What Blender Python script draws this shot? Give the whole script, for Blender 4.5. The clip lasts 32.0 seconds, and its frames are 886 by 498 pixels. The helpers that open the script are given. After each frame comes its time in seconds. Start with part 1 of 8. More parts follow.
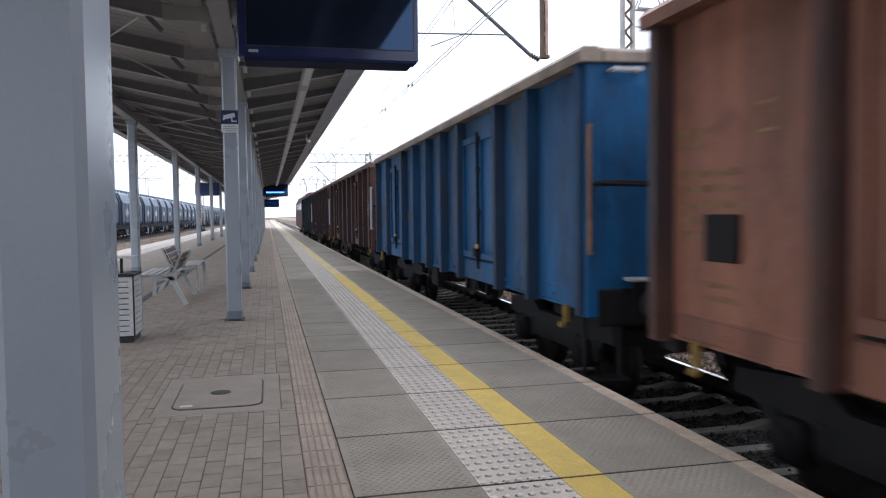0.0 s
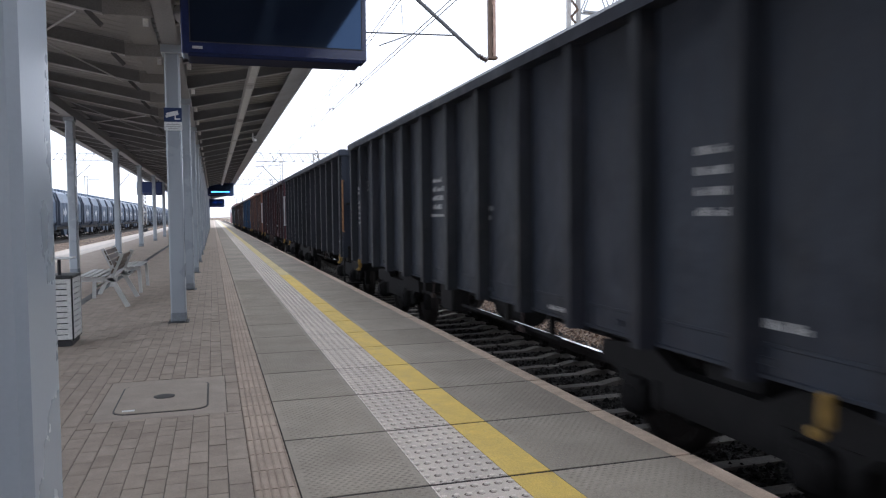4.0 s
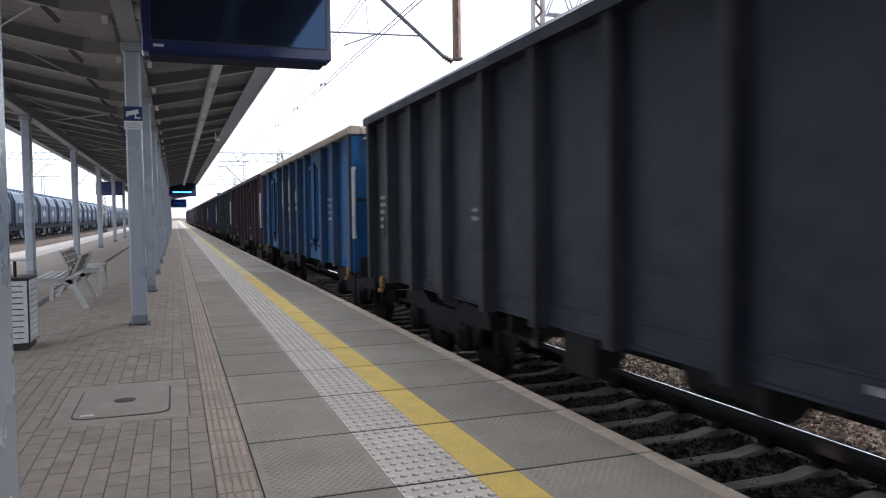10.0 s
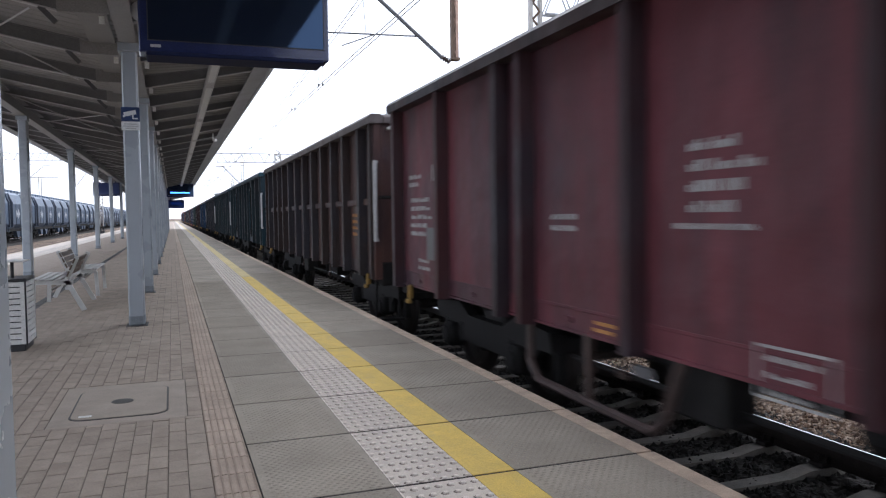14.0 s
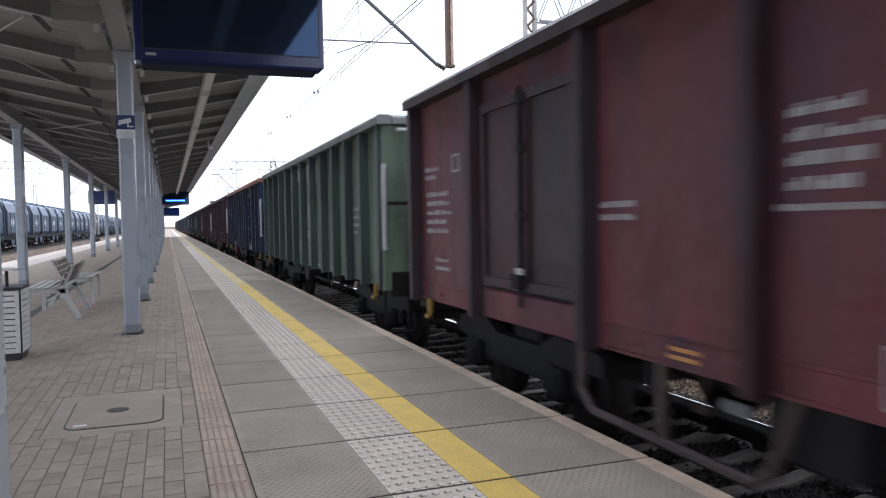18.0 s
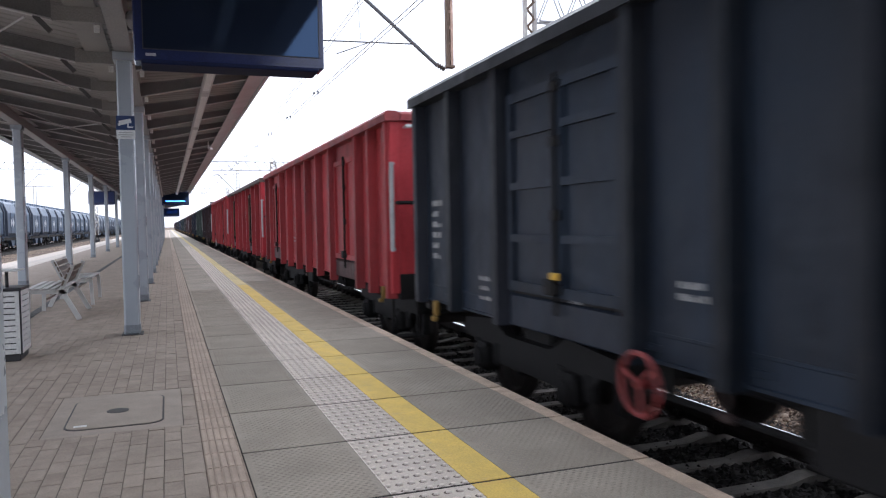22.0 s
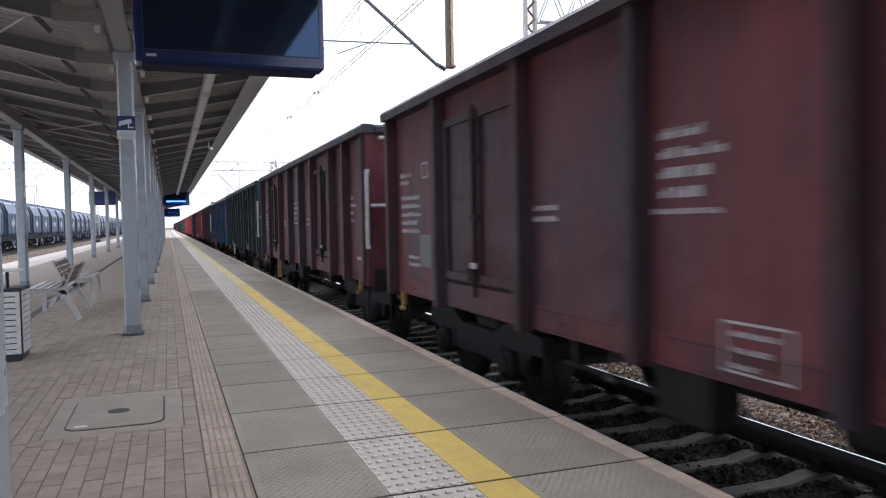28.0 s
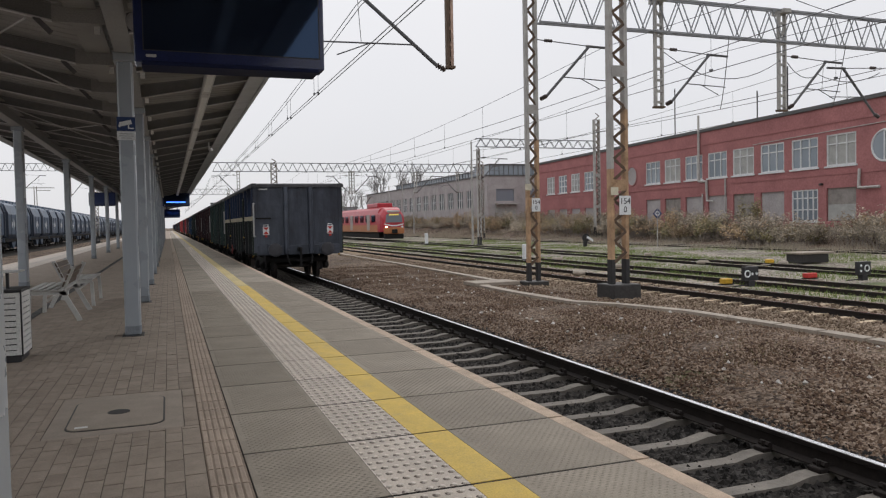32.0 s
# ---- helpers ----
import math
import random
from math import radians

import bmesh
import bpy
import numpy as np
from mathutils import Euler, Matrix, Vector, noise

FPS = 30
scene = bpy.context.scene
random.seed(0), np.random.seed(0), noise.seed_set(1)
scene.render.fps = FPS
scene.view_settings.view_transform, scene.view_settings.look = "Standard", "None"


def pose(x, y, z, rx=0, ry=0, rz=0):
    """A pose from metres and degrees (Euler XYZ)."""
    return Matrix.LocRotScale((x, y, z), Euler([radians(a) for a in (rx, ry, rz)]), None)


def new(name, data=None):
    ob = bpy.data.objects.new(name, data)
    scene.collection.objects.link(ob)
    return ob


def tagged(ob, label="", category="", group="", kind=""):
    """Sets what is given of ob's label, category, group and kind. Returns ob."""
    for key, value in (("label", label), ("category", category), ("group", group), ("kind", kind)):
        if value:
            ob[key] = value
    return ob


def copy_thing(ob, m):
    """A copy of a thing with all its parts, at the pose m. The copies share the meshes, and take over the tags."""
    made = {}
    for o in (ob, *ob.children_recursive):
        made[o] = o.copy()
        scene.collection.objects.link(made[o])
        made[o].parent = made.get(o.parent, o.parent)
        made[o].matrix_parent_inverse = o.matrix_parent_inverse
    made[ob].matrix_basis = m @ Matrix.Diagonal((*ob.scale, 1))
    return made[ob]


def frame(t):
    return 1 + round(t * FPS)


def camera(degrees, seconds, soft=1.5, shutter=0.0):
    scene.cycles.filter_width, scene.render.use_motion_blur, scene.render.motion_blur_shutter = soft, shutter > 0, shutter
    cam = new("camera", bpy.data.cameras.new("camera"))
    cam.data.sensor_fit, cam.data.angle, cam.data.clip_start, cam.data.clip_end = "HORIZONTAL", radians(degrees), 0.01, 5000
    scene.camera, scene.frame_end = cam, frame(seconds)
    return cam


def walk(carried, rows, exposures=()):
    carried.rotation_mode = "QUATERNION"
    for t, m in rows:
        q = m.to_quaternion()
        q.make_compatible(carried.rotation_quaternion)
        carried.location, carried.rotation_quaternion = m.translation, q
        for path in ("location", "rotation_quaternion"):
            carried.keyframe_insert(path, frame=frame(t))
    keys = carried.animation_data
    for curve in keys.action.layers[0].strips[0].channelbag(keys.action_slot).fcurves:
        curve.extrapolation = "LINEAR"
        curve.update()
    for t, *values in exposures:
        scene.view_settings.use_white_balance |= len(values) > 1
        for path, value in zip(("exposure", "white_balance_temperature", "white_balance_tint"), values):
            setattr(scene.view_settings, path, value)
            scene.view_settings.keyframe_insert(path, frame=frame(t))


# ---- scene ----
# ================= camera and its walk =================
cam = camera(60.9, 32.0, soft=1.2, shutter=0.26)
EYE_Z = 1.3208


def aim(yaw, pitch, roll):
    """The hand-held camera turns on the spot; yaw is to the right of the track's direction."""
    return pose(0, 0, EYE_Z, 90 + pitch, 0, -yaw) @ pose(0, 0, 0, 0, 0, roll)


walk(cam, [(t, aim(*a)) for t, a in (
    (0.0, (13.04, -2.59, -0.70)), (0.5, (13.46, -2.59, -0.68)), (1.0, (13.65, -2.59, -0.69)),
    (1.5, (14.03, -2.585, -0.69)), (2.0, (14.95, -2.59, -0.63)), (2.5, (15.68, -2.61, -0.62)),
    (3.0, (15.98, -2.62, -0.64)), (3.5, (16.12, -2.63, -0.66)), (4.5, (18.1, -2.635, -0.65)),
    (5.5, (19.45, -2.637, -0.64)), (6.0, (19.50, -2.638, -0.645)), (7.0, (19.55, -2.635, -0.66)),
    (9.0, (19.552, -2.627, -0.66)), (13.0, (19.552, -2.622, -0.68)), (13.5, (19.55, -2.63, -0.71)),
    (14.0, (19.71, -2.61, -0.765)), (14.5, (19.715, -2.60, -0.79)), (16.5, (20.013, -2.12, -1.02)),
    (17.5, (20.02, -2.11, -1.01)), (19.0, (20.04, -2.10, -1.01)), (23.0, (20.018, -2.07, -1.05)),
    (27.5, (20.005, -2.067, -1.055)), (28.0, (19.99, -2.07, -1.07)), (30.0, (19.985, -2.037, -1.14)),
    (31.0, (19.985, -2.023, -1.129)), (32.0, (19.985, -2.023, -1.129)))],
    exposures=((0.0, 0.82, 5850, 11), (12.5, 0.84, 5850, 11), (16.5, 1.0, 5880, 12), (30.1, 1.02, 5880, 12), (30.9, 0.52, 5920, 11), (31.5, 0.13, 6060, 11), (32.0, -0.25, 6600, 10)))

# ================= world and sun =================
world = bpy.data.worlds.new("overcast_sky")
scene.world = world
world.use_nodes = True
wn, wl = world.node_tree.nodes, world.node_tree.links
sky = wn.new("ShaderNodeTexSky")
sky.sky_type, sky.sun_disc = "NISHITA", False
sky.sun_elevation, sky.sun_rotation = radians(50), radians(329)
dull = wn.new("ShaderNodeHueSaturation")
dull.inputs["Saturation"].default_value, dull.inputs["Value"].default_value = 0.25, 0.10
wl.new(sky.outputs[0], dull.inputs["Color"])
wtc, wnoise, wramp = wn.new("ShaderNodeTexCoord"), wn.new("ShaderNodeTexNoise"), wn.new("ShaderNodeValToRGB")
wnoise.inputs["Scale"].default_value, wnoise.inputs["Detail"].default_value = 1.6, 5
wl.new(wtc.outputs["Generated"], wnoise.inputs["Vector"])
wl.new(wnoise.outputs[0], wramp.inputs[0])
wramp.color_ramp.elements[0].color, wramp.color_ramp.elements[0].position = (0.93, 0.95, 1.0, 1), 0.3
wramp.color_ramp.elements[1].color, wramp.color_ramp.elements[1].position = (1.0, 1.0, 1.02, 1), 0.7
wmix = wn.new("ShaderNodeMix")
wmix.data_type = "RGBA"
wmix.inputs[0].default_value = 0.82
wl.new(dull.outputs[0], wmix.inputs[6])
wl.new(wramp.outputs[0], wmix.inputs[7])
# an overcast sky is brighter and a little bluer towards the zenith
wsep, wup, wlift = wn.new("ShaderNodeSeparateXYZ"), wn.new("ShaderNodeValToRGB"), wn.new("ShaderNodeMix")
wl.new(wtc.outputs["Generated"], wsep.inputs[0])
wl.new(wsep.outputs["Z"], wup.inputs[0])
wup.color_ramp.elements[0].color, wup.color_ramp.elements[0].position = (0.59, 0.59, 0.60, 1), 0.0
wup.color_ramp.elements[1].color, wup.color_ramp.elements[1].position = (0.95, 0.96, 0.98, 1), 1.0
wlift.data_type, wlift.blend_type = "RGBA", "MULTIPLY"
wlift.inputs[0].default_value = 1.0
wl.new(wmix.outputs[2], wlift.inputs[6])
wl.new(wup.outputs[0], wlift.inputs[7])
wl.new(wlift.outputs[2], wn["Background"].inputs["Color"])
wn["Background"].inputs["Strength"].default_value = 1.62
sun_lamp = bpy.data.lights.new("sun", "SUN")
sun_lamp.energy, sun_lamp.angle, sun_lamp.color = 1.1, radians(50), (1.0, 0.97, 0.93)
sun = new("sun", sun_lamp)
sun.rotation_euler = Euler((radians(40), 0, radians(329 - 180)))

# ================= mesh helpers =================


class Geo:
    """Collects boxes, rods and profiles into one mesh."""

    def __init__(self):
        self.v, self.f = [], []

    def poly(self, verts, faces):
        n = len(self.v)
        self.v += [tuple(p) for p in verts]
        self.f += [tuple(n + i for i in f) for f in faces]
        return self

    def box(self, x0, x1, y0, y1, z0, z1, c=0.0, m=None):
        if x0 > x1: x0, x1 = x1, x0
        if y0 > y1: y0, y1 = y1, y0
        if z0 > z1: z0, z1 = z1, z0
        c = min(c, (x1 - x0) * 0.45, (y1 - y0) * 0.45, (z1 - z0) * 0.45)
        if c <= 0:
            vs = [(x, y, z) for z in (z0, z1) for y in (y0, y1) for x in (x0, x1)]
            fs = [(0, 2, 3, 1), (4, 5, 7, 6), (0, 1, 5, 4), (2, 6, 7, 3), (0, 4, 6, 2), (1, 3, 7, 5)]
        else:
            vs, idx = [], {}
            for sx in (0, 1):
                for sy in (0, 1):
                    for sz in (0, 1):
                        X, Y, Z = (x0, x1)[sx], (y0, y1)[sy], (z0, z1)[sz]
                        ix, iy, iz = X + c * (1 - 2 * sx), Y + c * (1 - 2 * sy), Z + c * (1 - 2 * sz)
                        for k, p in (("x", (X, iy, iz)), ("y", (ix, Y, iz)), ("z", (ix, iy, Z))):
                            idx[sx, sy, sz, k] = len(vs)
                            vs.append(p)
            fs = []
            for s in (0, 1):
                q = [idx[s, 0, 0, "x"], idx[s, 1, 0, "x"], idx[s, 1, 1, "x"], idx[s, 0, 1, "x"]]
                fs.append(q if s else q[::-1])
                q = [idx[0, s, 0, "y"], idx[0, s, 1, "y"], idx[1, s, 1, "y"], idx[1, s, 0, "y"]]
                fs.append(q if s else q[::-1])
                q = [idx[0, 0, s, "z"], idx[1, 0, s, "z"], idx[1, 1, s, "z"], idx[0, 1, s, "z"]]
                fs.append(q if s else q[::-1])
            for a in (0, 1):
                for b in (0, 1):
                    q = [idx[a, b, 0, "x"], idx[a, b, 1, "x"], idx[a, b, 1, "y"], idx[a, b, 0, "y"]]
                    fs.append(q if a == b else q[::-1])
                    q = [idx[a, 0, b, "x"], idx[a, 0, b, "z"], idx[a, 1, b, "z"], idx[a, 1, b, "x"]]
                    fs.append(q if a == b else q[::-1])
                    q = [idx[0, a, b, "y"], idx[1, a, b, "y"], idx[1, a, b, "z"], idx[0, a, b, "z"]]
                    fs.append(q if a == b else q[::-1])
            for sx in (0, 1):
                for sy in (0, 1):
                    for sz in (0, 1):
                        q = [idx[sx, sy, sz, k] for k in "xyz"]
                        fs.append(q if (sx + sy + sz) % 2 else q[::-1])
        if m is not None:
            vs = [m @ Vector(p) for p in vs]
        return self.poly(vs, fs)

    def rod(self, a, b, r, n=8, r2=None, caps=True):
        a, b = Vector(a), Vector(b)
        q = (b - a).to_track_quat("Z", "Y")
        r2 = r if r2 is None else r2
        vs = [p + q @ Vector((rr * math.cos(2 * math.pi * i / n), rr * math.sin(2 * math.pi * i / n), 0)) for p, rr in ((a, r), (b, r2)) for i in range(n)]
        fs = [(i, (i + 1) % n, n + (i + 1) % n, n + i) for i in range(n)]
        if caps:
            fs += [tuple(range(n))[::-1], tuple(range(n, 2 * n))]
        return self.poly(vs, fs)

    def path(self, pts, r, n=6):
        """One bent tube through the points."""
        P = [Vector(p) for p in pts]
        ds = [(q - p).normalized() for p, q in zip(P, P[1:])]
        side = ds[0].orthogonal().normalized()
        vs = []
        for i, p in enumerate(P):
            d = (ds[max(i - 1, 0)] + ds[min(i, len(ds) - 1)])
            d = d.normalized() if d.length > 0.1 else ds[max(i - 1, 0)]
            side = (side - d * side.dot(d))
            side = side.normalized() if side.length > 1e-4 else d.orthogonal().normalized()
            up = d.cross(side)
            wide = 1.0 / max(0.6, d.dot(ds[min(i, len(ds) - 1)]))
            vs += [p + (side * math.cos(6.28319 * k / n) + up * math.sin(6.28319 * k / n)) * r * wide for k in range(n)]
        m = len(P)
        fs = [(i * n + k, i * n + (k + 1) % n, (i + 1) * n + (k + 1) % n, (i + 1) * n + k) for i in range(m - 1) for k in range(n)]
        return self.poly(vs, fs + [tuple(range(n))[::-1], tuple(range((m - 1) * n, m * n))])

    def bar(self, a, b, w, h):
        """A flat bar from a to b; w is its width, h its height."""
        a, b = Vector(a), Vector(b)
        q = (b - a).to_track_quat("Y", "Z")
        ln = (b - a).length
        return self.box(-w / 2, w / 2, 0, ln, -h / 2, h / 2, m=Matrix.Translation(a) @ q.to_matrix().to_4x4())

    def lathe(self, profile, n=16, m=None):
        """profile: (radius, z) from bottom to top."""
        vs = [(r * math.cos(2 * math.pi * i / n), r * math.sin(2 * math.pi * i / n), z) for r, z in profile for i in range(n)]
        fs = [(k * n + i, k * n + (i + 1) % n, (k + 1) * n + (i + 1) % n, (k + 1) * n + i) for k in range(len(profile) - 1) for i in range(n)]
        fs += [tuple(range(n))[::-1], tuple(range((len(profile) - 1) * n, len(profile) * n))]
        if m is not None:
            vs = [m @ Vector(p) for p in vs]
        return self.poly(vs, fs)

    def extrude(self, outline, axis, a, b):
        """outline: points in the two other axes, in order (counter-clockwise seen from the axis' end)."""
        n = len(outline)
        put = {"x": lambda p, s: (s, p[0], p[1]), "y": lambda p, s: (p[0], s, p[1]), "z": lambda p, s: (p[0], p[1], s)}[axis]
        vs = [put(p, s) for s in (a, b) for p in outline]
        fs = [(i, (i + 1) % n, n + (i + 1) % n, n + i) for i in range(n)] + [tuple(range(n))[::-1], tuple(range(n, 2 * n))]
        return self.poly(vs, fs)

    def ring(self, m, r, thick, n=20, k=6):
        """A torus in the plane of m's x and y."""
        vs = []
        for i in range(n):
            a = 2 * math.pi * i / n
            for j in range(k):
                b = 2 * math.pi * j / k
                d = r + thick * math.cos(b)
                vs.append(m @ Vector((d * math.cos(a), d * math.sin(a), thick * math.sin(b))))
        fs = [(i * k + j, ((i + 1) % n) * k + j, ((i + 1) % n) * k + (j + 1) % k, i * k + (j + 1) % k) for i in range(n) for j in range(k)]
        return self.poly(vs, fs)

    def mesh(self, name):
        me = bpy.data.meshes.new(name)
        me.from_pydata(self.v, [], self.f)
        me.materials.append(None)
        return me


def fix_normals(me):
    b = bmesh.new()
    b.from_mesh(me)
    bmesh.ops.recalc_face_normals(b, faces=b.faces)
    b.to_mesh(me)
    b.free()
    return me


def part(name, geo, material, parent=None, label="", at=None):
    """One mesh object; geo is a Geo or a mesh that is shared between alike parts."""
    me = fix_normals(geo.mesh(name)) if isinstance(geo, Geo) else geo
    ob = new(name, me)
    ob.material_slots[0].link = "OBJECT"
    ob.material_slots[0].material = material
    if parent is not None:
        ob.parent = parent
    if at is not None:
        ob.matrix_basis = at if isinstance(at, Matrix) else Matrix.Translation(at)
    if label:
        ob["label"] = label
    return ob


def thing(name, label, category, at=(0, 0, 0), group="", kind=""):
    ob = new(name)
    ob.empty_display_size = 0.2
    ob.matrix_basis = at if isinstance(at, Matrix) else Matrix.Translation(at)
    return tagged(ob, label, category, group, kind)


# ================= materials =================


def surface(name, base, rough=0.6, metal=0.0, vary=0.25, scale=3.0, grain=60.0, bump=0.15, tint=None, streak=False, spread=0.0, spec=0.5, gmix=0.55, blotch=0.0, blotch_rgb=(0.1, 0.05, 0.03), soot_sheen=0.0, dent=0.0):
    """Paint, stone or metal: base colour with large stains, fine grain and relief."""
    m = bpy.data.materials.new(name)
    m.use_nodes = True
    nt = m.node_tree
    n, l = nt.nodes, nt.links
    bsdf = n["Principled BSDF"]
    bsdf.inputs["Metallic"].default_value = metal
    bsdf.inputs["Specular IOR Level"].default_value = spec
    tc, info, add = n.new("ShaderNodeTexCoord"), n.new("ShaderNodeObjectInfo"), n.new("ShaderNodeVectorMath")
    add.operation = "MULTIPLY_ADD"
    add.inputs[1].default_value = (1, 1, 1)
    cxyz, mul = n.new("ShaderNodeCombineXYZ"), n.new("ShaderNodeMath")
    mul.operation, mul.inputs[1].default_value = "MULTIPLY", 37.0
    l.new(info.outputs["Random"], mul.inputs[0])
    for i in range(3):
        l.new(mul.outputs[0], cxyz.inputs[i])
    l.new(tc.outputs["Object"], add.inputs[0])
    l.new(cxyz.outputs[0], add.inputs[2])
    vec = add.outputs[0]
    big, fine = n.new("ShaderNodeTexNoise"), n.new("ShaderNodeTexNoise")
    big.inputs["Scale"].default_value, big.inputs["Detail"].default_value, big.inputs["Roughness"].default_value = scale, 6, 0.62
    fine.inputs["Scale"].default_value, fine.inputs["Detail"].default_value = grain, 3
    if streak:
        mp = n.new("ShaderNodeMapping")
        mp.inputs["Scale"].default_value = (1.0, 1.0, 0.18)
        l.new(vec, mp.inputs["Vector"])
        l.new(mp.outputs[0], big.inputs["Vector"])
    else:
        l.new(vec, big.inputs["Vector"])
    l.new(vec, fine.inputs["Vector"])
    dark = tuple(c * (1 - vary) for c in base)
    light = tuple(min(1, c * (1 + vary)) for c in base) if tint is None else tint
    ramp = n.new("ShaderNodeValToRGB")
    ramp.color_ramp.elements[0].position, ramp.color_ramp.elements[1].position = 0.33, 0.68
    ramp.color_ramp.elements[0].color, ramp.color_ramp.elements[1].color = (*dark, 1), (*light, 1)
    l.new(big.outputs[0], ramp.inputs[0])
    col = ramp.outputs[0]
    if blotch > 0:
        sp, rp, mx = n.new("ShaderNodeTexNoise"), n.new("ShaderNodeValToRGB"), n.new("ShaderNodeMix")
        sp.inputs["Scale"].default_value, sp.inputs["Detail"].default_value, sp.inputs["Roughness"].default_value = scale * 1.7, 8, 0.7
        l.new(vec, sp.inputs["Vector"])
        rp.color_ramp.elements[0].position, rp.color_ramp.elements[1].position = 0.56, 0.70
        l.new(sp.outputs[0], rp.inputs[0])
        mx.data_type = "RGBA"
        ml = n.new("ShaderNodeMath")
        ml.operation, ml.inputs[1].default_value = "MULTIPLY", blotch
        l.new(rp.outputs[0], ml.inputs[0])
        l.new(ml.outputs[0], mx.inputs[0])
        l.new(col, mx.inputs[6])
        mx.inputs[7].default_value = (*blotch_rgb, 1)
        col = mx.outputs[2]
    if soot_sheen > 0:
        # rain-washed soot in long upright streaks, tinted blue for reflected sky
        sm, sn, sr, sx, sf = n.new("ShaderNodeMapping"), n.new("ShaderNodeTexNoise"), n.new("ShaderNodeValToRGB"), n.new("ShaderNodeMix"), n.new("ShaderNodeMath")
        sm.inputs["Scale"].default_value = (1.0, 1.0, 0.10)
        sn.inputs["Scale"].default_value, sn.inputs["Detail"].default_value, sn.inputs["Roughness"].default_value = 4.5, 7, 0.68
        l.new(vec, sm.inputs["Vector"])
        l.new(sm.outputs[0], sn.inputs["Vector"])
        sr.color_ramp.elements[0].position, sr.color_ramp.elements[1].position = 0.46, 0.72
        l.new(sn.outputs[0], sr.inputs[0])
        sf.operation, sf.inputs[1].default_value = "MULTIPLY", soot_sheen
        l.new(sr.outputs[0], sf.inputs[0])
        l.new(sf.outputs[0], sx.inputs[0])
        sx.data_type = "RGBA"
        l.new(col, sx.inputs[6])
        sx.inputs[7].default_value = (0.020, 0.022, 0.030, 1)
        # larger ragged areas: soot with the sky's blue-grey reflection painted in
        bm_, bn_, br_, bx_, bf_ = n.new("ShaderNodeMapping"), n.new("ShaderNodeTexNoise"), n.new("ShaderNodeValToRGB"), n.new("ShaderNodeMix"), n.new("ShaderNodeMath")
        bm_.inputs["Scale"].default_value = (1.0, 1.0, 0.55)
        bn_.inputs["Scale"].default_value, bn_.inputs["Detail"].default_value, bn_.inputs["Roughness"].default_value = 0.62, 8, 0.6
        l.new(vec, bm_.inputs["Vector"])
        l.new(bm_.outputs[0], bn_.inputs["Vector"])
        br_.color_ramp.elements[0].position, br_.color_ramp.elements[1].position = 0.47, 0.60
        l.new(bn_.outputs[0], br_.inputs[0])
        bf_.operation, bf_.inputs[1].default_value = "MULTIPLY", soot_sheen
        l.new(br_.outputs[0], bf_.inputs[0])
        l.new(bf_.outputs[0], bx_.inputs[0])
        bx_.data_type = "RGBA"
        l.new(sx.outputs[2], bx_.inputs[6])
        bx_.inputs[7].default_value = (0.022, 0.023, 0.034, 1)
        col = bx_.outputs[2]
    gm = n.new("ShaderNodeMix")
    gm.data_type, gm.blend_type = "RGBA", "MULTIPLY"
    gm.inputs[0].default_value = gmix
    gr = n.new("ShaderNodeMapRange")
    gr.inputs["From Min"].default_value, gr.inputs["From Max"].default_value = 0.3, 0.7
    gr.inputs["To Min"].default_value, gr.inputs["To Max"].default_value = 0.72, 1.22
    l.new(fine.outputs[0], gr.inputs[0])
    l.new(col, gm.inputs[6])
    l.new(gr.outputs[0], gm.inputs[7])
    col = gm.outputs[2]
    if spread > 0:
        hs, mr = n.new("ShaderNodeHueSaturation"), n.new("ShaderNodeMapRange")
        mr.inputs["To Min"].default_value, mr.inputs["To Max"].default_value = 1 - spread, 1 + spread
        l.new(info.outputs["Random"], mr.inputs[0])
        l.new(mr.outputs[0], hs.inputs["Value"])
        l.new(col, hs.inputs["Color"])
        col = hs.outputs[0]
    l.new(col, bsdf.inputs["Base Color"])
    rr = n.new("ShaderNodeMapRange")
    rr.inputs["To Min"].default_value, rr.inputs["To Max"].default_value = max(0.05, rough - 0.12), min(1, rough + 0.12)
    l.new(big.outputs[0], rr.inputs[0])
    l.new(rr.outputs[0], bsdf.inputs["Roughness"])
    if bump > 0:
        bp = n.new("ShaderNodeBump")
        bp.inputs["Strength"].default_value, bp.inputs["Distance"].default_value = bump, 0.01
        l.new(fine.outputs[0], bp.inputs["Height"])
        if dent > 0:
            # shallow dents of pressed sheet
            dn, db = n.new("ShaderNodeTexNoise"), n.new("ShaderNodeBump")
            dn.inputs["Scale"].default_value, dn.inputs["Detail"].default_value, dn.inputs["Roughness"].default_value = 1.7, 3, 0.5
            l.new(vec, dn.inputs["Vector"])
            db.inputs["Strength"].default_value, db.inputs["Distance"].default_value = dent, 0.12
            l.new(dn.outputs[0], db.inputs["Height"])
            l.new(db.outputs[0], bp.inputs["Normal"])
        l.new(bp.outputs[0], bsdf.inputs["Normal"])
    return m


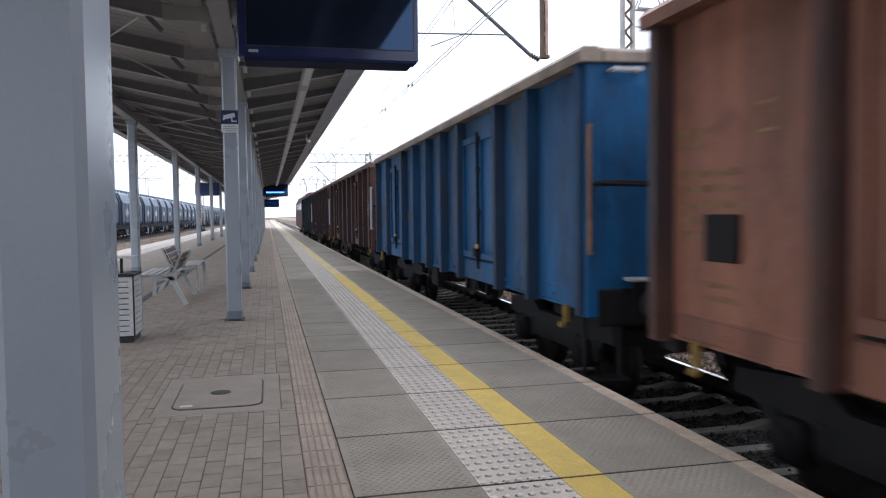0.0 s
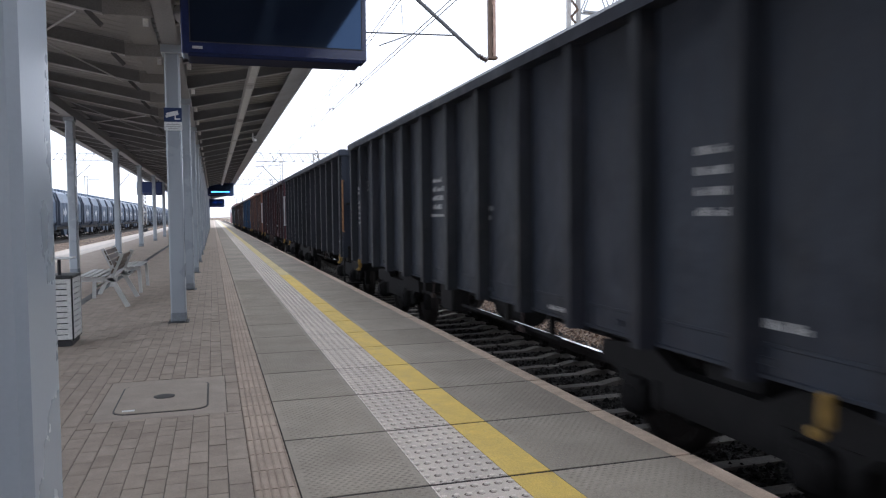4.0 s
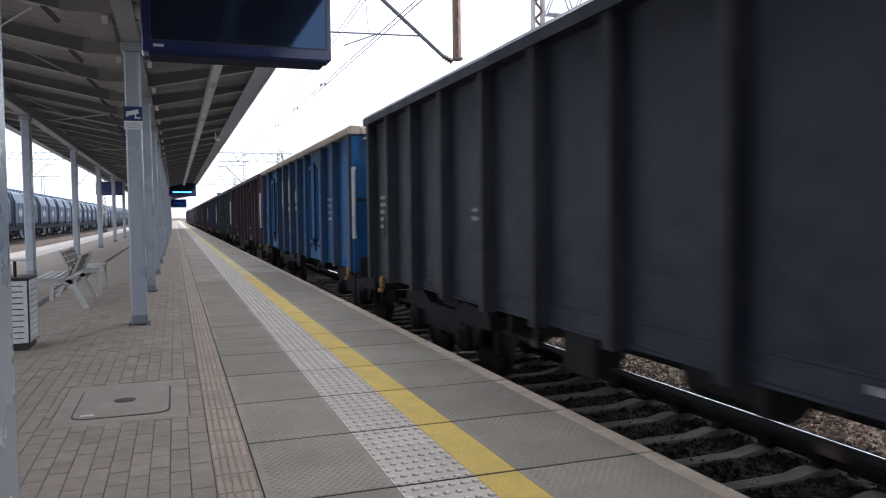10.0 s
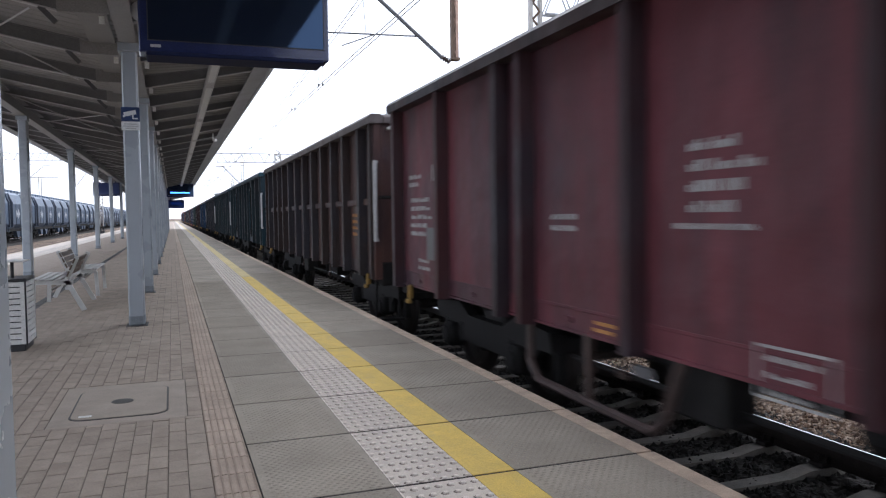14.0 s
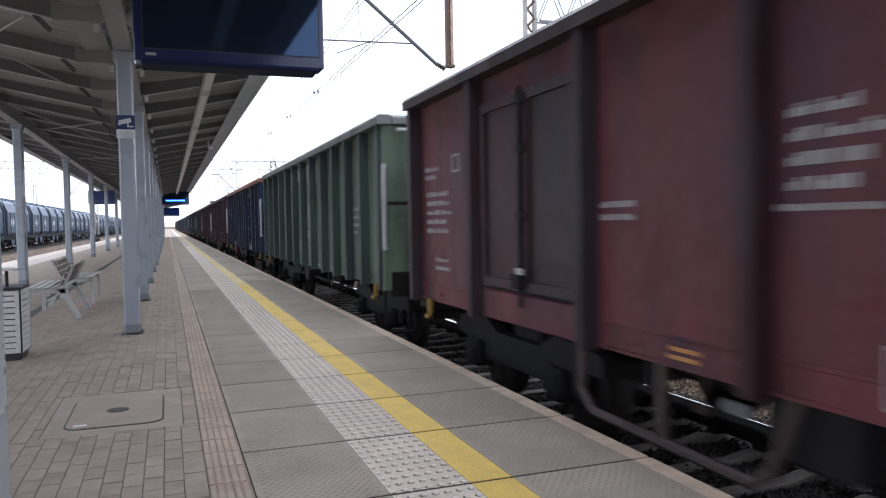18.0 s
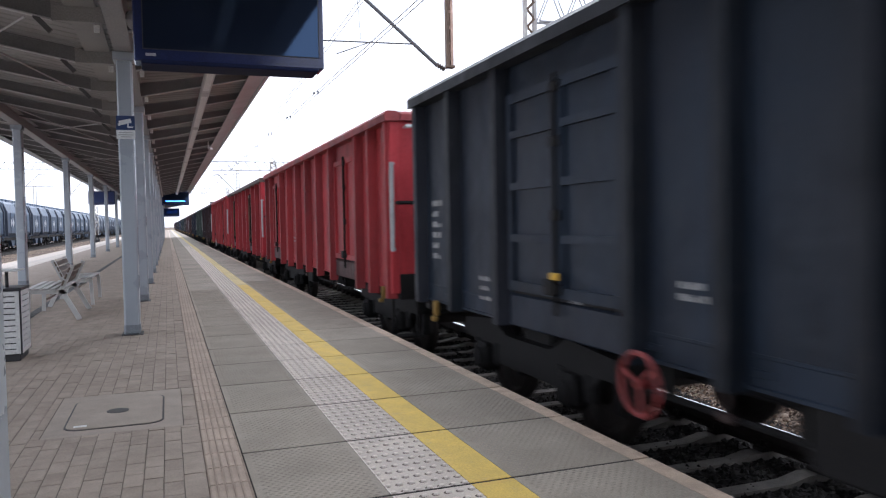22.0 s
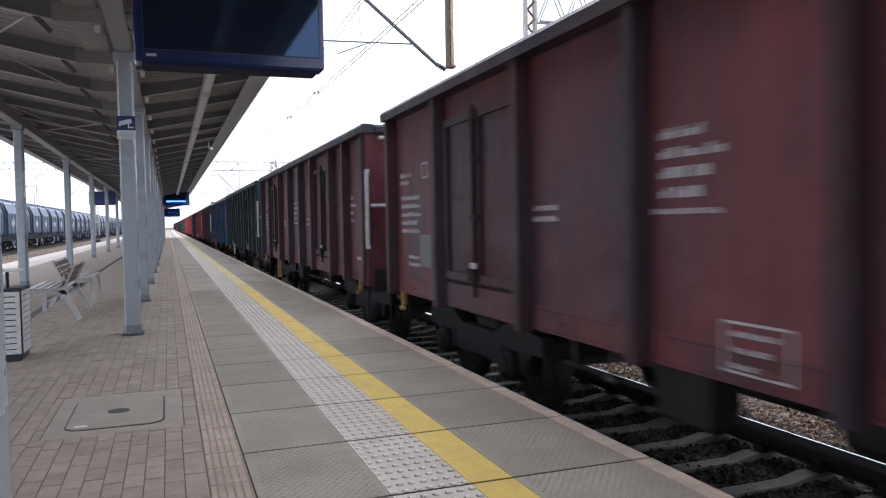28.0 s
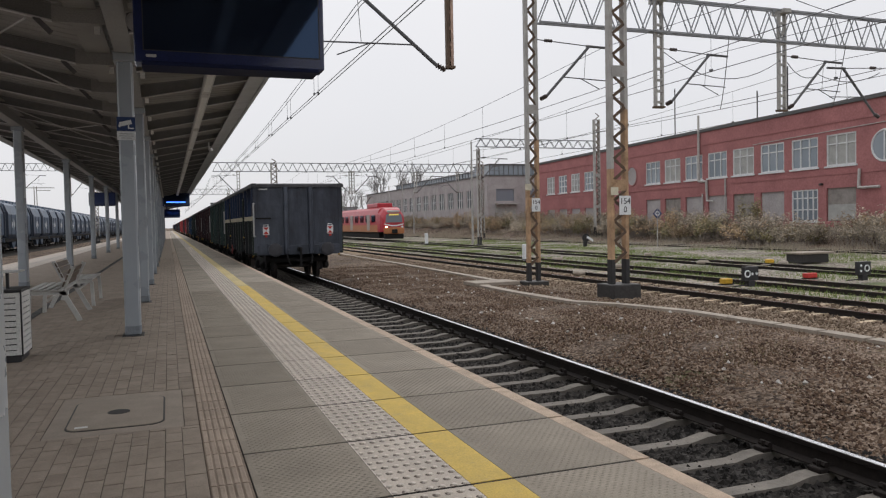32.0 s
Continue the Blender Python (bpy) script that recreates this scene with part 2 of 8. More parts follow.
def stones(name, a, b, c, scale, bump=0.8, rough=0.95, patch=0.0, patch_rgb=(0.1, 0.1, 0.05)):
    """Loose stone or earth: cells of three colours with relief."""
    m = bpy.data.materials.new(name)
    m.use_nodes = True
    n, l = m.node_tree.nodes, m.node_tree.links
    bsdf = n["Principled BSDF"]
    bsdf.inputs["Roughness"].default_value = rough
    bsdf.inputs["Specular IOR Level"].default_value = 0.2
    tc, vor, big, ramp = n.new("ShaderNodeTexCoord"), n.new("ShaderNodeTexVoronoi"), n.new("ShaderNodeTexNoise"), n.new("ShaderNodeValToRGB")
    vor.inputs["Scale"].default_value = scale
    big.inputs["Scale"].default_value, big.inputs["Detail"].default_value = 0.35, 8
    l.new(tc.outputs["Object"], vor.inputs["Vector"])
    l.new(tc.outputs["Object"], big.inputs["Vector"])
    sep = n.new("ShaderNodeSeparateColor")
    l.new(vor.outputs["Color"], sep.inputs[0])
    ramp.color_ramp.elements[0].color, ramp.color_ramp.elements[1].color = (*a, 1), (*c, 1)
    e = ramp.color_ramp.elements.new(0.5)
    e.color = (*b, 1)
    l.new(sep.outputs[0], ramp.inputs[0])
    mx, mr = n.new("ShaderNodeMix"), n.new("ShaderNodeMapRange")
    mx.data_type, mx.blend_type = "RGBA", "MULTIPLY"
    mx.inputs[0].default_value = 1
    mr.inputs["From Min"].default_value, mr.inputs["From Max"].default_value = 0.3, 0.7
    mr.inputs["To Min"].default_value, mr.inputs["To Max"].default_value = 0.6, 1.35
    l.new(big.outputs[0], mr.inputs[0])
    l.new(ramp.outputs[0], mx.inputs[6])
    l.new(mr.outputs[0], mx.inputs[7])
    col = mx.outputs[2]
    if patch > 0:
        pn, pr, pm = n.new("ShaderNodeTexNoise"), n.new("ShaderNodeValToRGB"), n.new("ShaderNodeMix")
        pn.inputs["Scale"].default_value, pn.inputs["Detail"].default_value, pn.inputs["Roughness"].default_value = 0.55, 9, 0.75
        l.new(tc.outputs["Object"], pn.inputs["Vector"])
        pr.color_ramp.elements[0].position, pr.color_ramp.elements[1].position = 0.62 - patch * 0.3, 0.72 - patch * 0.3
        l.new(pn.outputs[0], pr.inputs[0])
        pm.data_type = "RGBA"
        l.new(pr.outputs[0], pm.inputs[0])
        l.new(col, pm.inputs[6])
        pm.inputs[7].default_value = (*patch_rgb, 1)
        col = pm.outputs[2]
    l.new(col, bsdf.inputs["Base Color"])
    bp = n.new("ShaderNodeBump")
    bp.inputs["Strength"].default_value, bp.inputs["Distance"].default_value = bump, 0.03
    l.new(vor.outputs["Distance"], bp.inputs["Height"])
    bp.invert = True
    l.new(bp.outputs[0], bsdf.inputs["Normal"])
    return m


def glow(name, rgb, strength):
    m = bpy.data.materials.new(name)
    m.use_nodes = True
    b = m.node_tree.nodes["Principled BSDF"]
    b.inputs["Base Color"].default_value = (*rgb, 1)
    b.inputs["Emission Color"].default_value, b.inputs["Emission Strength"].default_value = (*rgb, 1), strength
    return m


def glossy(name, rgb, rough=0.05, spec=0.5):
    m = bpy.data.materials.new(name)
    m.use_nodes = True
    n, l = m.node_tree.nodes, m.node_tree.links
    b = n["Principled BSDF"]
    b.inputs["Base Color"].default_value, b.inputs["Specular IOR Level"].default_value = (*rgb, 1), spec
    nz, mr = n.new("ShaderNodeTexNoise"), n.new("ShaderNodeMapRange")
    nz.inputs["Scale"].default_value = 6
    mr.inputs["To Min"].default_value, mr.inputs["To Max"].default_value = rough * 0.6, rough * 1.6
    l.new(nz.outputs[0], mr.inputs[0])
    l.new(mr.outputs[0], b.inputs["Roughness"])
    return m


post_paint = surface("post_paint_grey", (0.325, 0.36, 0.395), 0.28, vary=0.05, scale=1.5, grain=90, bump=0.015, gmix=0.08)
post_foot = surface("post_foot_dark", (0.21, 0.235, 0.26), 0.6, vary=0.15, scale=6)
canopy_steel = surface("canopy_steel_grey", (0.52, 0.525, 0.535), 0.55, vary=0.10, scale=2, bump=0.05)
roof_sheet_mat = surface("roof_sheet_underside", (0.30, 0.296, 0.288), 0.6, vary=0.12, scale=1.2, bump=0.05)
paver_mat = surface("paver_greybrown", (0.295, 0.244, 0.199), 0.85, vary=0.16, scale=5, grain=140, bump=0.35, spread=0.06, spec=0.25)
joint_mat = surface("sand_joint", (0.040, 0.036, 0.033), 0.95, vary=0.25, scale=8, spec=0.1)
bedding_mat = surface("paver_sand_joint", (0.115, 0.098, 0.084), 0.95, vary=0.3, scale=8, spec=0.1)
slab_mat = surface("platform_slab_concrete", (0.292, 0.255, 0.208), 0.8, vary=0.16, scale=2.2, grain=120, bump=0.3, spread=0.12, spec=0.3, blotch=0.35, blotch_rgb=(0.20, 0.185, 0.165))
lip_mat = surface("platform_edge_aggregate", (0.50, 0.385, 0.29), 0.85, vary=0.2, scale=7, grain=180, bump=0.6, spread=0.05)
stud_mat = surface("tactile_stud_pale", (0.70, 0.63, 0.56), 0.75, vary=0.12, scale=4, grain=150, bump=0.2)
# base of the guide tiles, a little darker than their ribs
groove_mat = surface("guide_groove_tone", (0.30, 0.24, 0.192), 0.95, vary=0.2, scale=8, spec=0.1)
# dark tone of the shadow discs painted beside the tactile studs
stud_shade_mat = surface("painted_stud_shade", (0.16, 0.13, 0.11), 0.95, vary=0.25, scale=3, grain=90, spec=0.1)
tactile_mat = surface("tactile_concrete_pale", (0.53, 0.465, 0.40), 0.8, vary=0.14, scale=4, grain=150, bump=0.3, spread=0.05)
yellow_mat = surface("yellow_line_paint", (0.62, 0.43, 0.085), 0.7, vary=0.12, scale=5, grain=120, bump=0.25, spread=0.03, blotch=0.35, blotch_rgb=(0.30, 0.27, 0.2))
guide_mat = surface("guide_strip_tile", (0.36, 0.285, 0.225), 0.85, vary=0.15, scale=6, grain=120, bump=0.3, spread=0.08)
hatch_mat = surface("hatch_concrete", (0.30, 0.252, 0.207), 0.85, vary=0.12, scale=5, grain=140, bump=0.3)
iron_dark = surface("cast_iron_dark", (0.045, 0.043, 0.042), 0.6, metal=0.3, vary=0.3, scale=12)
black_paint = surface("black_paint", (0.02, 0.02, 0.022), 0.5, vary=0.3, scale=8, bump=0.05)
white_paint = surface("white_paint", (0.62, 0.62, 0.60), 0.55, vary=0.08, scale=6, bump=0.05)
bench_metal = surface("bench_frame_pale", (0.50, 0.50, 0.48), 0.5, vary=0.08, scale=6, bump=0.04)
bench_wood = surface("bench_wood_brown", (0.115, 0.085, 0.062), 0.6, vary=0.2, scale=9, grain=90)
bench_seat_mat = surface("bench_seat_slat", (0.42, 0.41, 0.39), 0.35, vary=0.1, scale=9)
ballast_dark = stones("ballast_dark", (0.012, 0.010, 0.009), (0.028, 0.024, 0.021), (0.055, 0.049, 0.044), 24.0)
beam_grey = surface("beam_steel_grey", (0.30, 0.305, 0.31), 0.5, vary=0.1, scale=2, bump=0.05)
cleat_pale = surface("cleat_pale_grey", (0.72, 0.72, 0.70), 0.5, vary=0.08, scale=5, bump=0.03)
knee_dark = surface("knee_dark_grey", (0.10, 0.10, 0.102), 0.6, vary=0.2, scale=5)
# rafter steel again, coloured darker as the shaded web
web_mat = surface("rafter_web_shaded", (0.185, 0.187, 0.19), 0.6, vary=0.14, scale=2, bump=0.05)
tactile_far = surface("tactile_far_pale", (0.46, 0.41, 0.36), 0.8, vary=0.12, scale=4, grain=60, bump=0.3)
eave_grey = surface("eave_steel_grey", (0.50, 0.53, 0.56), 0.55, vary=0.12, scale=2, bump=0.05)
ground_mat = stones("ground_earth_gravel", (0.032, 0.021, 0.016), (0.118, 0.080, 0.055), (0.27, 0.21, 0.165), 24.0, bump=0.7, patch=0.12, patch_rgb=(0.085, 0.085, 0.035))
siding_mat = stones("siding_gravel_weeds", (0.12, 0.10, 0.080), (0.25, 0.22, 0.18), (0.44, 0.40, 0.35), 15.0, bump=0.6, patch=0.36, patch_rgb=(0.115, 0.145, 0.060))
track_gravel = stones("track_gravel_brown", (0.09, 0.064, 0.045), (0.20, 0.148, 0.106), (0.34, 0.27, 0.205), 17.0, bump=0.7)
sleeper_mat = surface("sleeper_concrete", (0.17, 0.152, 0.131), 0.9, vary=0.25, scale=6, grain=80, bump=0.4, spread=0.12)
sleeper_old = surface("sleeper_tan", (0.46, 0.36, 0.25), 0.9, vary=0.25, scale=5, grain=80, spread=0.15)
# rust darkened to near black: the web's shade is in the colour
rail_side = surface("rail_rust_shaded_side", (0.024, 0.019, 0.017), 0.8, vary=0.3, scale=8, spec=0.25)
rail_head = surface("rail_head_polished", (0.86, 0.86, 0.87), 0.16, metal=1.0, vary=0.05, scale=3, bump=0.0)
screen_case = surface("screen_case_navy", (0.018, 0.026, 0.085), 0.16, vary=0.1, scale=3, bump=0.02)
visor_navy = surface("visor_navy", (0.010, 0.015, 0.05), 0.7, vary=0.1, scale=3, bump=0.02, spec=0.15)
screen_glass = glossy("screen_glass", (0.010, 0.014, 0.026), 0.05, 0.9)
screen_glass.node_tree.nodes["Principled BSDF"].inputs["Specular Tint"].default_value = (0.34, 0.56, 1.0, 1)
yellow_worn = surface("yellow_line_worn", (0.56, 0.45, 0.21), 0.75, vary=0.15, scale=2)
blue_glow = glow("display_letters_glow", (0.06, 0.22, 1.0), 3.0)
sign_blue = surface("sign_blue", (0.012, 0.035, 0.12), 0.4, vary=0.06, scale=4, bump=0.0)
sign_white = surface("sign_white", (0.70, 0.72, 0.73), 0.45, vary=0.05, scale=4, bump=0.0)
mast_rust = surface("mast_rusty_yellow", (0.40, 0.26, 0.155), 0.85, vary=0.35, scale=3, grain=40, blotch=0.7, blotch_rgb=(0.12, 0.062, 0.035))
drop_rust = surface("drop_post_rust_pink", (0.40, 0.27, 0.21), 0.85, vary=0.35, scale=3, grain=40, blotch=0.6, blotch_rgb=(0.20, 0.13, 0.10))
mast_pale = surface("mast_pale_grey", (0.36, 0.35, 0.33), 0.7, vary=0.18, scale=2, blotch=0.35, blotch_rgb=(0.22, 0.13, 0.08))
lace_rust = surface("lacing_dark_rust", (0.10, 0.066, 0.045), 0.85, vary=0.35, scale=4, grain=40)
gantry_grey = surface("gantry_galvanised", (0.25, 0.26, 0.275), 0.6, vary=0.12, scale=2)
wire_mat = surface("wire_dark", (0.09, 0.09, 0.095), 0.6, vary=0.1, scale=1, bump=0)
insulator_mat = surface("insulator_brown", (0.05, 0.035, 0.03), 0.3, vary=0.2, scale=9)
trough_mat = surface("cable_trough_concrete", (0.32, 0.275, 0.225), 0.9, vary=0.16, scale=3, grain=60, bump=0.3)
# ================= ground and tracks =================
RAIL_Z = -0.547          # top of the rails; the platform's top is z = 0
TRACK_X = 4.19           # centre of the platform track
EDGE_X = 2.4645          # platform edge on this track
LEFT_EDGE = -6.10        # platform edge on the far side
PITCH = 0.9810           # length of one row of platform slabs
ROW0 = 8.3910            # a joint between two rows


def ground_z(x):
    knots = ((-3000, -0.6), (-60, -0.66), (-18, -0.72), (-10.6, -0.76), (-9.4, -0.78), (-6, -0.82), (5.2, -0.82), (5.75, -0.80), (6.35, -0.68), (9.8, -0.66), (11.6, -0.72), (30, -0.70), (34.0, -0.60), (36.5, -0.35), (39.5, 0.5), (60, 0.6), (3000, 0.6))
    for (a, za), (b, zb) in zip(knots, knots[1:]):
        if a <= x <= b:
            return za + (zb - za) * (x - a) / (b - a)
    return 0.0


def build_ground():
    xs = [-3000, -800, -200, -80, -40, -20, -14, -10.6, -9.4, -8, -6, -3, 0, 2.2] + [2.5 + 0.25 * i for i in range(38)] + [12 + 0.8 * i for i in range(28)] + [34.5, 35.5, 36.5, 38, 39.5, 45, 60, 150, 500, 3000]
    ys = [-3000, -600, -100, -30, -10, -4] + [0.3 * i for i in range(110)] + [34 + 1.2 * i for i in range(40)] + [90, 120, 180, 300, 600, 1500, 3000]
    vs = []
    for y in ys:
        for x in xs:
            z = ground_z(x)
            if 5.9 < x < 36 and -5 < y < 85:
                z += 0.035 * noise.noise((x * 0.9, y * 0.9, 0)) + 0.02 * noise.noise((x * 3, y * 3, 5))
            vs.append((x, y, z))
    w = len(xs)
    fs = [(j * w + i, j * w + i + 1, (j + 1) * w + i + 1, (j + 1) * w + i) for j in range(len(ys) - 1) for i in range(w - 1)]
    g = part("ground", Geo().poly(vs, fs), ground_mat)
    g.data.materials.append(siding_mat)
    g.data.materials.append(track_gravel)
    for p in g.data.polygons:
        if 10.3 < p.center.x < 34.6 and p.center.y > -50:
            p.material_index = 1 if p.center.x > 14.8 else 2
    return tagged(g, "red-brown gravel and earth with patches of weed", "ground", kind="structure")


ground = build_ground()

RAIL_OUT = [(-0.075, 0), (0.075, 0), (0.075, 0.012), (0.012, 0.035), (0.010, 0.12), (0.034, 0.135), (0.036, 0.168), (-0.036, 0.168), (-0.034, 0.135), (-0.010, 0.12), (-0.012, 0.035), (-0.075, 0.012)]


def build_track(cx, z, y0, y1, label, sleeper_material, singles=None, phase=8.2, gauge=1.507, joined_to=None, step=0.6, lay=0.0, up=0.0):
    """A track with two rails on sleepers; lay turns its line by metres per metre."""
    tr = thing("track", label, "railway track", (cx, 0, z), kind="structure")
    if lay:
        tr.matrix_basis = Matrix.Translation((cx, 0, z)) @ Matrix.Rotation(-math.atan(lay), 4, "Z")
    for s in (-1, 1):
        rail = part("rail", Geo().extrude([(p[0] + s * gauge / 2, p[1] - 0.172) for p in RAIL_OUT], "y", y0, y1), rail_side, tr, "steel rail with rusty sides, darkened as in shade")
        part("rail_head", Geo().box(s * gauge / 2 - 0.030, s * gauge / 2 + 0.030, y0, y1, -0.008, 0.0005), rail_head, rail, "polished running surface")
    prof = [(-1.27, -0.40), (1.27, -0.40), (1.27, -0.20), (1.0, -0.185), (0.50, -0.185), (0.30, -0.225), (-0.30, -0.225), (-0.50, -0.185), (-1.0, -0.185), (-1.27, -0.20)]
    prof = [(a, b + up) for a, b in prof]
    sl = fix_normals(Geo().extrude(prof, "y", -0.075, 0.075).mesh("sleeper"))
    rest = Geo()
    y = phase - step * math.floor((phase - y0) / step)
    clipg = Geo()
    for s in (-1, 1):
        for t in (-1, 1):
            x = s * gauge / 2 + t * 0.10
            clipg.box(x - 0.055, x + 0.055, -0.065, 0.065, -0.19, -0.145, 0.008)
            clipg.rod((x - 0.02 * t, -0.06, -0.125), (x - 0.02 * t, 0.06, -0.125), 0.026, 6)
            clipg.rod((x, 0, -0.15), (x, 0, -0.095), 0.02, 6)
    clipm = fix_normals(clipg.mesh("rail_clip"))
    while y < y1:
        if singles and singles[0] < y < singles[1]:
            s_ob = part("sleeper", sl, sleeper_material, tr, at=(0, y, 0))
            part("rail_clip", clipm, rail_side, s_ob)
        else:
            rest.extrude(prof, "y", y - 0.075, y + 0.075)
        y += step
    tagged(part("sleepers", rest, sleeper_material, tr, "row of sleepers far along the track"), kind="stuff")
    return tr


build_track(TRACK_X, RAIL_Z, -60, 400, "concrete-sleepered railway track beside the platform", sleeper_mat, (-1, 45))
build_track(13.3, RAIL_Z - 0.02, -60, 400, "rusty railway track with tan sleepers", sleeper_old, (4, 45), phase=8.0, step=0.62, up=0.075)
build_track(16.83, RAIL_Z - 0.03, -60, 400, "weed-grown siding track with rusty rails", sleeper_old, None, phase=8.0, up=0.05)
build_track(21.55, RAIL_Z - 0.05, -60, 400, "weed-grown siding track with rusty rails", sleeper_old, None, phase=8.0, lay=0.0225, up=0.06)
build_track(33.1, RAIL_Z - 0.0, -60, 400, "rusty siding track below the bushes", sleeper_old, None, phase=8.0, up=0.05)
build_track(-7.85, RAIL_Z, -60, 400, "railway track on the far side of the platform", sleeper_mat, None)
build_track(-14.4, RAIL_Z, -60, 400, "storage track under grey hopper wagons", sleeper_mat, None)

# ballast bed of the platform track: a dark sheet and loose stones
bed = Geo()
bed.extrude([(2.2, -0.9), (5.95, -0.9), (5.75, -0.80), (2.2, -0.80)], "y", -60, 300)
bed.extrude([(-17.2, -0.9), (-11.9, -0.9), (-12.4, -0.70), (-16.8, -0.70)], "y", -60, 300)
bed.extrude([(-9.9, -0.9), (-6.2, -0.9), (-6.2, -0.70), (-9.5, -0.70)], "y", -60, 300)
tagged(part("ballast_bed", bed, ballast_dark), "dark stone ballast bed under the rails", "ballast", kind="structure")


def scatter(name, label, spots, sizes, material):
    """Loose stones: eight-sided lumps, each turned and sized by chance."""
    base = np.array([(1, 0, 0), (0, 1, 0), (-1, 0, 0), (0, -1, 0), (0, 0, 0.8), (0, 0, -0.8)], float)
    tris = np.array([(0, 1, 4), (1, 2, 4), (2, 3, 4), (3, 0, 4), (1, 0, 5), (2, 1, 5), (3, 2, 5), (0, 3, 5)])
    n = len(spots)
    rng = np.random.default_rng(len(spots))
    ang = rng.uniform(0, 6.28, n)
    sc = np.array(sizes)[:, None] * rng.uniform(0.6, 1.3, (n, 3))
    v = base[None] * (1 + rng.uniform(-0.25, 0.25, (n, 6, 1))) * sc[:, None, :]
    c, s = np.cos(ang)[:, None], np.sin(ang)[:, None]
    tilt = rng.uniform(-0.5, 0.5, n)[:, None]
    x, y, z = v[..., 0], v[..., 1], v[..., 2]
    z = z + x * tilt
    v = np.stack([c * x - s * y, s * x + c * y, z], -1) + np.array(spots)[:, None, :]
    f = (tris[None] + (np.arange(n) * 6)[:, None, None]).reshape(-1, 3)
    me = bpy.data.meshes.new(name)
    me.from_pydata(v.reshape(-1, 3).tolist(), [], f.tolist())
    me.materials.append(None)
    return tagged(part(name, me, material), label, "gravel", kind="stuff")


def island_stones(name, a, b, c):
    """Stone colour that changes from lump to lump."""
    m = bpy.data.materials.new(name)
    m.use_nodes = True
    n, l = m.node_tree.nodes, m.node_tree.links
    g, r, tc, nz, mx = n.new("ShaderNodeNewGeometry"), n.new("ShaderNodeValToRGB"), n.new("ShaderNodeTexCoord"), n.new("ShaderNodeTexNoise"), n.new("ShaderNodeMix")
    r.color_ramp.elements[0].color, r.color_ramp.elements[1].color = (*a, 1), (*c, 1)
    r.color_ramp.elements.new(0.55).color = (*b, 1)
    l.new(g.outputs["Random Per Island"], r.inputs[0])
    nz.inputs["Scale"].default_value = 30
    l.new(tc.outputs["Object"], nz.inputs["Vector"])
    mx.data_type, mx.blend_type = "RGBA", "OVERLAY"
    mx.inputs[0].default_value = 0.6
    l.new(r.outputs[0], mx.inputs[6])
    l.new(nz.outputs[0], mx.inputs[7])
    l.new(mx.outputs[2], n["Principled BSDF"].inputs["Base Color"])
    n["Principled BSDF"].inputs["Roughness"].default_value = 0.9
    n["Principled BSDF"].inputs["Specular IOR Level"].default_value = 0.2
    return m


stone_red = island_stones("loose_stone_red", (0.045, 0.026, 0.020), (0.150, 0.097, 0.064), (0.32, 0.25, 0.195))
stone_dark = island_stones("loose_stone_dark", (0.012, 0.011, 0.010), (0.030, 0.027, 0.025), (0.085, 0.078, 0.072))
stone_pale = island_stones("loose_stone_pale", (0.45, 0.42, 0.38), (0.55, 0.53, 0.50), (0.66, 0.64, 0.62))
stone_tan = island_stones("loose_stone_tan", (0.09, 0.062, 0.042), (0.19, 0.138, 0.098), (0.34, 0.27, 0.205))


def strewn(n, x0, x1, y0, y1, zf, rmin, rmax, seed, near=1.0):
    rng = random.Random(seed)
    spots, sizes = [], []
    for _ in range(n):
        y = y0 + (y1 - y0) * rng.random() ** near
        x = rng.uniform(x0, x1)
        spots.append((x, y, zf(x)))
        sizes.append(rng.uniform(rmin, rmax))
    return spots, sizes


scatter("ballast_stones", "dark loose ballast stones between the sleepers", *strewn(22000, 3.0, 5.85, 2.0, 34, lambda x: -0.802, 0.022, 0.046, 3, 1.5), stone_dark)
scatter("gravel_stones", "red-brown loose gravel beside the track", *strewn(62000, 5.5, 10.2, 4.0, 34, lambda x: ground_z(x) + 0.005, 0.011, 0.030, 4, 1.4), stone_red)
scatter("pale_stones", "a few pale stones and litter on the gravel", *strewn(150, 6.3, 10.0, 6.0, 30, lambda x: ground_z(x) + 0.02, 0.015, 0.045, 6, 1.2), stone_pale)
scatter("track_stones", "tan ballast stones on the rusty track", *strewn(20000, 10.2, 15.0, 8.0, 48, lambda x: ground_z(x) + 0.02, 0.02, 0.045, 5, 1.3), stone_tan)


# concrete cable trough with a kink round the masts
def build_trough():
    tro = thing("cable_trough", "pale concrete cable trough lids on the gravel", "cable trough", kind="structure")
    line = [(10.2, 4.0), (10.2, 10.6), (10.1, 12.9), (9.55, 14.6), (8.95, 15.7), (8.83, 18.5), (8.88, 20.9), (10.05, 22.6), (10.1, 24.0), (10.2, 27.0), (10.5, 36.0), (10.7, 48.0), (10.9, 90.0)]
    for a, b in zip(line, line[1:]):
        A, B = Vector((*a, ground_z(a[0]) + 0.03)), Vector((*b, ground_z(b[0]) + 0.03))
        k = max(1, round((B - A).length / 0.98)) if a[1] < 40 else 1
        for i in range(k):
            p, q = A.lerp(B, i / k), A.lerp(B, (i + 1) / k - 0.012)
            part("trough_lid", Geo().bar(p, q, 0.27, 0.08), trough_mat, tro)
    return tro


build_trough()
part_lid = thing("trough_crossing_slab", "wide concrete slab where the cable trough jogs", "slab", (9.45, 21.6, -0.60), kind="structure")
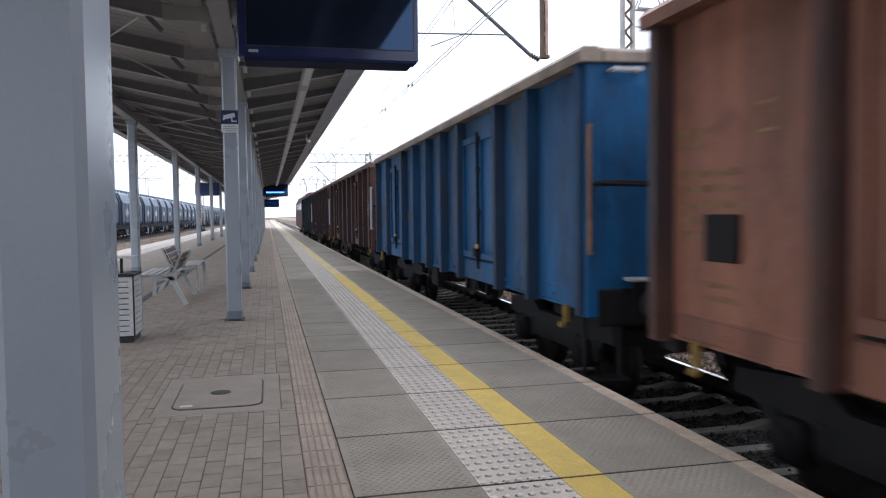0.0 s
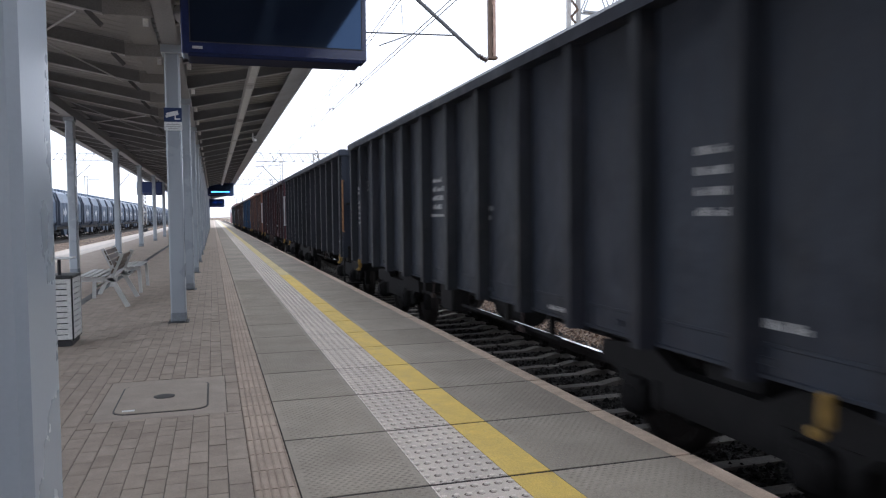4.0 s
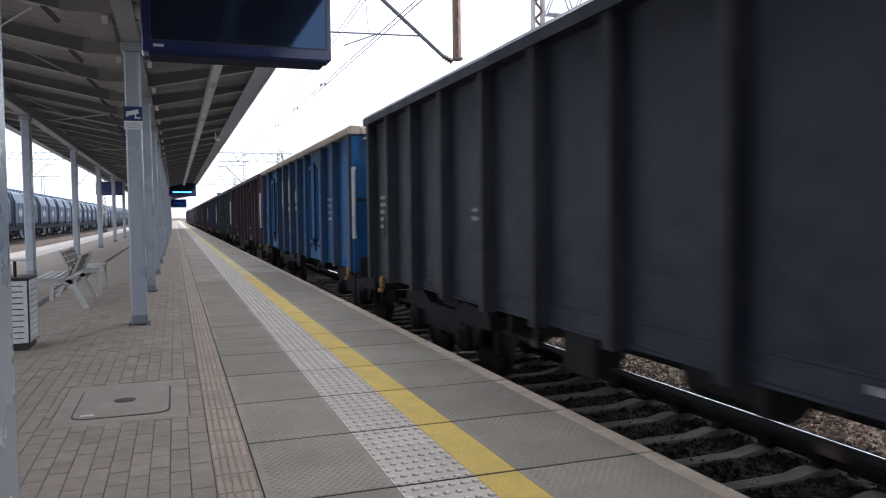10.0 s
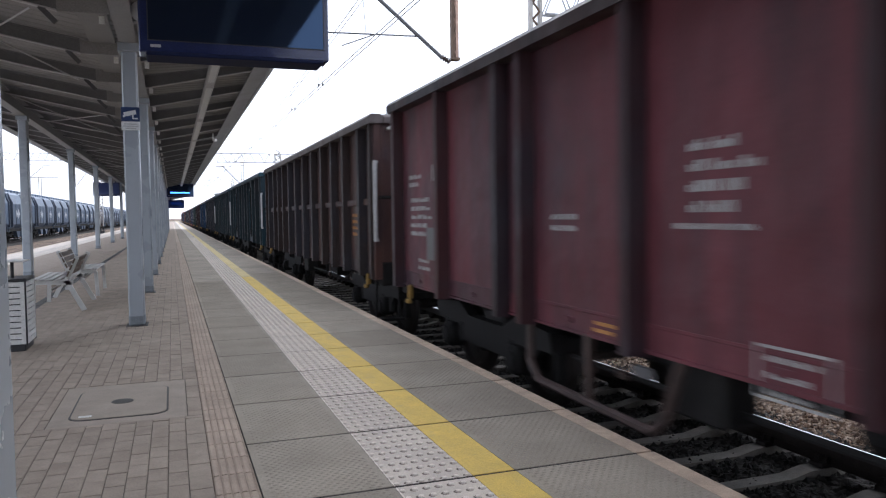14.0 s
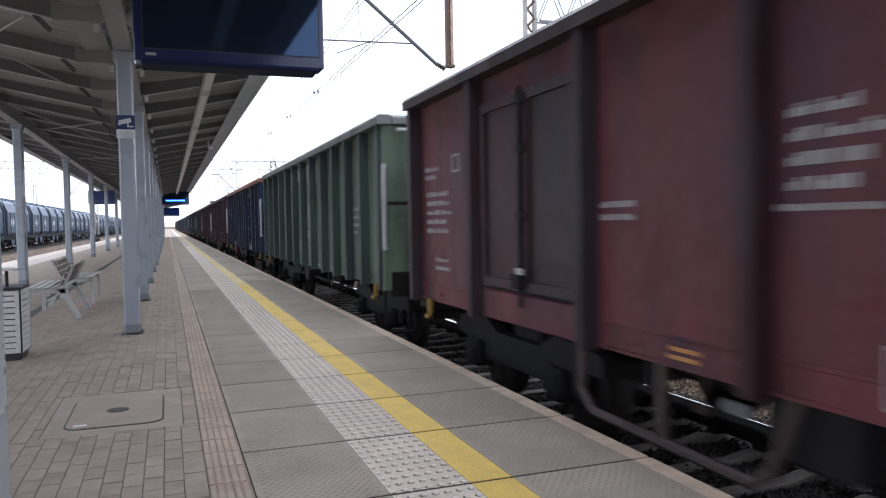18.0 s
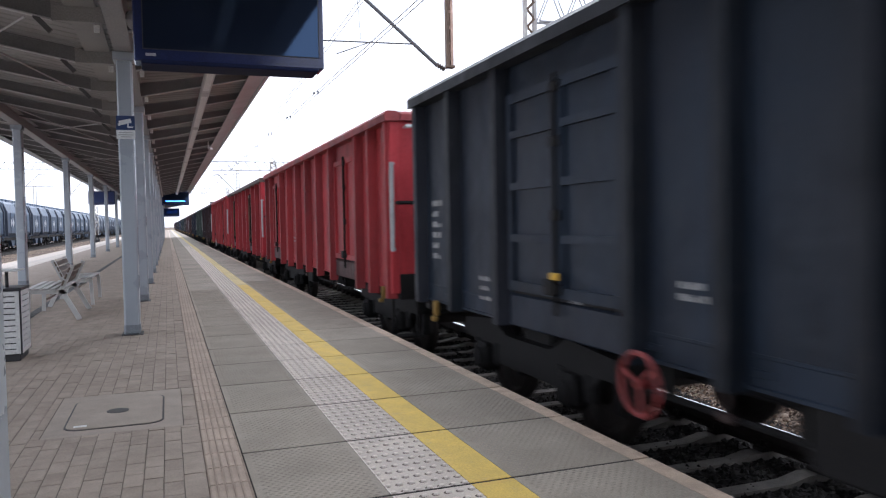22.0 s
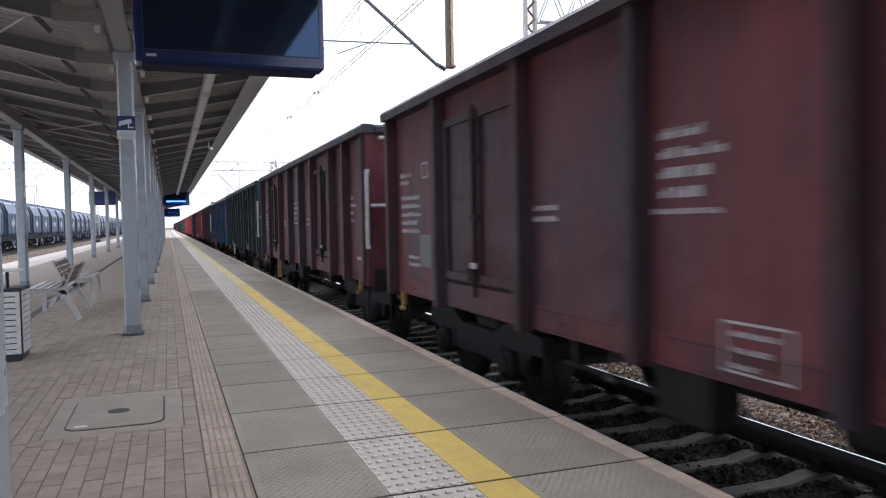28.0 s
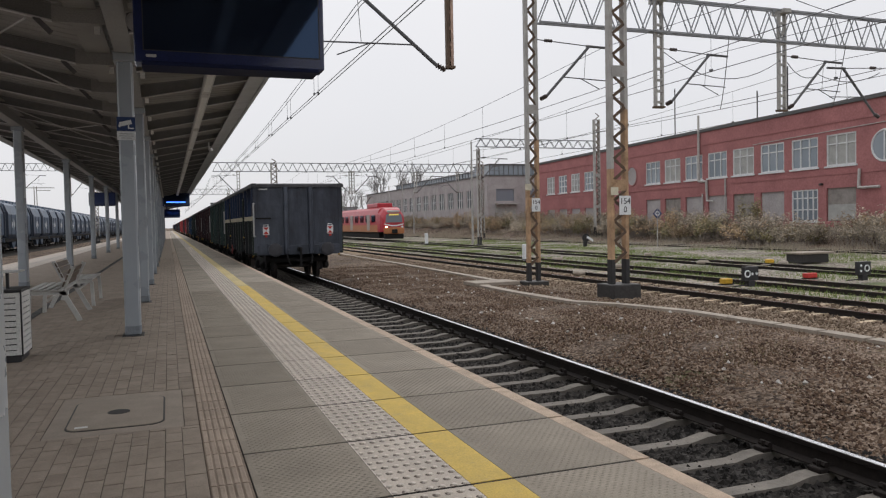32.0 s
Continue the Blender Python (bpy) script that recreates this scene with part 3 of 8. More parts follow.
part("slab", Geo().box(-0.75, 0.75, -0.5, 0.5, -0.06, 0.06, 0.015), trough_mat, part_lid)

# ================= platform =================
platform = thing("platform", "island platform paved with grey-brown pavers and concrete slabs", "platform", kind="structure")
core = Geo()
core.box(LEFT_EDGE + 0.12, 0.365, -40, 330, -1.2, -0.02)
core.box(0.365, EDGE_X - 0.10, -40, 330, -1.2, -0.003)
part("base", core, joint_mat, platform)
part("bedding", Geo().box(LEFT_EDGE + 0.2, 0.150, -40, 60, -0.05, -0.0035), bedding_mat, platform, "sand in the joints of the pavers")
wallg = Geo()
for i in range(60):
    y = -4 + i * 2.0
    wallg.box(EDGE_X - 0.16, EDGE_X - 0.055, y, y + 1.985, -1.1, -0.13, 0.01)
part("edge_wall", wallg, slab_mat, platform, "concrete platform face")

LANES = (("edge_slab", 1.631, 2.350, slab_mat, 0.0), ("edge_lip", 2.353, EDGE_X, lip_mat, 0.0), ("yellow_strip", 1.3985, 1.628, yellow_mat, 0.0), ("tactile_slab", 0.982, 1.3955, tactile_mat, -0.001), ("walk_slab", 0.371, 0.979, slab_mat, 0.0))
FIRST, LAST = -20, 45
for nm, x0, x1, mt, dz in LANES:
    one = fix_normals(Geo().box(x0, x1, 0.012, PITCH - 0.012, -0.12, dz).mesh(nm))
    rest = Geo()
    for i in range(FIRST, 330):
        y = ROW0 + i * PITCH
        if i < LAST:
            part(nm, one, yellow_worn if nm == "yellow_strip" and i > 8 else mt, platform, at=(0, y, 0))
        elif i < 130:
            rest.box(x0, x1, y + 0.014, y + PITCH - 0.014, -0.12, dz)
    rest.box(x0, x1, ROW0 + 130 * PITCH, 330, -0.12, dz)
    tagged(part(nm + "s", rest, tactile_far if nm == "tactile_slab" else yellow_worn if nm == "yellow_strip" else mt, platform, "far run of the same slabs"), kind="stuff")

# raised studs of the tactile strip, each with a painted crescent of shadow
studs, stud_shades = Geo(), Geo()
for i in range(-6, 45):
    for r in range(10):
        for c in range(7):
            x, y, n = 1.001 + c * 0.0627, ROW0 + i * PITCH + 0.027 + r * (PITCH / 10), 8
            ring_of = lambda q, z, dx=0.0, dy=0.0: [(x + dx + q * math.cos(k * 0.7854), y + dy + q * math.sin(k * 0.7854), z) for k in range(n)]
            vs = ring_of(0.0160, -0.002) + ring_of(0.0140, 0.0060) + ring_of(0.0080, 0.0085)
            studs.poly(vs, [(j * n + k, j * n + (k + 1) % n, (j + 1) * n + (k + 1) % n, (j + 1) * n + k) for j in range(2) for k in range(n)] + [tuple(range(2 * n, 3 * n))])
            stud_shades.poly(ring_of(0.0205, -0.0004, -0.0070, -0.0020), [tuple(range(n))])
for i in range(-6, 12):
    y = ROW0 + i * PITCH
    studs.poly([(0.9825, y + 0.013, 0.0), (0.990, y + 0.013, 0.0), (0.990, y + PITCH - 0.013, 0.0), (0.9825, y + PITCH - 0.013, 0.0)], [(0, 1, 2, 3)])
    studs.poly([(0.9905, y + 0.0125, 0.0), (1.395, y + 0.0125, 0.0), (1.395, y + 0.019, 0.0), (0.9905, y + 0.019, 0.0)], [(0, 1, 2, 3)])
tagged(part("tactile_studs", studs, stud_mat, platform, "raised round studs"), kind="stuff")
tagged(part("stud_dirt", stud_shades, stud_shade_mat, platform, "dark discs drawn as the shadows of the studs"), kind="stuff")
# raised lozenges of the anti-slip edge slabs and of the walking slabs
treads = Geo()
for x0, x1, rows in ((1.66, 2.34, 10), (0.40, 0.96, 8)):
    for i in range(-6, rows):
        for r in range(32):
            y = ROW0 + i * PITCH + 0.03 + r * (PITCH - 0.06) / 31
            k = int((x1 - x0) / 0.045)
            for c in range(k):
                x = x0 + 0.02 + c * 0.045 + (r % 2) * 0.0225
                if x < x1 - 0.01:
                    treads.poly([(x - 0.017, y, 0), (x, y - 0.008, 0), (x + 0.017, y, 0), (x, y + 0.008, 0), (x, y, 0.0045)], [(0, 1, 4), (1, 2, 4), (2, 3, 4), (3, 0, 4)])
tagged(part("tread_pattern", treads, slab_mat, platform, "raised anti-slip pattern"), kind="stuff")

# ribbed guide strip: five rounded ribs to a tile
GUIDE = 0.2815
guide = fix_normals(Geo().box(0, 0.206, 0.002, GUIDE - 0.002, -0.08, -0.0055, 0.001).mesh("guide_tile"))
ridges = Geo()
for k in range(5):
    c0 = 0.0196 + k * 0.0392
    prof = [(c0 - 0.0175, -0.010), (c0 + 0.0175, -0.010), (c0 + 0.0165, -0.004), (c0 + 0.0095, 0.0005), (c0 - 0.0095, 0.0005), (c0 - 0.0165, -0.004)]
    ridges.extrude(prof, "y", 0.005 + 0.003 * (k % 2), GUIDE - 0.006 + 0.003 * (k % 2))
ridges = fix_normals(ridges.mesh("ridges"))
for i in range(180):
    gt = part("guide_tile", guide, groove_mat, platform, at=(0.158, 3.972 - 36 * GUIDE + i * GUIDE, 0))
    part("ridges", ridges, guide_mat, gt)
part("guide_tiles", Geo().box(0.158, 0.354, 3.972 + 144 * GUIDE, 330, -0.08, -0.001), guide_mat, platform, "far run of the guide strip")

# pavers in running bond, long side along the platform
PW, PL = 0.0998, 0.2000
paver = fix_normals(Geo().box(0.0018, PW - 0.0018, 0.0026, PL - 0.0026, -0.06, 0.0, 0.003).mesh("paver"))
far_pavers, made = Geo(), []
HATCH = (-0.801, 0.062, 5.267, 6.499)
for c in range(-62, 2):
    x0, x1 = 0.043 + c * PW, 0.043 + (c + 1) * PW
    if x0 < -6.0 or x0 > 0.10:
        continue
    if c == 0:
        x1 = 0.156
    for r in range(-66, 172 if x0 > -3.2 else 104):
        y0 = 0.21 + r * PL + (0.1 if c % 2 else 0.0)
        y1 = y0 + PL
        if x1 > HATCH[0] and x0 < HATCH[1] and y1 > HATCH[2] and y0 < HATCH[3]:
            # cut to fit round the inspection cover
            rows_ = [(max(y0, HATCH[2]), min(y1, HATCH[3]), max(x0, HATCH[1]), x1), (max(y0, HATCH[2]), min(y1, HATCH[3]), x0, min(x1, HATCH[0])), (y0, min(y1, HATCH[2]), x0, x1), (max(y0, HATCH[3]), y1, x0, x1)]
            for ya, yb, xa, xb in rows_:
                if yb - ya > 0.008 and xb - xa > 0.008:
                    made.append((1e6 + y0, xa, xb, ya, yb))
        elif x0 > -4.9:
            made.append((((x0 + 0.35) ** 2 + (y0 - 5.2) ** 2 * 0.35) if c < 0 else 1e6 + y0, x0, x1, y0, y1))
made.sort()
for _, x, _, y, _ in made[:300]:
    part("paver", paver, paver_mat, platform, at=(x, y, random.uniform(-0.0018, 0.0018)))
for _, xa, xb, ya, yb in made[300:]:
    h, g = random.uniform(-0.0018, 0.0018), random.uniform(0.0012, 0.0032)
    xa, xb, ya, yb = xa + g, xb - 0.0016, ya + 0.0030, yb - g - 0.0012
    far_pavers.poly([(xa, ya, h), (xb, ya, h), (xb, yb, h), (xa, yb, h), (xa, ya, -0.05), (xb, ya, -0.05), (xb, yb, -0.05), (xa, yb, -0.05)],
                    [(0, 1, 2, 3), (4, 5, 1, 0), (5, 6, 2, 1), (6, 7, 3, 2), (7, 4, 0, 3)])


def island_pavers():
    m = paver_mat.copy()
    m.name = "paver_far"
    n, l = m.node_tree.nodes, m.node_tree.links
    hs = [k for k in n if k.bl_idname == "ShaderNodeHueSaturation"][0]
    mr = hs.inputs["Value"].links[0].from_node
    g = n.new("ShaderNodeNewGeometry")
    l.new(g.outputs["Random Per Island"], mr.inputs[0])
    return m


paver_far = island_pavers()
tagged(part("pavers", far_pavers, paver_far, platform, "field of the same pavers"), kind="stuff")
far_floor = Geo()
far_floor.box(-4.9, -3.16, 21.0, 34.6, -0.06, -0.002)
far_floor.box(-4.9, 0.150, 34.6, 330, -0.06, -0.002)
far_floor.box(LEFT_EDGE + 0.01, -4.9, -40, 330, -0.06, -0.003)
part("far_paving", far_floor, paver_mat, platform)
# pale edge band on the far side
for nm, x0, x1, mt in (("edge_band", -6.10, -5.98, lip_mat), ("tactile_band", -5.03, -4.62, tactile_mat), ("edge_band", -5.96, -5.28, tactile_mat)):
    part(nm, Geo().box(x0, x1, -40, 330, -0.1, 0.002), mt, platform)
part("yellow_band", Geo().box(-5.27, -5.04, -40, 330, -0.1, 0.002), tactile_far, platform)
# drain channel
drain = thing("drain_channel", "narrow dark grated drain channel in the paving", "drain", kind="structure")
part("channel", Geo().box(-2.075, -1.945, 9.0, 120, -0.05, 0.0025), iron_dark, drain)
dg = Geo()
for i in range(160):
    dg.box(-2.06, -1.96, 9.0 + i * 0.2, 9.17 + i * 0.2, 0.0, 0.006)
part("grate", dg, iron_dark, drain)


def build_hatch():
    h = thing("inspection_cover", "square concrete inspection cover with dark rim in the paving", "manhole cover", (-0.375, 5.86, 0))
    part("surround", Geo().box(-0.424, 0.435, -0.592, 0.637, -0.06, -0.0015, 0.004), hatch_mat, h, "plain concrete surround")

    def rounded(w, d, r):
        out = []
        for cx, cy, a0 in ((w - r, d - r, 0), (-w + r, d - r, 90), (-w + r, -d + r, 180), (w - r, -d + r, 270)):
            out += [(cx + r * math.cos(radians(a0 + k * 18)), cy + r * math.sin(radians(a0 + k * 18))) for k in range(6)]
        return out
    part("rim", Geo().extrude(rounded(0.313, 0.458, 0.108), "z", -0.05, 0.002), iron_dark, h, "dark iron rim")
    lid = part("lid", Geo().extrude(rounded(0.30, 0.445, 0.10), "z", -0.04, 0.0055), hatch_mat, h, "concrete-filled lid")
    part("pull_hole", Geo().lathe([(0.075, 0.001), (0.075, 0.0075), (0.06, 0.008)], 20), iron_dark, lid, "dark round inset")
    part("plate", Geo().box(-0.25, -0.17, -0.39, -0.35, 0.004, 0.0075), white_paint, lid, "small pale plate")


build_hatch()

# ================= canopy =================
ROW_R, ROW_L = -0.444, -3.20
POST_YS = [1.74] + [10.06 + 4.42 * i for i in range(21)]
POST_LS = [2.0, 10.9] + [19.8 + 8.8 * i for i in range(10)]
CY0, CY1 = -26.68, 99.0
canopy = thing("platform_canopy", "grey steel platform canopy with butterfly roof on posts", "canopy", kind="structure")


def post_mesh(h):
    g = Geo()
    g.box(-0.090, 0.090, -0.10, 0.215, 0.0, h, 0.02)
    return fix_normals(g.mesh("post"))


post_r, post_l = post_mesh(3.44), post_mesh(3.72)
foot_m = fix_normals(Geo().box(-0.094, 0.094, -0.104, 0.219, 0.003, 0.14, 0.02).mesh("post_foot"))
base_m = fix_normals(Geo().box(-0.125, 0.125, -0.13, 0.245, -0.004, 0.004, 0.002).mesh("foot_plate"))
capital_m = fix_normals(Geo().box(-0.12, 0.12, -0.16, 0.16, -0.10, 0.0, 0.006).mesh("bracket"))
for x, ys, pm, top in ((ROW_R, POST_YS, post_r, 3.44), (ROW_L, POST_LS, post_l, 3.72)):
    for y in ys:
        p = part("post", pm, post_paint, canopy, "grey painted steel post", at=(x, y, 0))
        part("post_foot", foot_m, post_foot, p, "darker painted foot")
        part("foot_plate", base_m, iron_dark, p)
        part("bracket", capital_m, post_paint, p, at=(0, 0, top))


def ibeam_y(x, z0, z1, w, y0, y1):
    g = Geo()
    g.box(x - w / 2, x + w / 2, y0, y1, z0, z0 + 0.018)
    g.box(x - w / 2, x + w / 2, y0, y1, z1 - 0.018, z1)
    g.box(x - 0.008, x + 0.008, y0, y1, z0 + 0.018, z1 - 0.018)
    return g


part("main_beam", ibeam_y(ROW_R, 3.44, 3.74, 0.20, CY0, CY1), beam_grey, canopy)
part("main_beam", ibeam_y(ROW_L, 3.72, 4.02, 0.20, CY0, CY1), beam_grey, canopy)


def rafter(pts, depth0, depth1, w=0.075):
    """An I-shaped rafter in the x-z plane from pts[0] to pts[1] (its lower edge)."""
    (xa, za), (xb, zb) = pts
    g = Geo()
    g.extrude([(xa, za + 0.014), (xb, zb + 0.014), (xb, zb + depth1), (xa, za + depth0)], "y", -0.006, 0.006)
    g.extrude([(xa, za + depth0 - 0.014), (xb, zb + depth1 - 0.014), (xb, zb + depth1), (xa, za + depth0)], "y", -w / 2, w / 2)
    return fix_normals(g.mesh("rafter"))


def flange(pts, w=0.075):
    """The lower flange of a rafter."""
    (xa, za), (xb, zb) = pts
    return fix_normals(Geo().extrude([(xa, za), (xb, zb), (xb, zb + 0.014), (xa, za + 0.014)], "y", -w / 2, w / 2).mesh("lower_flange"))


EAVE_R, EAVE_L = (1.66, 4.02), (-5.15, 4.50)
right_fl, left_fl = flange(((-0.36, 3.46), (1.60, 3.88))), flange(((-5.10, 4.34), (-1.10, 3.54)))
right_raf = rafter(((-0.36, 3.46), (1.60, 3.88)), 0.22, 0.12)
flat_raf = rafter(((-1.10, 3.53), (-0.53, 3.53)), 0.20, 0.20)
left_raf = rafter(((-5.10, 4.34), (-1.10, 3.54)), 0.13, 0.20)
gusset = fix_normals(Geo().box(-0.030, 0.030, -0.012, 0.012, -0.085, 0.0, 0.004).mesh("gusset"))
strut = fix_normals(Geo().bar((-1.26, 0, 3.58), (-1.11, 0, 3.42), 0.05, 0.055).mesh("knee"))
y = CY0 + 0.35
while y < CY1:
    # dark webs and pale flanges paint how light falls on one steel
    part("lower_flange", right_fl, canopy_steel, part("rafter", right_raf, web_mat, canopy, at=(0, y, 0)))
    # flat rafters take the sheet colour so that they look unlit
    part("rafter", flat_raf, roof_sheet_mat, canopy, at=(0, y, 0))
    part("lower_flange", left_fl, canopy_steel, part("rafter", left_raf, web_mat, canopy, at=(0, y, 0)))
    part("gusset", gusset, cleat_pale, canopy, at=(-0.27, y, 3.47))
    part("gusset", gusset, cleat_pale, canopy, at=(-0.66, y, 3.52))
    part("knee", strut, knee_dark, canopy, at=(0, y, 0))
    y += 2.21


def ribbed(xa, za, xb, zb, y0, y1, step=0.25):
    """Trapezoidal roof sheet; its ribs run across the platform."""
    g = Geo()
    n = int((y1 - y0) / step)
    prof = []
    for i in range(n):
        y = y0 + i * step
        prof += [(y, 0), (y + step * 0.42, 0), (y + step * 0.5, 0.012), (y + step * 0.92, 0.012)]
    k = len(prof)
    vs = [(x, p[0], z + p[1]) for x, z in ((xa, za), (xb, zb)) for p in prof]
    g.poly(vs, [(i, i + 1, k + i + 1, k + i) for i in range(k - 1)])
    return g


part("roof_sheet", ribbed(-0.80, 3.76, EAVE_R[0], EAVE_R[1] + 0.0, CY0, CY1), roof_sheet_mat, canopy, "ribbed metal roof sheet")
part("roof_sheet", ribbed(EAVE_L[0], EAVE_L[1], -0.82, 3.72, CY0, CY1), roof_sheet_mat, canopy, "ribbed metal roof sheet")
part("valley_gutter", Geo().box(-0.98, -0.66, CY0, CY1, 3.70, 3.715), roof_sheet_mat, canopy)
part("soffit", Geo().extrude([(1.36, 3.825), (1.70, 3.90), (1.70, 3.925), (1.36, 3.85)], "y", CY0, CY1), eave_grey, canopy, "pale eaves soffit strip")
part("soffit", Geo().extrude([(-5.20, 4.36), (-4.86, 4.29), (-4.86, 4.315), (-5.20, 4.385)], "y", CY0, CY1), eave_grey, canopy, "pale eaves soffit strip")
part("fascia", Geo().box(EAVE_R[0], EAVE_R[0] + 0.05, CY0, CY1, 3.86, 4.10), eave_grey, canopy, "pale eaves fascia")
part("fascia", Geo().box(EAVE_L[0] - 0.05, EAVE_L[0], CY0, CY1, 4.34, 4.58), eave_grey, canopy, "pale eaves fascia")
# crossed bracing rods under the left wing
by = CY0 + 0.35
while by < 60:
    for ya, yb in ((by, by + 4.42), (by + 4.42, by)):
        part("bracing_rod", Geo().rod((-1.35, ya, 3.56), (-3.05, yb, 3.90), 0.012, 5), canopy_steel, canopy, "thin bracing rod")
    by += 8.84
# strip of luminaires under the right wing
i = 0
y = CY0 + 1.0
while y < 80:
    lum = part("luminaire", Geo().box(0.60, 0.75, y, y + 4.86, 3.60, 3.70, 0.01), canopy_steel, canopy, "long grey luminaire trunking")
    part("diffuser", Geo().box(0.625, 0.725, y + 0.3, y + 4.6, 3.594, 3.602), sign_white, lum, "unlit white diffuser")
    y += 4.92
# ================= freight train =================
WAGON = 14.04            # coupling to coupling
HALF = 6.40              # half length of a wagon's body
paint_cache = {}


def wagon_paint(rgb, rust=0.35, rust_rgb=(0.075, 0.035, 0.022), rough=0.50, soot_sheen=0.6, spec=0.26):
    key = (rgb, rust, rust_rgb, soot_sheen)
    if key not in paint_cache:
        paint_cache[key] = surface("wagon_paint", rgb, rough, vary=0.38, scale=1.5, grain=45, bump=0.08, streak=True, blotch=rust, blotch_rgb=rust_rgb, spec=spec, gmix=0.35, soot_sheen=soot_sheen, dent=0.5)
    return paint_cache[key]


under_mat = surface("underframe_soot", (0.013, 0.012, 0.012), 0.8, vary=0.35, scale=5, grain=50, bump=0.2, spec=0.25)
wheel_mat = surface("wheel_brown", (0.028, 0.023, 0.021), 0.7, vary=0.3, scale=6, spec=0.3)
buffer_mat = surface("buffer_dark_grease", (0.035, 0.035, 0.042), 0.45, vary=0.3, scale=7)
mark_white = surface("stencil_white", (0.36, 0.36, 0.36), 0.6, vary=0.2, scale=9, bump=0.0)
mark_orange = surface("stencil_orange", (0.42, 0.19, 0.05), 0.6, vary=0.2, scale=9, bump=0.0)
faded_tan = surface("faded_tan_plate", (0.24, 0.17, 0.09), 0.6, vary=0.3, scale=6, bump=0.0, blotch=0.9, blotch_rgb=(0.03, 0.045, 0.05))
mark_tan = surface("faded_tan_paint", (0.22, 0.13, 0.06), 0.7, vary=0.4, scale=7, bump=0.0, blotch=0.6, blotch_rgb=(0.06, 0.03, 0.025))
mark_cream = surface("stencil_cream", (0.58, 0.54, 0.42), 0.6, vary=0.15, scale=5, bump=0.0)
mark_yellow = surface("warning_yellow", (0.60, 0.36, 0.03), 0.5, vary=0.15, scale=8, bump=0.0)
mark_red = surface("warning_red", (0.50, 0.035, 0.03), 0.5, vary=0.15, scale=8, bump=0.0)
rail_grey = surface("handrail_pale", (0.42, 0.42, 0.42), 0.5, vary=0.15, scale=8, bump=0.0)
rail_brown = surface("handrail_orange_brown", (0.25, 0.125, 0.05), 0.6, vary=0.3, scale=9)
hook_yellow = surface("hook_yellow", (0.27, 0.165, 0.035), 0.6, vary=0.3, scale=9)
wheel_red = surface("handwheel_red", (0.22, 0.03, 0.03), 0.5, vary=0.2, scale=9)
wheel_grey = surface("handwheel_grey", (0.34, 0.34, 0.33), 0.5, vary=0.2, scale=9)
lever_brown = surface("brake_lever_brown", (0.05, 0.030, 0.026), 0.6, vary=0.3, scale=9)
plate_grey = surface("wagon_plate_grey", (0.105, 0.105, 0.11), 0.5, vary=0.15, scale=9)

KINDS = {
    "A": dict(ribs=(6.30, 4.66, 2.65, 1.42, 0.25, -0.88, -1.98, -3.80, -4.95, -6.30), doors=((2.80, 4.50), (-3.68, -2.10)), bands=0),
    "M": dict(ribs=(6.30, 4.50, 2.50, 0.90, -0.65, -2.08, -3.90, -5.00, -6.30), doors=((2.64, 4.36), (-3.76, -2.22)), bands=0),
    "R": dict(ribs=(6.30, 4.66, 2.63, 1.12, -0.50, -1.98, -3.80, -5.00, -6.30), doors=((2.78, 4.50), (-3.68, -2.12)), bands=0),
    "S": dict(ribs=(6.30, 4.66, 3.12, 2.63, 1.10, -0.68, -2.05, -3.85, -5.00, -6.30), doors=((-3.74, -2.16),), bands=0),
    "G": dict(ribs=(6.30, 4.50, 2.50, 0.92, -0.75, -2.47, -4.42, -5.30, -6.30), doors=((2.64, 4.36), (-4.30, -2.60)), bands=0),
    "P": dict(ribs=(6.30, 5.30, 4.25, 3.18, 2.05, 1.00, -0.10, -1.20, -2.30, -3.32, -4.30, -5.30, -6.30), doors=(), bands=0),
    "N": dict(ribs=(6.30, 5.25, 4.12, 2.12, 1.28, 0.43, -0.43, -1.28, -2.12, -4.12, -5.25, -6.30), doors=((2.22, 4.02), (-4.02, -2.22)), bands=3),
    "D": dict(ribs=(6.30, 5.30, 4.45, 2.40, 1.32, 0.12, -1.08, -2.28, -4.30, -5.30, -6.30), doors=((2.52, 4.32), (-4.18, -2.40)), bands=0),
    "F": dict(ribs=(6.30, 5.60, 4.85, 2.88, 1.75, 0.55, -0.65, -1.85, -3.80, -5.00, -6.30), doors=((3.02, 4.74), (-3.70, -1.98)), bands=0),
    "E": dict(ribs=(6.30, 5.40, 3.42, 2.22, 0.98, -0.24, -1.46, -2.68, -4.60, -5.40, -6.30), doors=((3.52, 5.28), (-4.50, -2.78)), bands=0),
    "C": dict(ribs=(6.30, 5.60, 4.50, 3.60, 2.68, 1.64, 0.58, -0.48, -1.55, -2.60, -3.55, -4.50, -5.60, -6.30), doors=(), bands=0),
}
shop = {}


def shared(key, make):
    if key not in shop:
        shop[key] = fix_normals(make().mesh(key if isinstance(key, str) else key[0]))
    return shop[key]


def hat(y0, y1, z0, z1, s, foot=0.0):
    """A pressed vertical post on the side s, with sloping flanks."""
    g = Geo()
    w = (y1 - y0) / 2
    c = (y0 + y1) / 2
    out = [(s * 1.42, c - w), (s * 1.545, c - w * 0.62), (s * 1.545, c + w * 0.62), (s * 1.42, c + w)]
    if s < 0:
        out = out[::-1]
    g.extrude(out, "z", z0, z1)
    return g


def rib_mesh(foot):
    return hat(-0.085, 0.085, foot, 3.17, -1)


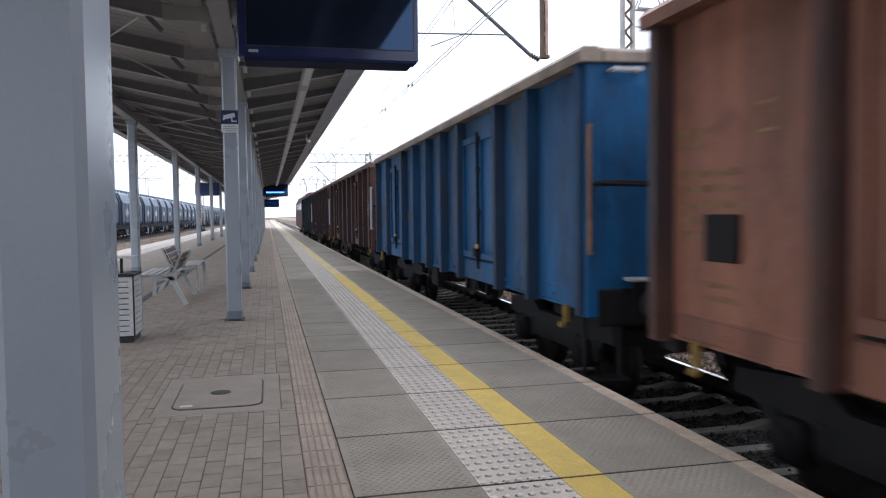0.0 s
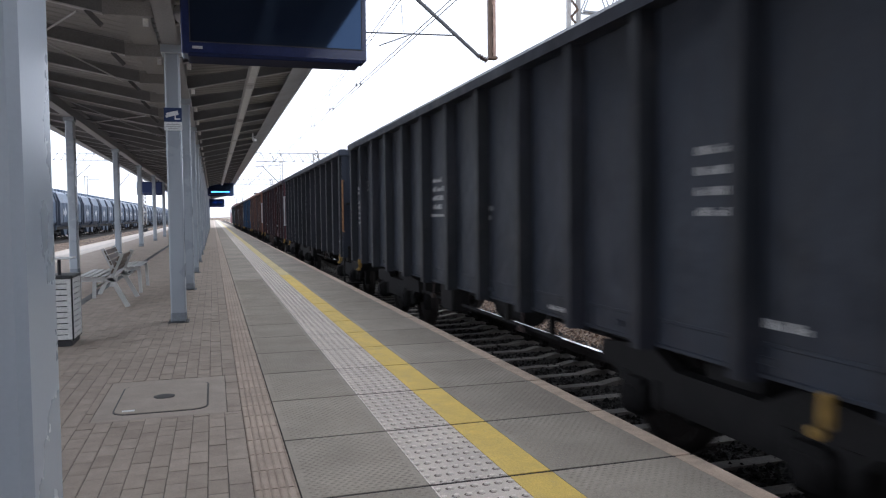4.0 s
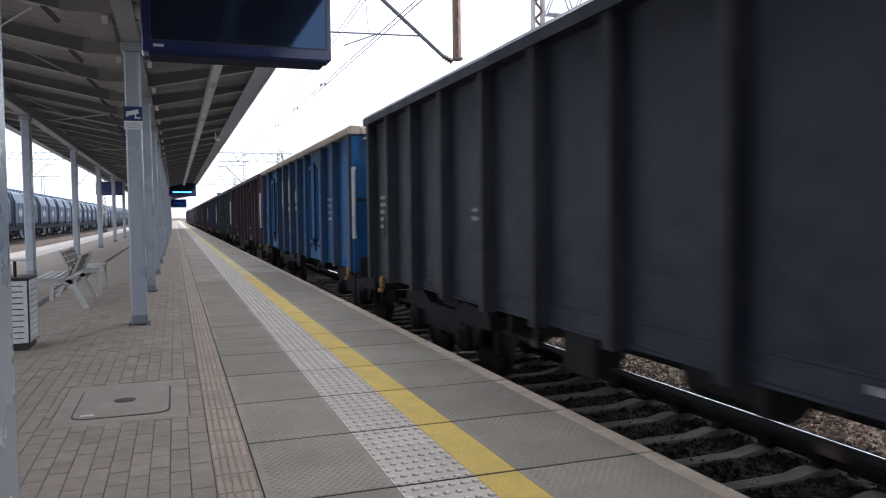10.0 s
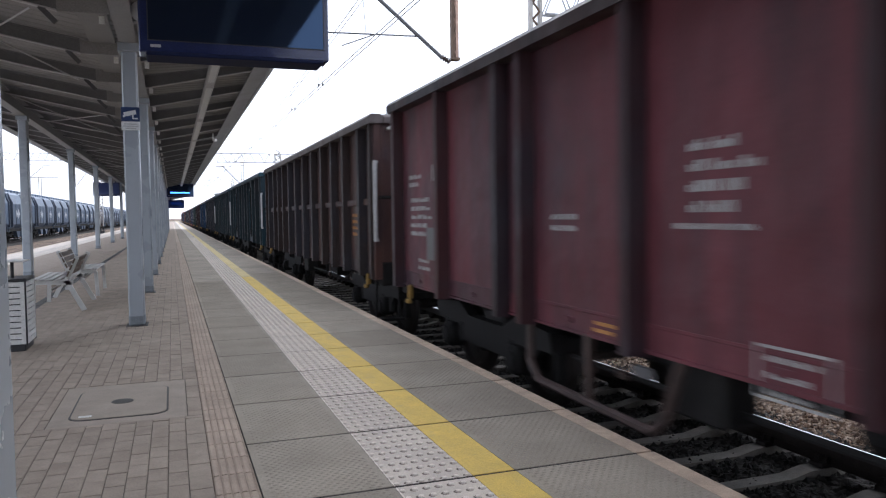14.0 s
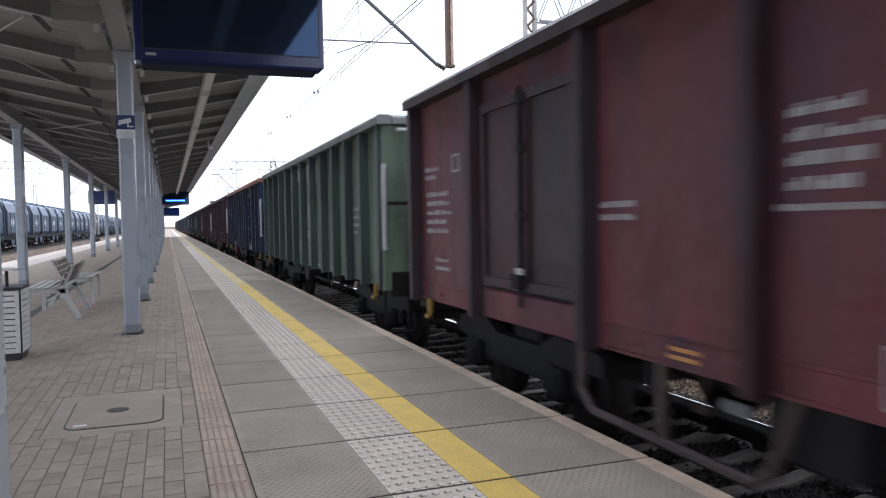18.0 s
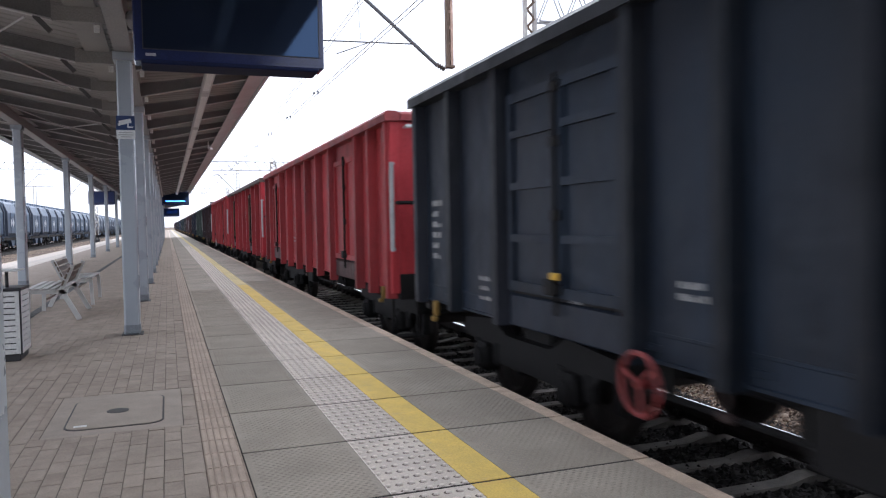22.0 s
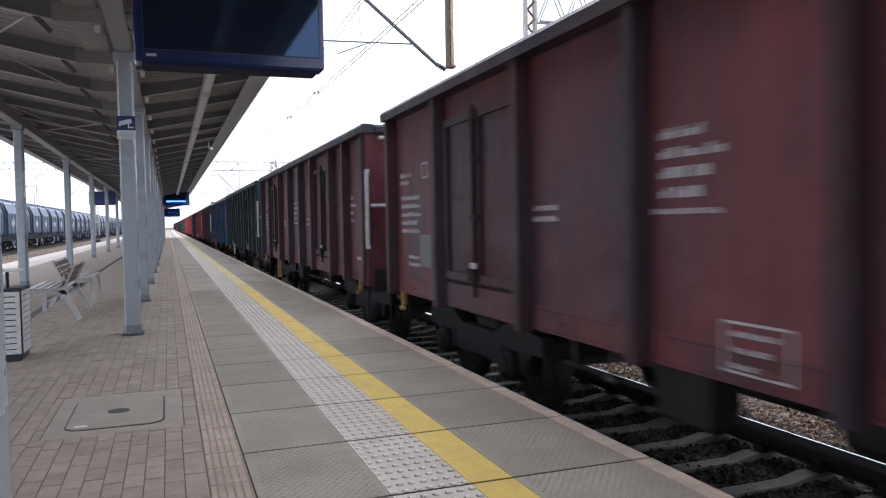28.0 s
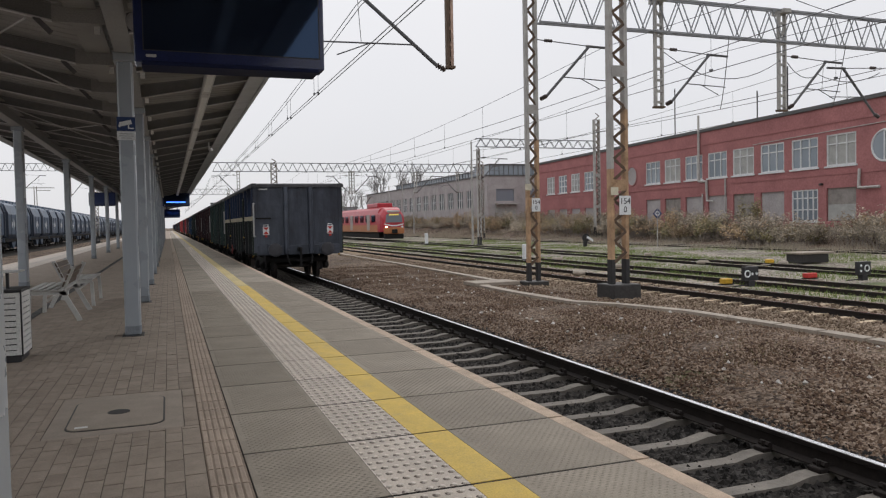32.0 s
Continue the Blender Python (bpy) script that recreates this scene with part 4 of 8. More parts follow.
def door_leaf(bands):
    """One leaf of a side door, 0.84 m wide, centred on y = 0, pressed in one sheet; built for the side x < 0."""
    g = Geo()
    ys = [-0.42, -0.34, 0.34, 0.42]
    zs = [1.28, 1.36] + [z + d for z in ((1.72, 2.15, 2.58) if bands else ()) for d in (-0.03, 0.03)] + [2.84, 2.92]
    out, back, deep = -1.470, -1.41, -1.436
    key = {}

    def v(y, z, x):
        if (y, z, x) not in key:
            key[y, z, x] = len(g.v)
            g.v.append((x, y, z))
        return key[y, z, x]
    sunk = lambda i, j: i == 1 and 0 <= j < len(zs) - 1 and j % 2 == 1
    for i in range(3):
        for j in range(len(zs) - 1):
            x = deep if sunk(i, j) else out
            g.f.append((v(ys[i], zs[j], x), v(ys[i], zs[j + 1], x), v(ys[i + 1], zs[j + 1], x), v(ys[i + 1], zs[j], x)))
            if sunk(i, j):
                q = [(ys[i], zs[j]), (ys[i + 1], zs[j]), (ys[i + 1], zs[j + 1]), (ys[i], zs[j + 1])]
                for p, r in zip(q, q[1:] + q[:1]):
                    g.f.append((v(*p, out), v(*r, out), v(*r, deep), v(*p, deep)))
    rim_ = [(y, zs[0]) for y in ys] + [(ys[-1], z) for z in zs[1:]] + [(y, zs[-1]) for y in ys[-2::-1]] + [(ys[0], z) for z in zs[-2:0:-1]]
    for p, r in zip(rim_, rim_[1:] + rim_[:1]):
        g.f.append((v(*p, out), v(*r, out), v(*r, back), v(*p, back)))
    return g


def lock_bar():
    g = Geo()
    g.rod((-1.49, 0, 1.15), (-1.49, 0, 2.95), 0.018, 6)
    for z in (1.35, 1.9, 2.45, 2.85):
        g.box(-1.50, -1.43, -0.06, 0.06, z - 0.04, z + 0.04, 0.008)
    g.box(-1.53, -1.46, -0.03, 0.12, 1.30, 1.42, 0.01)
    return g


def side_wall():
    g = Geo()
    g.box(-1.42, -1.39, -HALF, HALF, 1.16, 3.20)
    return g


def sole_bar():
    """Lower edge of the side: a flush plate with a thin lip and small lashing rings."""
    g = Geo()
    g.extrude([(-1.38, 0.985), (-1.432, 0.985), (-1.432, 1.005), (-1.4205, 1.012), (-1.4205, 1.152), (-1.424, 1.158), (-1.424, 1.176), (-1.38, 1.176)], "y", -HALF, HALF)
    for y in (-5.4, -3.9, -1.3, -0.1, 1.1, 2.0, 3.9, 5.6):
        g.box(-1.437, -1.41, y - 0.05, y + 0.05, 1.055, 1.10, 0.008)
    return g


def rim():
    g = Geo()
    prof = [(1.37, 3.165), (1.565, 3.165), (1.572, 3.255), (1.54, 3.295), (1.40, 3.295), (1.37, 3.27)]
    g.extrude(prof, "y", -HALF - 0.06, HALF + 0.06)
    g.extrude([(-a, b) for a, b in prof][::-1], "y", -HALF - 0.06, HALF + 0.06)
    for s in (-1, 1):
        p = [(s * (HALF - 0.07), 3.17), (s * (HALF + 0.075), 3.17), (s * (HALF + 0.075), 3.255), (s * (HALF + 0.04), 3.29), (s * (HALF - 0.05), 3.29), (s * (HALF - 0.07), 3.27)]
        g.extrude(p if s < 0 else p[::-1], "x", -1.36, 1.36)
    return g


def end_wall():
    g = Geo()
    g.box(-1.42, 1.42, -HALF, -HALF + 0.03, 1.18, 3.20)
    for x in (-1.44, 1.44):
        g.box(x - 0.06, x + 0.06, -HALF - 0.012, -HALF + 0.12, 0.95, 3.17, 0.012)
    return g


def end_post():
    out = [(-0.09, -HALF), (-0.055, -HALF - 0.11), (0.055, -HALF - 0.11), (0.09, -HALF)]
    return Geo().extrude(out, "z", 0.90, 3.17)


def headstock():
    g = Geo()
    g.box(-1.40, 1.40, -HALF - 0.02, -HALF + 0.2, 0.867, 1.20, 0.015)
    for s in (-1, 1):
        g.box(s * 0.875 - 0.20, s * 0.875 + 0.20, -HALF - 0.06, -HALF - 0.02, 0.88, 1.25, 0.01)
    return g


def buffer_geo():
    g = Geo()
    m = Matrix.Translation((0, 0, 0)) @ Matrix.Rotation(radians(90), 4, "X")
    g.lathe([(0.15, 0.0), (0.13, 0.10), (0.11, 0.36)], 14, m)
    g.lathe([(0.085, 0.34), (0.085, 0.55), (0.20, 0.575), (0.228, 0.59), (0.225, 0.61), (0.16, 0.620), (0.01, 0.622)], 20, m)
    return g


def coupler():
    g = Geo()
    g.box(-0.06, 0.06, -HALF - 0.30, -HALF, 0.98, 1.12, 0.02)
    g.ring(Matrix.Translation((0, -HALF - 0.34, 1.02)) @ Matrix.Rotation(radians(90), 4, "Y"), 0.09, 0.028, 14, 6)
    g.box(-0.035, 0.035, -HALF - 0.40, -HALF - 0.32, 0.55, 1.0, 0.012)
    g.rod((-0.10, -HALF - 0.36, 0.66), (0.10, -HALF - 0.36, 0.66), 0.03, 8)
    g.box(-0.05, 0.05, -HALF - 0.42, -HALF - 0.30, 0.46, 0.58, 0.02)
    return g


def underframe():
    g = Geo()
    g.box(-0.30, 0.30, -HALF, HALF, 0.92, 1.14, 0.01)
    for s in (-1, 1):
        g.box(s * 1.36, s * 1.20, -HALF, HALF, 0.98, 1.16, 0.01)
    g.box(-1.38, 1.38, -HALF, HALF, 1.15, 1.20)
    for k in range(-5, 6):
        g.box(-1.2, 1.2, k * 1.18 - 0.05, k * 1.18 + 0.05, 0.98, 1.14)
    return g


def brake_gear():
    g = Geo()
    g.rod((-0.75, -0.9, 0.78), (-0.75, -0.1, 0.78), 0.19, 12)
    g.rod((0.7, 0.3, 0.76), (0.7, 1.5, 0.76), 0.22, 12)
    g.rod((-1.15, -2.4, 0.70), (-1.15, 2.4, 0.70), 0.022, 6)
    g.rod((-0.35, -3.2, 0.62), (-0.35, 3.2, 0.62), 0.03, 6)
    for y in (-2.2, -1.1, 1.1, 2.2):
        g.box(-1.18, -1.12, y - 0.03, y + 0.03, 0.68, 1.0)
    g.box(-1.30, -1.05, 0.45, 0.95, 0.62, 0.96, 0.02)
    return g


def bogie_frame():
    g = Geo()
    for s in (-1, 1):
        x0, x1 = s * 0.94, s * 1.06
        prof = [(-1.55, 0.62), (-1.30, 0.62), (-1.15, 0.50), (-0.62, 0.42), (0.62, 0.42), (1.15, 0.50), (1.30, 0.62), (1.55, 0.62), (1.50, 0.80), (0.75, 0.86), (0.45, 0.72), (-0.45, 0.72), (-0.75, 0.86), (-1.50, 0.80)]
        g.extrude(prof, "x", min(x0, x1), max(x0, x1))
        for y in (-0.9, 0.9):
            g.box(s * 0.95, s * 1.17, y - 0.14, y + 0.14, 0.32, 0.60, 0.04)
            g.rod((s * 1.13, y, 0.46), (s * 1.19, y, 0.46), 0.10, 10)
            for d in (-0.22, 0.22):
                g.rod((s * 1.02, y + d, 0.40), (s * 1.02, y + d, 0.62), 0.065, 8)
        g.box(s * 0.78, s * 0.90, -1.35, -1.22, 0.30, 0.72, 0.02)
        g.box(s * 0.78, s * 0.90, 1.22, 1.35, 0.30, 0.72, 0.02)
        g.box(s * 0.78, s * 0.90, -0.58, -0.45, 0.30, 0.72, 0.02)
        g.box(s * 0.78, s * 0.90, 0.45, 0.58, 0.30, 0.72, 0.02)
    g.box(-0.95, 0.95, -0.28, 0.28, 0.56, 0.84, 0.03)
    g.box(-0.95, 0.95, -1.52, -1.42, 0.60, 0.76, 0.02)
    g.box(-0.95, 0.95, 1.42, 1.52, 0.60, 0.76, 0.02)
    g.rod((0, 0, 0.80), (0, 0, 0.96), 0.22, 14)
    return g


def wheelset_geo():
    g = Geo()
    g.rod((-1.10, 0, 0), (1.10, 0, 0), 0.075, 10)
    for s in (-1, 1):
        m = Matrix.Translation((s * 0.70, 0, 0)) @ Matrix.Rotation(radians(90 * s), 4, "Y")
        g.lathe([(0.10, 0.02), (0.14, 0.03), (0.36, 0.045), (0.40, -0.02), (0.49, -0.02), (0.49, 0.01), (0.46, 0.03), (0.455, 0.11), (0.40, 0.115), (0.36, 0.07), (0.15, 0.10), (0.12, 0.13), (0.09, 0.13)], 24, m)
        for k in range(4):
            a = k * math.pi / 2
            g.box(s * 0.79, s * 0.80, math.cos(a) * 0.22 - 0.03, math.cos(a) * 0.22 + 0.03, math.sin(a) * 0.22 - 0.03, math.sin(a) * 0.22 + 0.03)
    return g


def handrail(z0, z1, y, x=-1.56):
    return Geo().path([(-1.46, y, z0), (x, y, z0), (x, y, z1), (-1.46, y, z1)], 0.016, 6)


def step_geo():
    g = Geo()
    g.box(-1.50, -1.05, -HALF + 0.02, -HALF + 0.30, 0.355, 0.385, 0.008)
    g.box(-1.46, -1.43, -HALF + 0.14, -HALF + 0.18, 0.37, 1.0)
    g.box(-1.12, -1.09, -HALF + 0.14, -HALF + 0.18, 0.37, 1.0)
    return g


def handwheel():
    g = Geo()
    m = Matrix.Translation((-1.56, 0, 0)) @ Matrix.Rotation(radians(90), 4, "Y")
    g.ring(m, 0.19, 0.017, 22, 6)
    for k in range(3):
        a = k * 2 * math.pi / 3 + 0.4
        g.rod((-1.56, 0, 0), (-1.56, 0.19 * math.cos(a), 0.19 * math.sin(a)), 0.014, 6)
    g.rod((-1.58, 0, 0), (-1.50, 0, 0), 0.03, 8)
    return g


def bars(list_of, x=-1.4245):
    """Plain stencil bars on the side wall: (y from, y to, z from, z to)."""
    g = Geo()
    for y0, y1, z0, z1 in list_of:
        g.box(x, x + 0.004, y0, y1, z0, z1)
    return g


def block(y, z, rows, width, step=0.085, h=0.045, seed=1):
    """Lines of small upright bars, grouped like words, that stand for lettering."""
    r = random.Random(seed)
    out = []
    for k in range(rows):
        z1 = z - k * step
        a = y + width / 2
        end = y - width / 2 * (1 if k % 3 == rows % 3 else r.uniform(0.2, 1.0))
        left = r.randint(2, 5)
        while a > end + 0.02:
            w = h * r.uniform(0.42, 0.62)
            lo = r.choice((0, 0, 0, 0.35))
            out.append((a - w, a, z1 - h, z1 - h * lo))
            a -= w + h * 0.28
            left -= 1
            if left == 0:
                a -= h * 0.55
                left = r.randint(2, 6)
    return out


def outline(y0, y1, z0, z1, t=0.014):
    return [(y0, y1, z1 - t, z1), (y0, y1, z0, z0 + t), (y0, y0 + t, z0 + t, z1 - t), (y1 - t, y1, z0 + t, z1 - t)]


MARKS = {
    "std": block(0.55, 2.34, 4, 0.56, 0.115, 0.062, 3) + block(0.55, 1.87, 1, 0.82, 0.1, 0.032, 33) + block(2.2, 1.93, 2, 0.58, 0.085, 0.04, 4) + block(-1.2, 1.95, 2, 0.6, 0.10, 0.05, 34) + block(5.9, 2.42, 2, 0.55, 0.09, 0.05, 5) + outline(5.12, 5.32, 2.32, 2.50, 0.02) + block(5.75, 2.14, 5, 0.75, 0.10, 0.05, 6) + block(5.6, 1.42, 2, 0.5, 0.09, 0.04, 36) + block(0.05, 1.22, 3, 0.36, 0.085, 0.03, 7) + outline(-0.18, 0.30, 0.995, 1.27) + block(-5.1, 2.25, 4, 0.6, 0.12, 0.05, 8) + block(-5.6, 1.3, 1, 0.4, 0.1, 0.05, 9) + block(-2.9, 1.08, 1, 0.35, 0.09, 0.04, 10),
    "few": block(2.3, 1.93, 2, 0.5, 0.085, 0.04, 4) + block(5.75, 2.14, 5, 0.6, 0.10, 0.05, 6) + block(1.0, 1.10, 1, 0.4, 0.1, 0.04, 47) + block(-2.2, 1.12, 1, 0.4, 0.1, 0.04, 48),
    "oran": block(6.0, 1.93, 5, 0.42, 0.11, 0.06, 51) + block(5.05, 1.93, 5, 0.4, 0.11, 0.06, 52) + [(3.78, 4.1, 1.74, 1.90)] + block(4.1, 1.52, 3, 0.3, 0.075, 0.045, 53) + block(3.1, 1.96, 4, 0.62, 0.085, 0.04, 54) + outline(2.85, 3.42, 1.70, 1.99) + block(3.15, 1.56, 4, 0.4, 0.07, 0.035, 55) + block(2.15, 1.92, 5, 0.6, 0.085, 0.035, 56) + block(2.15, 1.36, 1, 0.75, 0.1, 0.045, 57) + block(2.2, 2.55, 2, 0.7, 0.10, 0.08, 58) + block(1.05, 1.92, 4, 0.6, 0.075, 0.03, 59) + outline(0.75, 1.4, 1.72, 1.95) + block(-0.05, 1.82, 1, 0.5, 0.1, 0.05, 60) + block(-5.0, 1.9, 4, 0.6, 0.1, 0.05, 61),
    "big": block(2.2, 2.22, 3, 0.5, 0.115, 0.065, 11) + block(-0.36, 2.22, 7, 0.78, 0.062, 0.036, 31) + block(-0.36, 1.72, 3, 0.6, 0.055, 0.03, 32) + block(0.95, 1.66, 2, 0.36, 0.06, 0.032, 35) + outline(0.64, 1.02, 1.24, 1.5) + block(0.83, 1.46, 4, 0.3, 0.055, 0.026, 37) + block(5.7, 2.1, 4, 0.7, 0.10, 0.05, 12) + block(5.3, 1.4, 2, 0.4, 0.1, 0.04, 13) + block(-1.4, 1.09, 1, 0.4, 0.1, 0.05, 14) + block(-4.6, 2.1, 4, 0.5, 0.12, 0.05, 15),
    "blue": block(0.93, 2.0, 1, 0.82, 0.1, 0.085, 41) + block(0.95, 1.87, 1, 0.56, 0.1, 0.085, 42) + block(0.97, 1.62, 1, 0.5, 0.1, 0.06, 43) + block(1.0, 1.52, 1, 0.62, 0.1, 0.05, 44) + block(5.2, 2.26, 9, 0.56, 0.105, 0.05, 45) + block(6.0, 2.1, 6, 0.4, 0.12, 0.05, 46) + block(1.25, 1.11, 1, 0.34, 0.1, 0.055, 47) + block(-4.3, 2.2, 4, 0.5, 0.12, 0.05, 48),
    "red": block(1.92, 2.08, 5, 0.55, 0.125, 0.065, 16) + block(0.9, 1.58, 2, 0.55, 0.075, 0.04, 38) + block(4.8, 2.3, 6, 0.28, 0.10, 0.045, 17) + block(5.9, 1.45, 3, 0.22, 0.09, 0.02, 18) + block(0.55, 1.42, 1, 0.5, 0.1, 0.04, 19) + block(-0.9, 2.1, 4, 0.5, 0.11, 0.05, 21) + outline(-1.15, -0.6, 1.4, 1.72) + block(-4.9, 1.6, 2, 0.3, 0.1, 0.05, 22) + block(5.8, 2.45, 1, 0.4, 0.1, 0.07, 39),
    "nav": block(5.9, 2.1, 6, 0.3, 0.115, 0.06, 23) + block(0.4, 1.62, 6, 0.22, 0.06, 0.03, 24) + outline(0.26, 0.54, 1.22, 1.66) + block(1.6, 1.5, 2, 0.3, 0.07, 0.04, 25) + block(-4.7, 2.9, 5, 0.7, 0.085, 0.045, 26) + block(-4.9, 1.22, 1, 0.5, 0.1, 0.06, 27) + block(4.6, 1.35, 3, 0.25, 0.09, 0.04, 28) + block(2.9, 1.3, 1, 0.2, 0.1, 0.05, 40),
}


def slanted(g, x0, x1, ya, yb, z0, z1, w):
    """A leaning bar from (ya, z0) to (yb, z1)."""
    g.extrude([(ya - w / 2, z0), (ya + w / 2, z0), (yb + w / 2, z1), (yb - w / 2, z1)], "x", x0, x1)


def emblem():
    """Large cream painted signs: plain bars and frames over underlines."""
    g = Geo()
    x0, x1 = -1.426, -1.421
    for a, b in ((1.68, 2.22), (0.44, 1.50), (-0.72, 0.31)):
        g.box(x0, x1, a, b, 2.03, 2.135)
    # squared frame with a leaning foot
    g.box(x0, x1, 2.19, 2.32, 2.2, 2.80)
    g.box(x0, x1, 1.78, 1.90, 2.2, 2.40)
    g.box(x0, x1, 1.78, 2.19, 2.70, 2.80)
    g.box(x0, x1, 1.78, 1.90, 2.48, 2.70)
    g.box(x0, x1, 1.78, 2.19, 2.40, 2.48)
    slanted(g, x0, x1, 2.18, 2.255, 2.135, 2.2, 0.13)
    # upright with two leaning bars
    g.box(x0, x1, 1.0, 1.13, 2.22, 2.85)
    slanted(g, x0, x1, 0.95, 0.70, 2.55, 2.85, 0.14)
    # three uprights
    for k in range(3):
        g.box(x0, x1, 0.15 - k * 0.26, 0.27 - k * 0.26, 2.22, 2.82 if k != 1 else 2.5)
    return g


def frame_logo():
    g = Geo()
    x = -1.426
    y, z, w, h, t = 0.92, 1.86, 0.46, 0.36, 0.03
    g.box(x, x + 0.005, y - w / 2, y + w / 2, z + h / 2 - t, z + h / 2)
    g.box(x, x + 0.005, y - w / 2, y + w / 2, z - h / 2, z - h / 2 + t)
    g.box(x, x + 0.005, y - w / 2, y - w / 2 + t, z - h / 2 + t, z + h / 2 - t)
    g.box(x, x + 0.005, y + w / 2 - t, y + w / 2, z - h / 2 + t, z + h / 2 - t)
    for d in (-0.10, 0.10):
        g.box(x, x + 0.005, y + d - 0.075, y + d - 0.025, z - 0.10, z + 0.10)
        g.box(x, x + 0.005, y + d + 0.025, y + d + 0.075, z - 0.10, z + 0.10)
        g.box(x, x + 0.005, y + d - 0.025, y + d + 0.025, z + 0.06, z + 0.10)
        g.box(x, x + 0.005, y + d - 0.025, y + d + 0.025, z - 0.10, z - 0.06)
    return g


def wordmark(spots=((1.70, 0.30), (0.92, 0.29), (0.57, 0.30), (-0.13, 0.28), (-0.48, 0.30), (-1.18, 0.30)), z0=2.68, z1=3.06):
    """A tall painted word as plain pale frames between the posts."""
    g = Geo()
    x = -1.426
    for k, (y, w) in enumerate(spots):
        g.box(x, x + 0.005, y + w / 2 - 0.075, y + w / 2, z0, z1)
        g.box(x, x + 0.005, y - w / 2, y + w / 2 - 0.077, z1 - 0.075, z1)
        g.box(x, x + 0.005, y - w / 2, y - w / 2 + 0.075, z0 + (0.0 if k % 3 == 2 else 0.16), z1 - 0.077)
        g.box(x, x + 0.005, y - w / 2 + 0.077, y + w / 2 - 0.077, z0 + (0.0 if k % 3 == 2 else 0.16), z0 + (0.07 if k % 3 == 2 else 0.225))
    return g


def warning_signs(red_too=True):
    g = Geo()
    x, y = -1.12, -HALF - 0.016
    for z in (2.96, 2.74):
        g.extrude([(x - 0.08, z - 0.06), (x + 0.08, z - 0.06), (x, z + 0.085)], "y", y, y + 0.006)
    return g


bogie_wheels = []        # (front or rear, object)


